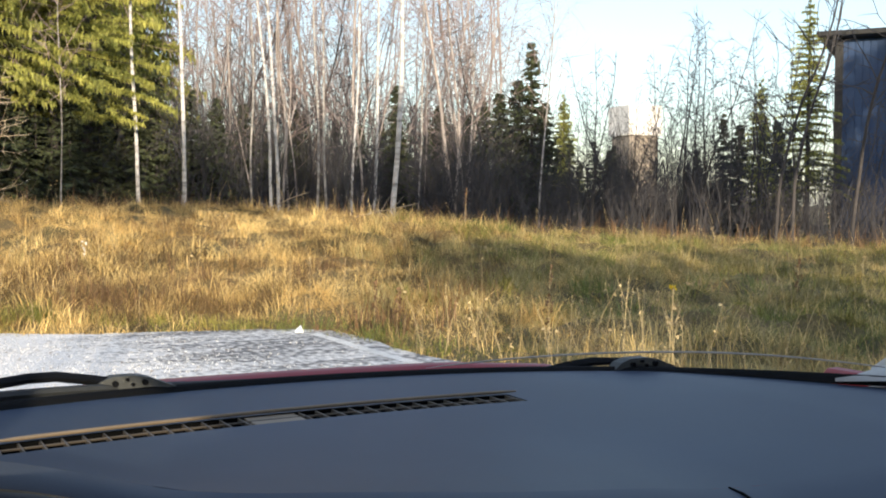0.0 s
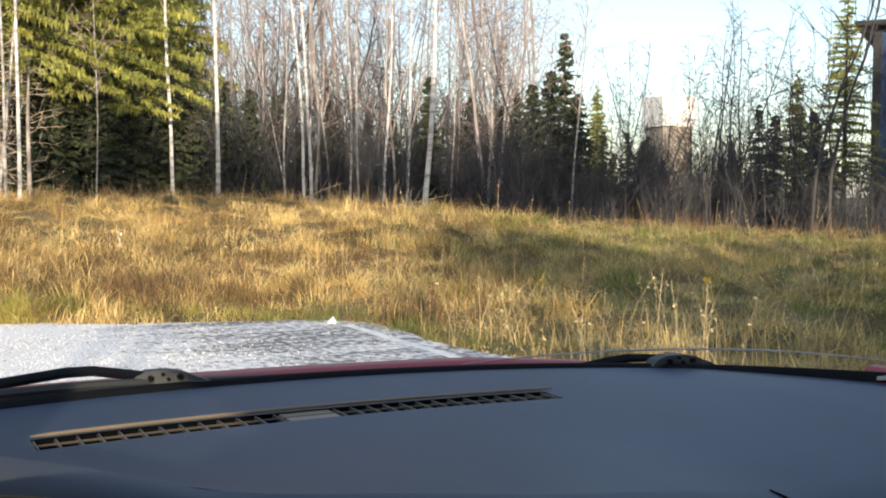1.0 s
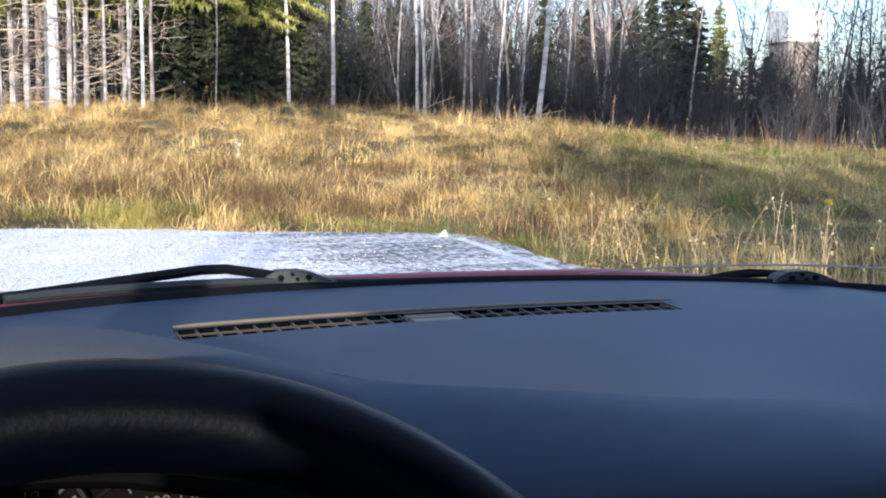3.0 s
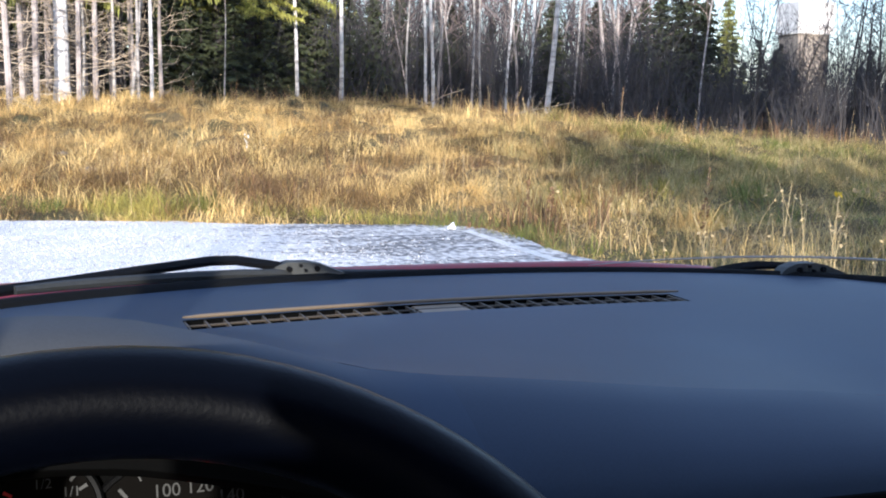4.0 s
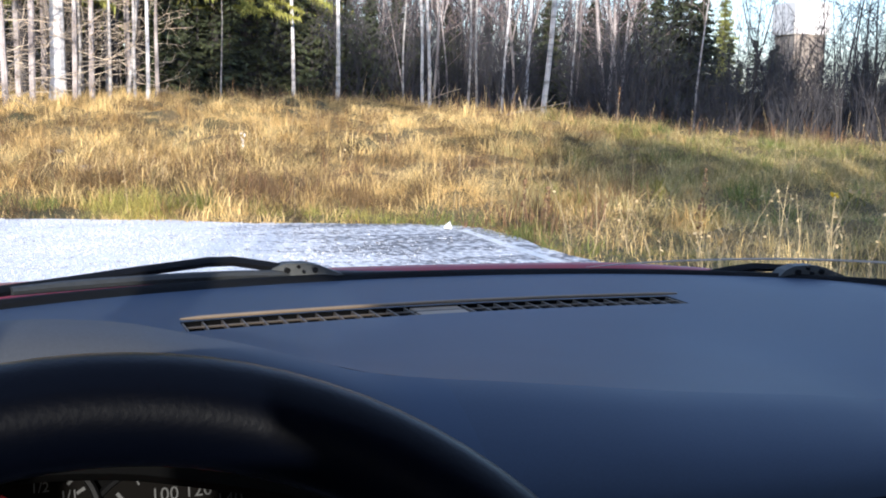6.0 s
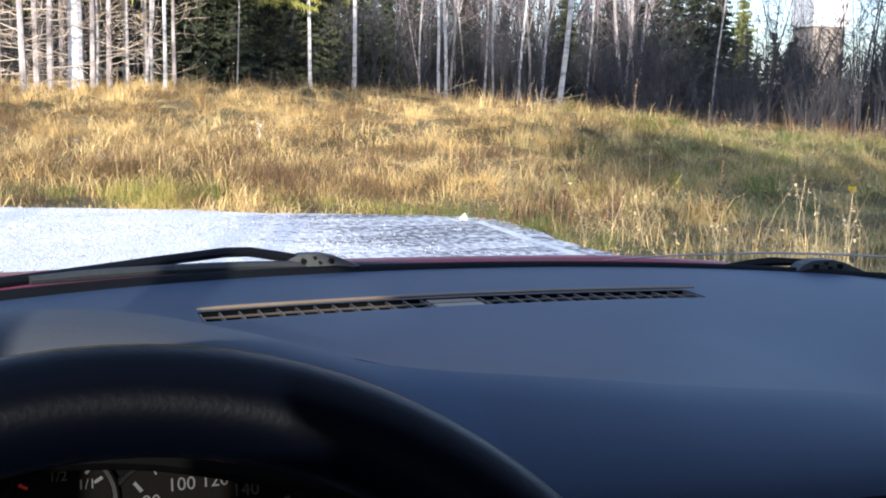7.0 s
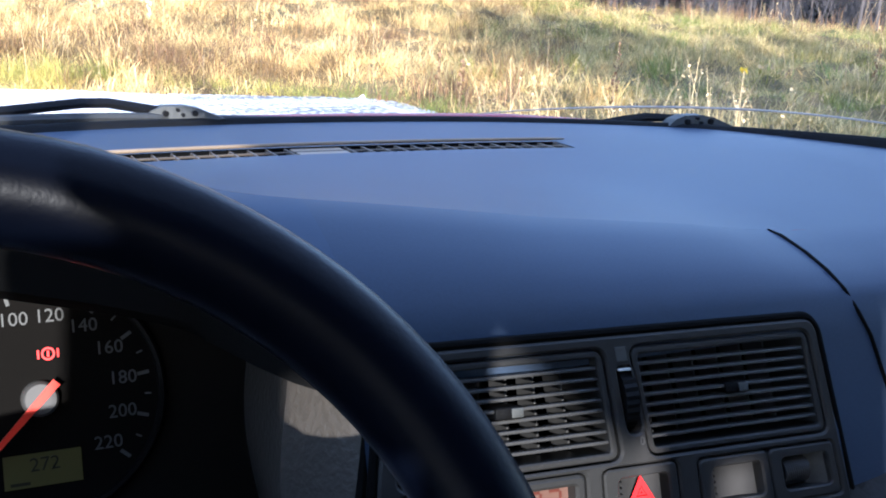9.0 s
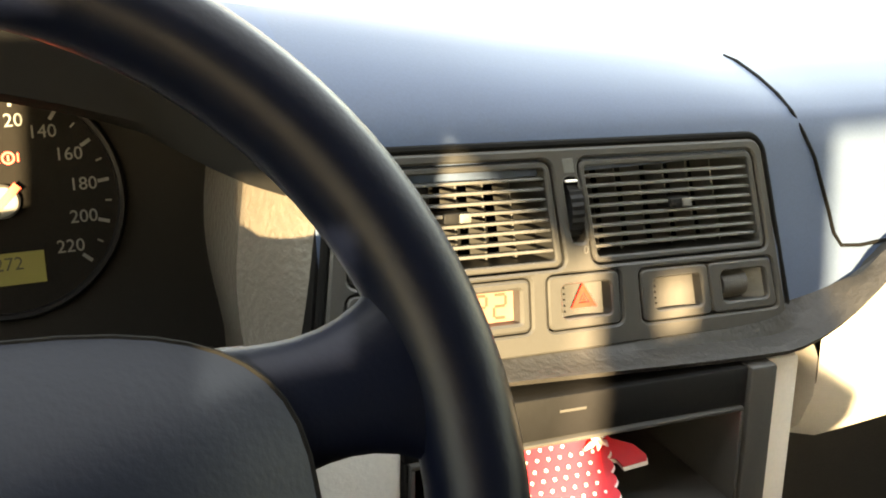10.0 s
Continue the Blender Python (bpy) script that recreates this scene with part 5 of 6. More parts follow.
        return tri_mesh(name, P, np.arange(3 * n), np.arange(n) * 3, material, label)
    P = np.empty((n, 5, 3))
    P[:, 0] = np.stack([bx - sx, by - sy, bz], 1)
    P[:, 1] = np.stack([bx + sx, by + sy, bz], 1)
    P[:, 2] = np.stack([bx + 0.35 * dx + 0.7 * sx, by + 0.35 * dy + 0.7 * sy, bz + 0.6 * h], 1)
    P[:, 3] = np.stack([bx + 0.35 * dx - 0.7 * sx, by + 0.35 * dy - 0.7 * sy, bz + 0.6 * h], 1)
    P[:, 4] = np.stack([bx + dx, by + dy, bz + h * 0.92], 1)
    base = (np.arange(n) * 5)[:, None]
    loops = np.concatenate([base + np.array([0, 1, 2, 3]), base + np.array([3, 2, 4])], 1).ravel()
    return tri_mesh(name, P, loops, (np.arange(n)[:, None] * 7 + np.array([0, 4])).ravel(), material, label)


def scatter(n, az0, az1, d0, d1, power=1.0):
    az = rng.uniform(az0, az1, n)
    d = d0 + (d1 - d0) * rng.uniform(0, 1, n)**power
    x, y = EYE.x + d * np.sin(np.radians(az)), EYE.y + d * np.cos(np.radians(az))
    ok = outside(x, y) > 0.03
    return x[ok], y[ok]


def bearing(x, y):
    return np.degrees(np.arctan2(x - EYE.x, y - EYE.y))


def kinds(x, y):
    """Which grass grows where: gold on the open bank, greener to the east and along the asphalt, in ragged patches."""
    az, e, u, d = bearing(x, y), outside(x, y), rng.uniform(0, 1, len(x)), np.hypot(x - EYE.x, y - EYE.y)
    # brown grass is commoner in two bands across the bank
    worn = 0.55 * np.exp(-((d - 15.5) / 2.3)**2) * (az < 27) + 0.3 * np.exp(-((d - 20.5) / 1.2)**2)
    ragged = 0.6 * vnoise(x, y, 1.7, 5) + 0.4 * vnoise(x, y, 0.5, 6)
    green = np.clip((az - 25) / 20, 0, 1) * (0.05 + 0.95 * (ragged > 0.53)) + 0.7 * (e < 0.25 + 0.55 * vnoise(x, y, 0.8, 7)) * (ragged > 0.47)
    is_green = u < green * 0.62
    pale = ~is_green & (rng.uniform(0, 1, len(x)) < np.clip((az - 23) / 22, 0.04, 0.7))
    brown = ~is_green & ~pale & (rng.uniform(0, 1, len(x)) < np.clip(worn * 1.6 * vnoise(x, y, 0.6, 14) + 4.0 * (0.4 * vnoise(x, y, 2.6, 8) + 0.6 * vnoise(x, y, 0.55, 9) - 0.50), 0.03, 0.85))
    return ~is_green & ~pale & ~brown, pale, is_green, brown


def sward(names, labels, x, y, h0, h1, width, lean, per, spread, bent_over):
    e = outside(x, y)
    lump = 0.45 + 0.9 * vnoise(x, y, 0.9, 4) * (0.5 + vnoise(x, y, 0.35, 10))
    hgt = rng.uniform(h0, h1, len(x)) * lump * np.where(e < 0.5, 0.75, 1.0)
    for who, nm, mt, lb in zip(kinds(x, y), names, ("straw", "pale_grass", "green", "brown_grass"), labels):
        blades(nm, x[who], y[who], hgt[who], width, lean, M[mt], lb, per, spread, bent_over)


x, y = scatter(77000, -4, 54, 5.6, 29)
sward(("dry_grass", "pale_grass", "green_grass", "brown_grass"), ("matted golden dry grass on the bank", "matted pale olive grass on the bank", "short green grass between dry grass", "matted brown withered grass on the bank"),
      x, y, 0.05, 0.13, 0.0034, 1.8, 8, 0.085, False)
x, y = scatter(17000, -6, 56, 5.6, 27)
ok = rng.uniform(0, 1, len(x)) < 0.06 + 1.3 * np.clip(vnoise(x, y, 0.9, 4) - 0.45, 0, 1)
sward(("dry_tussocks", "pale_tussocks", "green_tussocks", "brown_tussocks"), ("arching tussocks of golden dry grass", "arching tussocks of pale dry grass", "arching tussocks of green grass", "arching tussocks of brown grass"),
      x[ok], y[ok], 0.11, 0.28, 0.0030, 1.6, 18, 0.06, True)
# big single tussocks standing out of the mat
for n, mt, az0, az1, lb in ((230, "straw", -3, 30, "big arching tussocks of golden grass"), (210, "brown_grass", -3, 32, "big tussocks of withered brown grass"),
                            (130, "pale_grass", 24, 52, "big tussocks of pale grass"), (90, "green", 26, 52, "big tussocks of dull green grass")):
    x, y = scatter(n, az0, az1, 9.5, 21, 0.8)
    blades("tussocks", x, y, rng.uniform(0.14, 0.34, len(x)), 0.0040, 1.15, M[mt], lb, 46, 0.10)
x, y = scatter(2600, 0.5, 20, 9.2, 11.4)
ok = (outside(x, y) < 0.25 + 0.6 * vnoise(x, y, 0.8, 7)) & (rng.uniform(0, 1, len(x)) < np.clip(vnoise(x, y, 0.7, 12) * 1.8 - 0.85, 0, 1) * np.where(bearing(x, y) < 9, 1.0, 0.35))
blades("lush_tussocks", x[ok], y[ok], rng.uniform(0.05, 0.18, ok.sum()), 0.0028, 1.6, M["lush"], "yellow-green tussocks along the asphalt edge", 18, 0.05)
ex, ey = rng.uniform(-3.5, 3.9, 9000), rng.uniform(5.0, 12.2, 9000)
ok = (np.abs(outside(ex, ey) - 0.02) < 0.05 + 0.10 * vnoise(ex, ey, 0.45, 15)) & (rng.uniform(0, 1, 9000) < 0.25 + vnoise(ex, ey, 0.6, 16))
sward(("edge_grass", "edge_grass", "edge_grass", "edge_grass"), ("golden grass creeping over the edge of the asphalt", "pale grass creeping over the edge of the asphalt", "green grass creeping over the edge of the asphalt", "brown grass creeping over the edge of the asphalt"),
      ex[ok], ey[ok], 0.10, 0.22, 0.0036, 1.1, 12, 0.05, True)
x, y = scatter(1500, -6, 27, 5.6, 24)
ok = rng.uniform(0, 1, len(x)) < 2.2 * np.clip(vnoise(x, y, 1.1, 13) - 0.62, 0, 1)
cx, cy = ahead(12.3, 11.0)
cx2, cy2 = ahead(26.0, 9.6)
wx = np.concatenate([x[ok], cx + rng.normal(0, 0.28, 55), cx2 + rng.normal(0, 0.3, 30)])
wy = np.concatenate([y[ok], cy + rng.normal(0, 0.22, 55), cy2 + rng.normal(0, 0.3, 30)])
ok = outside(wx, wy) > 0.08
blades("brown_weeds", wx[ok], wy[ok], rng.uniform(0.12, 0.34, ok.sum()), 0.0045, 0.55, M["rust"], "low rust-brown withered weeds on the bank", 11, 0.06)
x, y = scatter(120, 18, 56, 6.3, 9.0)
blades("tall_grass", x, y, rng.uniform(0.18, 0.38, len(x)), 0.0019, 0.7, M["straw"], "tall dry grass along the edge of the asphalt", 9, 0.05)
x, y = scatter(330, -6, 34, 20, 27)
blades("tall_grass", x, y, rng.uniform(0.2, 0.45, len(x)), 0.004, 0.5, M["straw"], "tall dry grass at the foot of the wood", 8, 0.08)

x, y = scatter(260, 8, 52, 21.5, 25.5)
blades("tall_weeds", x, y, rng.uniform(0.25, 0.6, len(x)), 0.005, 0.35, M["rust"], "tall withered brown weeds at the foot of the wood", 9, 0.10)


def clump(name, az, dist, wide, n, h0, h1, material, label, lean=1.2, per=18):
    """One bushy clump of grass or weeds at a bearing."""
    cx, cy = ahead(az, dist)
    x, y = cx + rng.normal(0, wide, n), cy + rng.normal(0, 0.6 * wide, n)
    ok = outside(x, y) > -0.03
    blades(name, x[ok], y[ok], rng.uniform(h0, h1, ok.sum()), 0.0030, lean, M[material], label, per, 0.06)


clump("yellow_tussock", 5.0, 10.75, 0.22, 26, 0.16, 0.34, "lush", "bright yellow-green tussock at the asphalt edge")
clump("yellow_tussock", 6.3, 10.6, 0.14, 12, 0.12, 0.24, "lush", "yellow-green tussock at the asphalt edge")
clump("green_tussock", 0.6, 11.0, 0.40, 30, 0.10, 0.22, "green", "fresh green grass at the asphalt edge")
clump("green_tussock", 8.6, 10.5, 0.20, 22, 0.14, 0.28, "green", "dark green tussock at the asphalt edge")
clump("green_tussock", 13.6, 10.3, 0.20, 16, 0.08, 0.18, "lush", "low green tussock at the asphalt edge")
for az, dist in ((20.0, 9.75), (21.6, 9.5), (23.3, 9.2), (25.0, 8.8), (26.6, 8.2)):
    clump("green_tussock", az, dist, 0.22, 20, 0.10, 0.24, "green", "dark green grass hanging over the asphalt edge")
for az, dist, wide in ((7.6, 12.8, 0.40), (9.2, 13.4, 0.35), (5.0, 13.5, 0.3), (1.0, 12.6, 0.35), (16.5, 12.2, 0.35), (22.5, 13.5, 0.4), (19.0, 21.5, 0.5)):
    clump("brown_weeds", az, dist, wide, 26, 0.10, 0.26, "rust", "rust-brown withered weeds on the bank", 0.8, 10)
for az, dist, wide in ((33.5, 19.5, 0.9), (37.5, 17.5, 0.8), (41.0, 18.0, 0.8), (31.0, 20.5, 0.6)):
    clump("green_tussock", az, dist, wide, 60, 0.07, 0.16, "green", "fresh green patch in the dry grass")


def stalks(name, x, y, h0, h1, label, heads=True):
    bm = bmesh.new()
    for a, b in zip(x, y):
        h = rng.uniform(h0, h1)
        lx, ly = rng.normal(0, 0.24, 2) * h
        z = ground_z(a, b) - 0.02
        tube(bm, [(a, b, z), (a + 0.4 * lx, b + 0.4 * ly, z + 0.55 * h), (a + lx, b + ly, z + h)], [0.0024, 0.0019, 0.0012], 4, cap=False)
        if heads:
            for q in range(int(rng.integers(3, 8))):
                t = rng.uniform(0.55, 1.0)
                c = Vector((a + lx * t, b + ly * t, z + h * t))
                w = Vector(rng.normal(0, 1, 3) * (0.008, 0.008, 0.006))
                u = Vector(rng.normal(0, 0.006, 3))
                bm.faces.new([bm.verts.new(c + v) for v in (u * 0.2, w + u, w * 1.6, w - u)])
    return tagged(new(name, mesh_of(name, bm, M["stalk"], False)), label, "dry stalks", kind="stuff")


x, y = scatter(80, 24, 55, 6.2, 8.5)
stalks("dry_stalks", x, y, 0.25, 0.6, "pale dry grass stalks with seed heads")
x, y = scatter(110, -5, 55, 9.5, 17)
stalks("dry_stalks", x, y, 0.25, 0.6, "scattered pale dry weed stalks")
x, y = scatter(150, -5, 55, 19, 26)
stalks("dry_stalks", x, y, 0.3, 0.8, "tall dry weed stalks at the foot of the wood")

# ---- trees ----


def bent(p, d, length, segs, r0, r1, wob, up=0.0):
    """A wandering stem: points and radii."""
    pts, rad = [Vector(p)], [r0]
    d = Vector(d).normalized()
    for i in range(segs):
        d = (d + Vector(rng.normal(0, wob, 3)) + Vector((0, 0, up))).normalized()
        pts.append(pts[-1] + d * (length / segs))
        rad.append(r0 + (r1 - r0) * (i + 1) / segs)
    return pts, rad


def birch(h, d, limbs, twigs, bare, lean=(0, 0), name="birch", bark="bark", wob=0.03, label="bare white-barked birch in late autumn", tw=1.0, twig="twig"):
    """A bare birch round the origin: trunk and twiggy crown."""
    t = thing(name, label, "tree", "trees of the wood")
    bm = bmesh.new()
    pts, rad = bent((0, 0, -0.15), (lean[0], lean[1], 1), h, 22, d / 2, d * 0.06, wob, 0.05)
    bow, ph, wa = rng.uniform(0.02, 0.07), rng.uniform(0, 6.28), rng.uniform(0, 6.28)
    pts = [p + bow * min(1.0, p.z / 2) * math.sin(ph + p.z * 0.9) * Vector((math.cos(wa), math.sin(wa), 0)) for p in pts]
    rad[0] *= 1.35
    tube(bm, pts, rad, 9, cap=False)
    part("trunk", bm, M[bark], t)
    bm = bmesh.new()
    for i in range(limbs):
        f = bare + (0.97 - bare) * ((i + rng.random()) / limbs)
        k = min(len(pts) - 2, int(f * (len(pts) - 1)))
        q = f * (len(pts) - 1) - k
        p = pts[k].lerp(pts[k + 1], q)
        a = rng.uniform(0, math.tau)
        L = h * (0.24 * (1 - f) + 0.06) * rng.uniform(0.6, 1.2)
        r = max(0.006, 0.32 * (rad[k]) * rng.uniform(0.6, 1))
        lp, lr = bent(p, (math.cos(a), math.sin(a), rng.uniform(0.5, 1.4)), L, 5, r * min(1.6, tw), 0.004 * tw, 0.14, 0.05)
        tube(bm, lp, lr, 4, cap=False)
        for _ in range(twigs):
            j = int(rng.integers(1, 5))
            sp = lp[j].lerp(lp[j + 1], rng.random()) if j < 5 else lp[5]
            tp, trd = bent(sp, Vector(rng.normal(0, 1, 3)) + Vector((math.cos(a), math.sin(a), 0.6)), L * rng.uniform(0.25, 0.6), 2, 0.006 * tw, 0.002 * tw, 0.3)
            tube(bm, tp, trd, 3, cap=False)
    part("crown", bm, M[twig], t, "bare twigs", smooth=False)
    return t


def spruce(h, w, name="spruce", needles="needles", bare=0.02, whorls=26, dens=1.0, label="dense dark green spruce", leaf=1.0, girth=0.012, fluff=1.0, size=1.0):
    t = thing(name, label, "tree", "trees of the wood")
    bm = bmesh.new()
    tube(bm, [(0, 0, -0.15), (0.02, 0, h * 0.5), (0, 0.02, h)], [h * girth, h * girth * 0.66, 0.01], 8, cap=False)
    part("trunk", bm, M["dark_bark"], t)
    vs, fs = [], []
    bmb = bmesh.new()
    for i in range(whorls):
        f = bare + (0.985 - bare) * (i / (whorls - 1))**0.9
        z0 = f * h
        R = w * (1 - f)**0.8 * rng.uniform(0.75, 1.1) + 0.12
        nb = int(rng.integers(5, 9))
        a0 = rng.uniform(0, 6.28)
        for b in range(nb):
            if rng.random() < 0.10:
                continue
            a = a0 + b * math.tau / nb + rng.normal(0, 0.25)
            L = R * rng.uniform(0.65, 1.15)
            way = Vector((math.cos(a), math.sin(a), 0))
            side = Vector((-way.y, way.x, 0))
            zz = z0 + rng.normal(0, 0.10)
            droop = rng.uniform(0.15, 0.45) * (1 - f) + 0.05

            def at(s):
                return Vector((0, 0, zz)) + way * (L * s) + Vector((0, 0, -droop * L * s * s + 0.10 * L * s))
            tube(bmb, [at(0), at(0.9)], [0.016, 0.005], 3, cap=False)
            m = max(5, int(L * 16 * dens))
            for q in range(m):
                s = (q + rng.random()) / m
                c = at(s)
                for sg in (-1, 1):
                    ln = (0.16 + 0.26 * (1 - s)) * size * min(1.0, 0.45 + L * 0.5) * rng.uniform(0.6, 1.3)
                    e2 = c + side * (sg * ln) + way * (0.5 * ln) + Vector((0, 0, rng.normal(-0.06, 0.07 * fluff)))
                    wdt = way * (0.05 * leaf) + Vector((0, 0, rng.normal(0, 0.04 * leaf * fluff)))
                    k0 = len(vs)
                    vs.extend([c - wdt, c + wdt, e2])
                    fs.append((k0, k0 + 1, k0 + 2))
    part("branches", bmb, M["dark_bark"], t, smooth=False)
    ob = new("crown", raw("crown", vs, fs, M[needles]))
    ob.parent = t
    return t


def shrub(h, stems, name="shrub", label="bare brown thicket of thin stems"):
    t = thing(name, label, "shrub", "shrubs at the edge of the wood")
    bm = bmesh.new()
    for _ in range(stems):
        a = rng.uniform(0, 6.28)
        p = Vector((rng.normal(0, 0.25), rng.normal(0, 0.25), -0.1))
        lp, lr = bent(p, (0.45 * math.cos(a), 0.45 * math.sin(a), 1), h * rng.uniform(0.5, 1.1), 6, 0.010, 0.003, 0.12, 0.02)
        tube(bm, lp, lr, 4, cap=False)
        for _ in range(4):
            j = int(rng.integers(2, 6))
            tp, trd = bent(lp[j], Vector(rng.normal(0, 0.6, 3)) + Vector((0, 0, 0.8)), h * rng.uniform(0.15, 0.4), 2, 0.005, 0.0018, 0.25)
            tube(bm, tp, trd, 3, cap=False)
    part("stems", bm, M["stem"], t, smooth=False)
    return t


def put(first, az, dist, turn=None, size=1.0, used={}):
    x, y = ahead(az, dist)
    m = pose(x, y, ground_z(x, y), 0, 0, rng.uniform(0, 360) if turn is None else turn) @ Matrix.Scale(size, 4)
    if first.name not in used:
        used[first.name] = 1
        first.matrix_basis = m
        return first
    c = copy_thing(first, m)
    c.scale = (size, size, size)
    return c


# single birches in front, by bearing, distance, height, thickness, lean across the view
FRONT = [(1.8, 21.6, 13, 0.30, 0.0), (6.1, 21.8, 11, 0.10, 0.07), (5.5, 21.6, 11, 0.08, 0.0), (5.1, 22.0, 11, 0.085, 0.06),
         (4.3, 22.2, 10, 0.08, -0.03), (3.5, 22.5, 10, 0.07, 0.03), (2.8, 22.3, 10, 0.07, 0.0), (13.5, 26.0, 13, 0.12, -0.01), (15.75, 25.0, 12, 0.13, 0.01),
         (19.2, 26.4, 10, 0.07, 0.02), (20.2, 26.0, 12, 0.10, -0.02), (20.6, 26.2, 12, 0.11, -0.04), (22.6, 26.5, 12, 0.08, 0.03), (23.1, 26.5, 12, 0.08, 0.0),
         (24.4, 26.5, 12, 0.09, 0.0), (25.6, 27.0, 13, 0.10, 0.04)]
FRONT += [(26.5, 25.0, 13, 0.17, 0.07), (27.9, 27.5, 11, 0.07, 0.05), (30.6, 28.0, 10, 0.08, 0.02), (34.3, 26.0, 7, 0.07, 0.03), (9.7, 24.0, 6, 0.05, 0.02)]
for az, dist, h, d, ln in FRONT:
    x, y = ahead(az, dist)
    t = birch(h, d * (0.82 if d < 0.2 else 1), 18, 6, 0.34, (ln * math.cos(radians(az)), -ln * math.sin(radians(az))), bark="white_bark" if d >= 0.09 else "bark", wob=0.018, label="slender white birch with bare crown at the edge of the wood")
    t.matrix_basis = pose(x, y, ground_z(x, y))
thin = [birch(h, d, 20, 6, b, bark=k, wob=0.05, label="thin bare birch in the wood") for h, d, b, k in ((11, 0.065, 0.12, "dull_bark"), (12, 0.075, 0.2, "dull_bark"), (9.5, 0.055, 0.1, "dull_bark"), (13, 0.09, 0.25, "dull_bark"), (10, 0.05, 0.12, "dull_bark"))]
grey = [birch(h, d, 18, 4, b, name="bare_tree", bark="dark_bark", wob=0.04, label="bare grey-barked tree in the wood", tw=2.3, twig="stem") for h, d, b in ((9.5, 0.09, 0.2), (11, 0.12, 0.3), (8, 0.07, 0.15))]
for i in range(84):
    put(thin[i % 5], rng.uniform(13.5, 33), 27.0 + 20 * rng.random()**1.2, size=rng.uniform(0.85, 1.2))
for i in range(44):
    put(grey[i % 3], rng.uniform(29, 54), 24.0 + 12 * rng.random(), size=rng.uniform(0.36, 0.56))
for i in range(14):
    put(grey[i % 3], rng.uniform(42, 50), 24.0 + 9 * rng.random(), size=rng.uniform(0.42, 0.64))
for i in range(10):
    put(grey[i % 3], rng.uniform(6, 24), 27.0 + 12 * rng.random(), size=rng.uniform(0.8, 1.1))
for az, dist, s in ((47.2, 24.0, 0.72), (46.4, 24.5, 0.75), (50.0, 23.0, 0.7), (37.0, 27, 0.42), (39.1, 26, 0.42), (41.7, 27, 0.52), (42.6, 27, 0.52), (40.4, 29, 0.3), (39.7, 30, 0.3)):
    put(grey[1], az, dist, size=s)
for i in range(14):
    put(grey[i % 3], rng.uniform(33.5, 43), 25.5 + 7 * rng.random(), size=rng.uniform(0.28, 0.40))
# conifers
dark = [spruce(h, w, dens=0.6, leaf=1.5) for h, w in ((7.5, 1.7), (6.0, 1.6), (9.0, 2.0))]
for az, dist, k, s in ((7.0, 24.5, 1, 0.50), (8.6, 25.5, 0, 0.42), (10.2, 25.5, 1, 0.52), (11.6, 26.0, 0, 0.42), (13.4, 26.5, 1, 0.5), (14.4, 27, 0, 0.46), (16.2, 28.5, 0, 0.42), (17.4, 28.5, 1, 0.5),
                       (6.0, 26, 0, 0.42), (9.4, 27, 1, 0.55), (12.5, 27.5, 0, 0.44), (33.9, 30, 0, 0.66), (33.2, 31, 1, 0.70), (32.2, 30.5, 1, 0.62), (31.4, 31, 0, 0.46), (34.6, 31, 1, 0.6), (18.8, 31, 1, 0.5), (21.5, 33, 0, 0.42),
                       (30.6, 33, 1, 0.55), (38.0, 35, 1, 0.42), (44.6, 34, 1, 0.55), (29.0, 34, 1, 0.6), (23.6, 36, 0, 0.42), (26.8, 36, 1, 0.55), (43.8, 36, 0, 0.5), (46.4, 36, 1, 0.6)):
    put(dark[k], az, dist, size=s)
# conifers whose sunlit look comes from the brighter needle colour
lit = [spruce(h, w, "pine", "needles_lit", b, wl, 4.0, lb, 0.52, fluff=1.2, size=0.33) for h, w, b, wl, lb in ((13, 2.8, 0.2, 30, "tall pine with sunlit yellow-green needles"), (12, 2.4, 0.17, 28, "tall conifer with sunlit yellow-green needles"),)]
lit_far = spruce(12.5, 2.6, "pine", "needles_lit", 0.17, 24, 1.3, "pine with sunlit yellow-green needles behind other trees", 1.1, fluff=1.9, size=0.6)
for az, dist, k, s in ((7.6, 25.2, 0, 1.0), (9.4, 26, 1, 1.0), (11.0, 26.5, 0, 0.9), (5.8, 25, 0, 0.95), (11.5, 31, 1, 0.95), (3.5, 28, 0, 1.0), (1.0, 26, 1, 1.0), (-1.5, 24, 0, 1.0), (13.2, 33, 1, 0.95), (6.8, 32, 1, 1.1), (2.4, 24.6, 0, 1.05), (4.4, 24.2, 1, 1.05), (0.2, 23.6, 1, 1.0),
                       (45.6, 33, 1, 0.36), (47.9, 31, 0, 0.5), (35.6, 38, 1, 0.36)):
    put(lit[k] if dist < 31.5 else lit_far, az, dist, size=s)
bush = [shrub(h, n) for h, n in ((2.6, 20), (2.0, 18), (3.2, 18))]
for i in range(64):
    put(bush[i % 3], rng.uniform(30, 54), 23.5 + 9 * rng.random(), size=rng.uniform(0.5, 0.95))
for i in range(28):
    put(bush[i % 3], rng.uniform(15, 31), 32 + 14 * rng.random(), size=rng.uniform(1.5, 2.2))
for i in range(26):
    put(bush[i % 3], rng.uniform(36, 44), 27 + 7 * rng.random(), size=rng.uniform(0.8, 1.2))
for i in range(34):
    put(bush[i % 3], rng.uniform(14, 30), 26.5 + 8 * rng.random(), size=rng.uniform(0.5, 1.0))
for i in range(40):
    put(bush[i % 3], rng.uniform(12, 34), 26 + 10 * rng.random(), size=rng.uniform(0.9, 1.5))
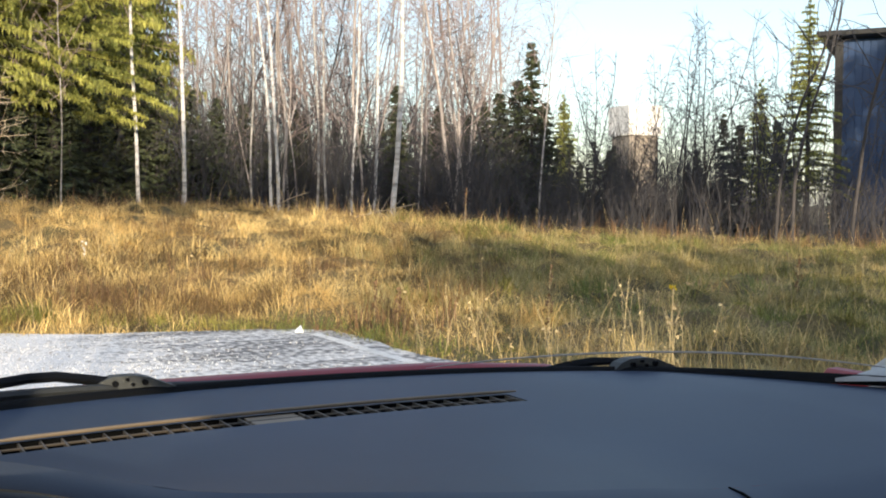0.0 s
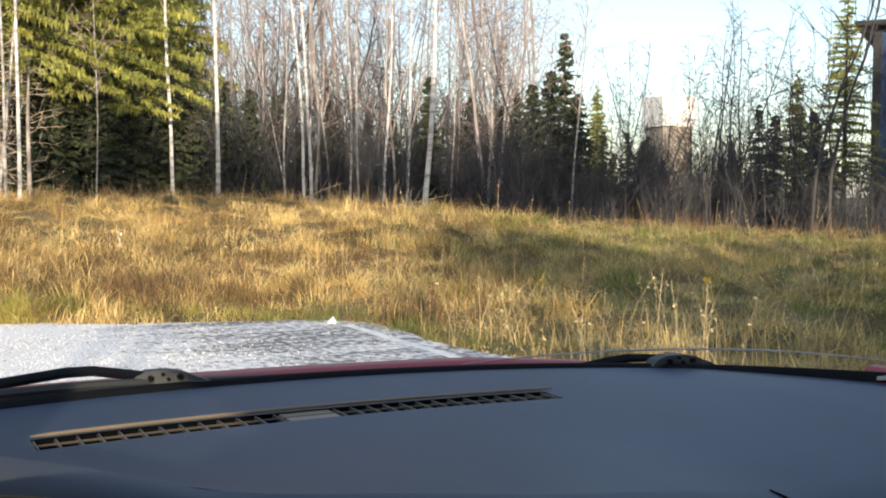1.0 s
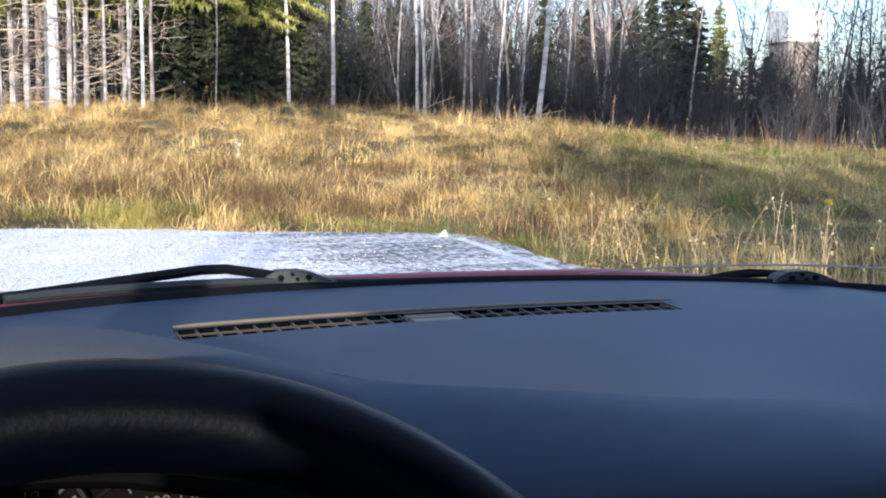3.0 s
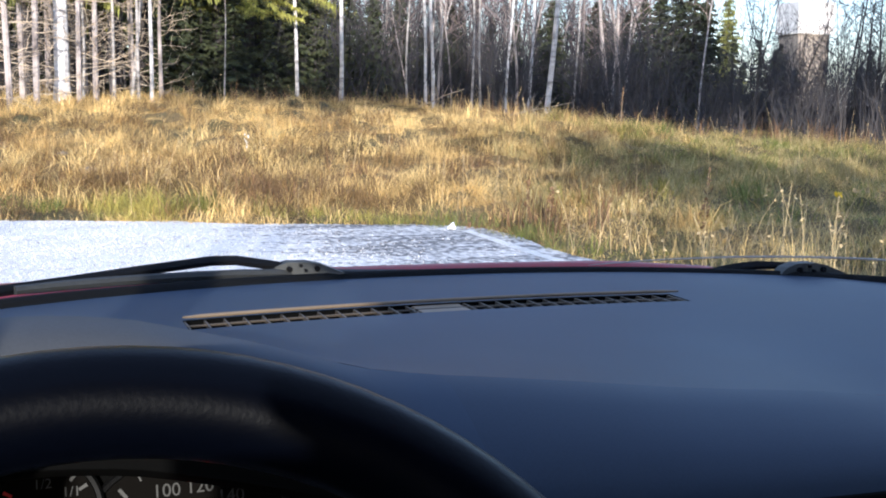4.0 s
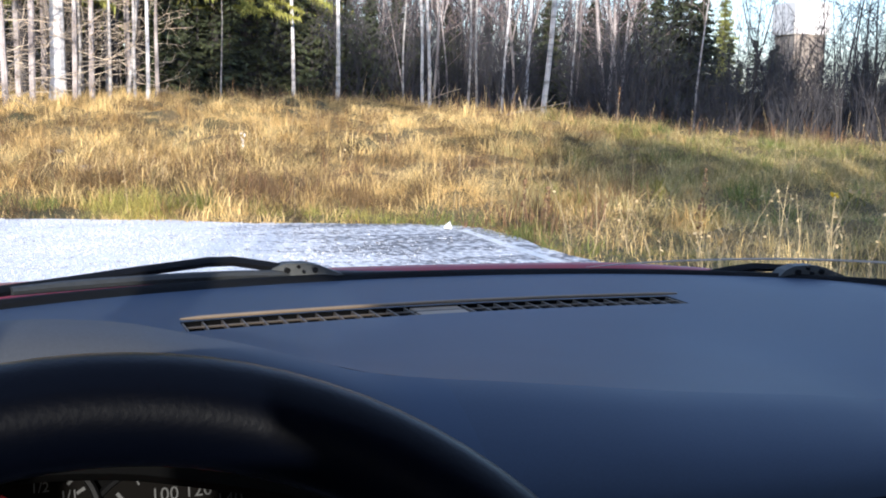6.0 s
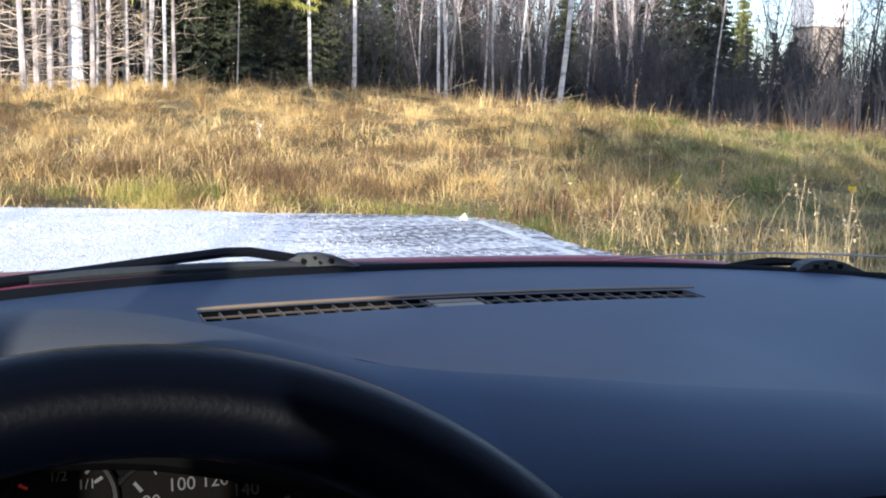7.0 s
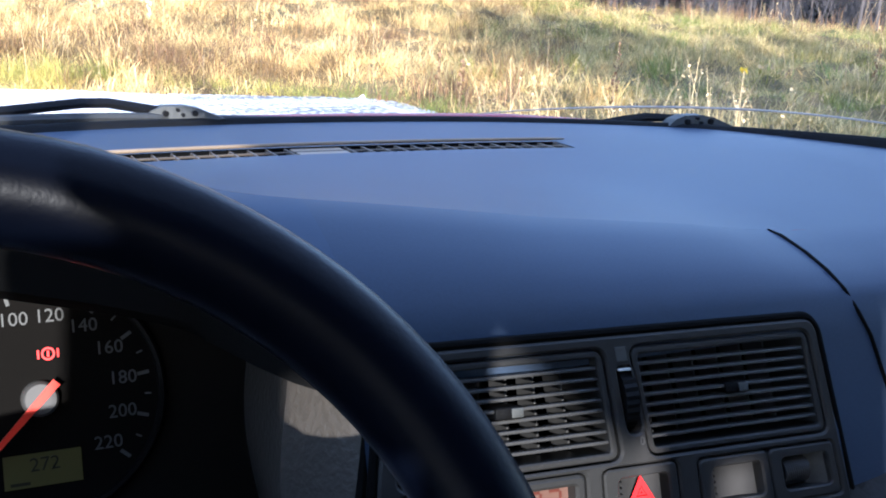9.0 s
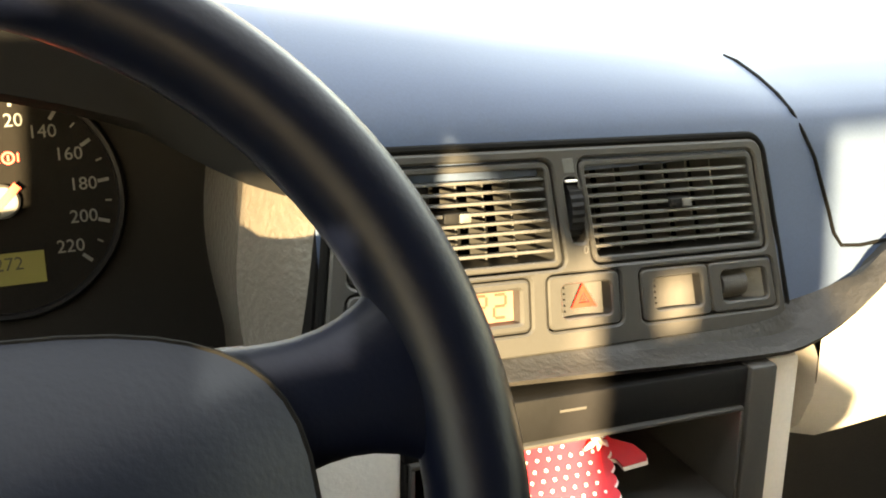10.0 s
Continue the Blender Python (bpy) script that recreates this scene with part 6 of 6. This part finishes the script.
for i in range(34):
    put(dark[i % 3], rng.uniform(13, 36), 30 + 12 * rng.random(), size=rng.uniform(0.28, 0.44))
for i in range(16):
    put(dark[i % 3], rng.uniform(-6, 13), 24.5 + 9 * rng.random(), size=rng.uniform(0.3, 0.6))
for i in range(26):
    put(thin[i % 5], rng.uniform(-4, 8), 23 + 9 * rng.random(), size=rng.uniform(0.7, 1.0))
for i in range(16):
    put(bush[i % 3], rng.uniform(-4, 4), 22 + 5 * rng.random(), size=rng.uniform(0.6, 1.1))
# far wood closing the view
far = [spruce(h, w, whorls=18, dens=0.6, leaf=1.7, label="distant dark green spruce tree") for h, w in ((7.5, 1.8), (6.5, 1.7))]
for i in range(80):
    az = rng.uniform(-8, 56)
    put(far[i % 2], az, 42 + 26 * rng.random(), size=rng.uniform(0.55, 0.8) if az < 14 else rng.uniform(0.35, 0.5))
hazy = [birch(h, d, 15, 5, b, bark="dull_bark", wob=0.05, label="bare birch deep in the wood", tw=1.5) for h, d, b in ((11, 0.10, 0.15), (9.5, 0.08, 0.1))]
for i in range(74):
    put(hazy[i % 2], rng.uniform(13.5, 31.5), 36 + 26 * rng.random(), size=rng.uniform(0.85, 1.2))
for i in range(30):
    put(far[i % 2], rng.uniform(-8, 14), 36 + 14 * rng.random(), size=rng.uniform(0.6, 0.9))
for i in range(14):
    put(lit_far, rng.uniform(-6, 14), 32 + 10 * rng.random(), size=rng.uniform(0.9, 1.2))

# dead lower boughs and pale stems beside the thick birch


def dead_tree(h, boughs, label="dead conifer with bleached bare boughs"):
    t = thing("dead_tree", label, "tree", "trees of the wood")
    bm = bmesh.new()
    tube(bm, [(0, 0, -0.15), (0.05, 0.02, h * 0.5), (0, 0, h)], [0.06, 0.05, 0.02], 7, cap=False)
    part("trunk", bm, M["dull_bark"], t)
    bm = bmesh.new()
    for i in range(boughs):
        z = h * (0.06 + 0.9 * i / boughs)
        a = rng.uniform(0, math.tau)
        L = rng.uniform(0.5, 1.5)
        lp, lr = bent((0, 0, z), (math.cos(a), math.sin(a), rng.uniform(-0.25, 0.35)), L, 6, 0.011, 0.003, 0.12, 0.03)
        tube(bm, lp, lr, 4, cap=False)
        for _ in range(5):
            j = int(rng.integers(2, 6))
            tp, tr_ = bent(lp[j], Vector((math.cos(a), math.sin(a), 0)) + Vector(rng.normal(0, 0.7, 3)), L * rng.uniform(0.15, 0.45), 3, 0.006, 0.002, 0.2)
            tube(bm, tp, tr_, 3, cap=False)
    part("boughs", bm, M["dead_wood"], t, "bleached bare boughs", smooth=False)
    return t


dead = [dead_tree(4.5, 34), dead_tree(3.6, 26)]
for az, dist, k, s in ((0.6, 20.5, 0, 1.0), (-0.6, 19.5, 1, 1.0), (2.6, 21.5, 0, 0.9), (3.4, 22.0, 1, 1.0), (1.9, 22.5, 0, 1.1), (6.6, 23.2, 1, 0.8), (-1.8, 21, 0, 1.0), (4.2, 23, 0, 1.0), (5.2, 23.5, 1, 1.1), (0.0, 22.5, 0, 1.1), (1.2, 23.5, 1, 1.2), (2.9, 23.5, 0, 1.1), (-2.8, 22, 1, 1.0)):
    put(dead[k], az, dist, size=s)
# fallen boughs at the foot of the wood
for az, dist, w in ((24.6, 23.0, 40), (25.6, 23.4, -25), (26.6, 23.2, 70), (20.5, 23.2, -50)):
    x, y = ahead(az, dist)
    t = thing("fallen_bough", "bleached fallen bough lying in the grass", "branch", "fallen boughs")
    bm = bmesh.new()
    lp, lr = bent((-0.9, 0, 0.02), (1, 0, 0.12), 1.9, 7, 0.025, 0.006, 0.10)
    tube(bm, lp, lr, 5)
    for j in (2, 3, 4, 5):
        tp, t_r = bent(lp[j], (0.6, rng.normal(0, 0.8), 0.7), 0.5, 4, 0.009, 0.003, 0.2)
        tube(bm, tp, t_r, 4)
    part("bough", bm, M["dead_wood"], t)
    t.matrix_basis = pose(x, y, ground_z(x, y), 0, 0, w)
# trees behind the car: low spruces shade the near bank, tall pines the foot of the wood
# out of view, added only for the shadows they throw
for x, y, s in ((-3.4, -15.5, 0.90), (-2.2, -14.8, 1.02), (-0.9, -15.8, 1.0), (0.4, -15, 1.06), (1.8, -15.6, 1.02), (3.2, -15, 0.98), (4.8, -15.5, 1.0), (6.4, -15, 1.0),
                (-2.6, -17.2, 1.14), (-1.5, -17, 1.18), (-0.2, -17.4, 1.2), (1.1, -17, 1.22), (2.5, -17.3, 1.2), (4.0, -17, 1.22), (5.6, -17.2, 1.2), (7.4, -17, 1.2), (8.4, -15.4, 1.1),
                (-1.9, -16.2, 1.08), (-0.7, -16.4, 1.10), (0.5, -16.2, 1.10), (1.8, -16.4, 1.12), (3.2, -16.2, 1.10), (4.7, -16.4, 1.10), (6.3, -16.2, 1.10), (8.0, -16.4, 1.10), (9.6, -16.2, 1.08)):
    s *= 0.87
    c = copy_thing(dark[0], pose(x, y, -0.05, 0, 0, 40 * x) @ Matrix.Scale(s, 4))
    c.scale = (s, s, s)
tall = spruce(13.0, 8.0, "pine", "needles", 0.79, 14, 0.6, "unseen tall pine added for shade, high dense crown and bare trunk", 2.6, 0.0035)
k = 0
for i in range(8):
    for row in range(2):
        x, y, s = -9.6 + 2.5 * i + 1.25 * row, -16.5 - 2.6 * row, (1.0, 0.97, 1.03)[(i + row) % 3] + 0.045 * row
        m = pose(x, y, -0.05, 0, 0, 70 * i + 33 * row) @ Matrix.Scale(s, 4)
        if k == 0:
            tall.matrix_basis = m
        else:
            c = copy_thing(tall, m)
            c.scale = (s, s, s)
        k += 1
for x, y, s in ((-3.2, -16.8, 0.66), (-2.0, -16.4, 0.64)):
    c = copy_thing(tall, pose(x, y, -0.05, 0, 0, 50 * x) @ Matrix.Scale(s, 4))
    c.scale = (s, s, s)
# big spruces out of view, added to shade the house
for x, y, s in ((13.4, -17, 2.4), (15.2, -17, 2.4), (14.0, -14, 2.2), (16.2, -15, 2.3), (18.4, -14, 2.2), (20.6, -15, 2.2)):
    c = copy_thing(dark[2], pose(x, y, -0.05, 0, 0, 40 * x) @ Matrix.Scale(s, 4))
    c.scale = (s, s, s)


# ---- buildings ----
tower = thing("water_tower", "white square tower block far behind the wood", "tower", at=(133, 163, 0.7))
bm = bmesh.new()
tw_m = Matrix.Translation((133.0, 163, 10)) @ pose(0, 0, 0, 0, 0, -6)
rbox(bm, (0, 0, 7.05), (7.4, 7.4, 5.7), 0.1, tw_m, 1)
part("head", bm, M["tower"], tower, "white clad upper block")
bm = bmesh.new()
rbox(bm, (0, 0, -2.7), (6.4, 6.4, 13.8), 0.1, tw_m, 1)
part("shaft", bm, M["shaft"], tower, "tan shaft below the block")
house = thing("house", "dark boarded house with bluish windows under a flat eave", "house", at=(26.5, 21.5, 0.4))
hm = Matrix.Translation((24.4, 21.3, 0.3)) @ pose(0, 0, 0, 0, 0, -55)
bm = bmesh.new()
rbox(bm, (4.0, 3.5, 2.7), (8.0, 7.0, 5.6), 0.03, hm, 1)
part("wall", bm, M["house"], house)
bm = bmesh.new()
rbox(bm, (4.0, 3.5, 5.62), (9.2, 8.0, 0.16), 0.03, hm, 1)
part("roof", bm, M["roof"], house)
for k in range(40):
    bm = bmesh.new()
    rbox(bm, (0.1 + 0.2 * k, -0.012, 2.72), (0.165, 0.024, 5.5), 0.004, hm, 1)
    part("board", bm, M["house"], house)
bm = bmesh.new()
rbox(bm, (-0.02, -0.04, 2.7), (0.22, 0.14, 5.6), 0.01, hm, 1)
part("corner_post", bm, M["roof"], house, "dark corner post")
for u in (2.6, 4.6, 6.6):
    for z in (1.6, 4.1):
        bm = bmesh.new()
        rbox(bm, (u, -0.05, z), (1.3, 0.1, 1.5), 0.01, hm, 1)
        wdw = part("window", bm, M["grey"], house, "pale window frame")
        bm = bmesh.new()
        rbox(bm, (u, -0.105, z), (1.16, 0.02, 1.36), 0.004, hm, 1)
        part("pane", bm, M["window"], wdw, "bluish reflecting pane")

# ---- small things outside ----
paper = thing("crumpled_paper", "crumpled white paper lying at the asphalt edge", "litter", at=(3.16, 8.85, 0.0))
bm = bmesh.new()
for q in range(34):
    a, r, h = 2.4 * q, 0.062 * math.sqrt((q + 1) / 34), 0.055 * (1 - (q / 34)**1.5)
    bm.verts.new(paper.location + Vector((r * math.cos(a) + rng.normal(0, 0.006), 0.7 * r * math.sin(a) + rng.normal(0, 0.006), max(0.006, h + rng.normal(0, 0.012)))))
bm.verts.new(paper.location + Vector((0.016, 0, 0.10)))
bm.verts.new(paper.location + Vector((0.026, 0.01, 0.095)))
for q in range(5):
    bm.verts.new(paper.location + Vector((0.05 * math.cos(1.26 * q), 0.035 * math.sin(1.26 * q), 0.003)))
bmesh.ops.convex_hull(bm, input=bm.verts[:])
bmesh.ops.subdivide_edges(bm, edges=bm.edges[:], cuts=1)
for v in bm.verts:
    v.co += 0.010 * noise.noise_vector(v.co * 30)
    v.co.z = max(0.002, v.co.z)
for v in bm.verts:
    v.co = paper.location + 0.72 * (v.co - paper.location)
part("sheet", bm, M["paper"], paper, smooth=False)
fl = thing("yellow_flower", "tall dry weed with a yellow flower head", "flower", at=(4.66, 5.72, 0.0))
bm = bmesh.new()
bz = ground_z(4.66, 5.72)
tube(bm, [(4.66, 5.72, bz - 0.03), (4.65, 5.72, 0.35), (4.64, 5.71, 0.56)], [0.005, 0.004, 0.003], 6)
tube(bm, [(4.66, 5.72, 0.30), (4.74, 5.70, 0.48), (4.80, 5.68, 0.585)], [0.004, 0.003, 0.002], 6)
part("stem", bm, M["stalk"], fl)
bm = bmesh.new()
for q in range(9):
    a = q * 0.7
    c = Vector((4.64, 5.71, 0.565))
    w = Vector((0.022 * math.cos(a), 0.022 * math.sin(a), 0.012 * math.sin(3 * a)))
    u = Vector((-0.008 * math.sin(a), 0.008 * math.cos(a), 0.012))
    bm.faces.new([bm.verts.new(c + v) for v in (u * 0.3, w + u, w * 1.3, w - u)])
part("petals", bm, M["petal"], fl, smooth=False)
bm = bmesh.new()
for q in range(16):
    c = Vector((4.80, 5.68, 0.59)) + Vector(rng.normal(0, 0.02, 3) * (1.6, 1.6, 0.4))
    u, w = Vector(rng.normal(0, 0.008, 3)), Vector(rng.normal(0, 0.008, 3))
    bm.faces.new([bm.verts.new(c + v) for v in (u, w, -u, -w)])
part("seed_head", bm, M["stalk"], fl, smooth=False)

# pale stones on the bank and a white dead plant
for x, y, r in ((0.35, 13.2, 0.11), (0.62, 13.5, 0.07), (0.10, 14.4, 0.06), (0.75, 12.9, 0.06), (0.2, 12.7, 0.05), (2.9, 11.2, 0.05), (0.5, 12.8, 0.06)):
    st = thing("stone", "pale weathered stone half sunk in the grass", "stone", "stones on the bank", at=(x, y, ground_z(x, y)))
    bm = bmesh.new()
    bmesh.ops.create_icosphere(bm, subdivisions=2, radius=r)
    for v in bm.verts:
        k = 1 + 0.35 * noise.noise(v.co * (0.6 / r) + Vector((x, y, 0)))
        v.co = Vector((v.co.x * 1.3 * k, v.co.y * k, v.co.z * 0.5 * k + 0.03)) + st.location
    part("rock", bm, M["stone"], st, smooth=False)
plant = thing("white_plant", "dead weed with white fluffy seed head", "weed", at=(2.455, 14.74, ground_z(2.455, 14.74)))
bm = bmesh.new()
p = plant.location
tube(bm, [p + Vector((0, 0, -0.03)), p + Vector((0.01, 0, 0.14)), p + Vector((0.03, 0, 0.26))], [0.006, 0.005, 0.003], 5)
part("stem", bm, M["stalk"], plant)
bm = bmesh.new()
for q in range(22):
    c = p + Vector((0.02, 0, 0.20)) + Vector(rng.normal(0, 1, 3) * (0.016, 0.016, 0.05))
    u, w = Vector(rng.normal(0, 0.008, 3)), Vector(rng.normal(0, 0.008, 3))
    bm.faces.new([bm.verts.new(c + v) for v in (u, w, -u, -w)])
part("seed_head", bm, M["paper"], plant, smooth=False)
# tall brown seed spikes of last summer's weeds
for az, dist, h in ((34.8, 8.0, 0.66), (26.8, 9.2, 0.42), (25.6, 9.6, 0.40), (30.4, 20.0, 0.8), (47.5, 11.5, 0.5)):
    x, y = ahead(az, dist)
    sp = thing("weed_spike", "withered brown weed with a tall seed spike", "weed", "seed spikes on the bank", at=(x, y, ground_z(x, y)))
    p, tip = sp.location, Vector((0.05 * h, 0, 0))
    bm = bmesh.new()
    tube(bm, [p + Vector((0, 0, -0.03)), p + 0.5 * tip + Vector((0, 0, 0.5 * h)), p + tip + Vector((0, 0, h))], [0.004, 0.003, 0.0015], 5)
    part("stem", bm, M["stalk"], sp)
    bm = bmesh.new()
    for q in range(90):
        k = rng.uniform(0.25, 1.0)
        c = p + tip * k + Vector((0, 0, h * k)) + Vector(rng.normal(0, 0.020 * (1.25 - k), 3))
        u, w = Vector(rng.normal(0, 0.008, 3)), Vector(rng.normal(0, 0.008, 3))
        bm.faces.new([bm.verts.new(c + v) for v in (u, w, -u, -w)])
    part("seeds", bm, M["rust"], sp, "withered brown seeds", smooth=False)
# clusters of tall pale stalks on the bank
for az, dist in ((39.0, 19.5), (46.8, 10.5), (26.0, 20.0), (17.6, 17), (39.6, 6.7), (40.6, 6.5), (38.4, 7.0), (12.5, 15.0), (6.0, 11.5), (31.3, 8.4), (29.6, 8.2), (44.5, 14), (36.5, 7.2)):
    x, y = ahead(az, dist)
    n = 7
    stalks("dry_stalks", x + rng.normal(0, 0.2, n), y + rng.normal(0, 0.2, n), 0.25, 0.65, "cluster of tall pale dry stalks on the bank")
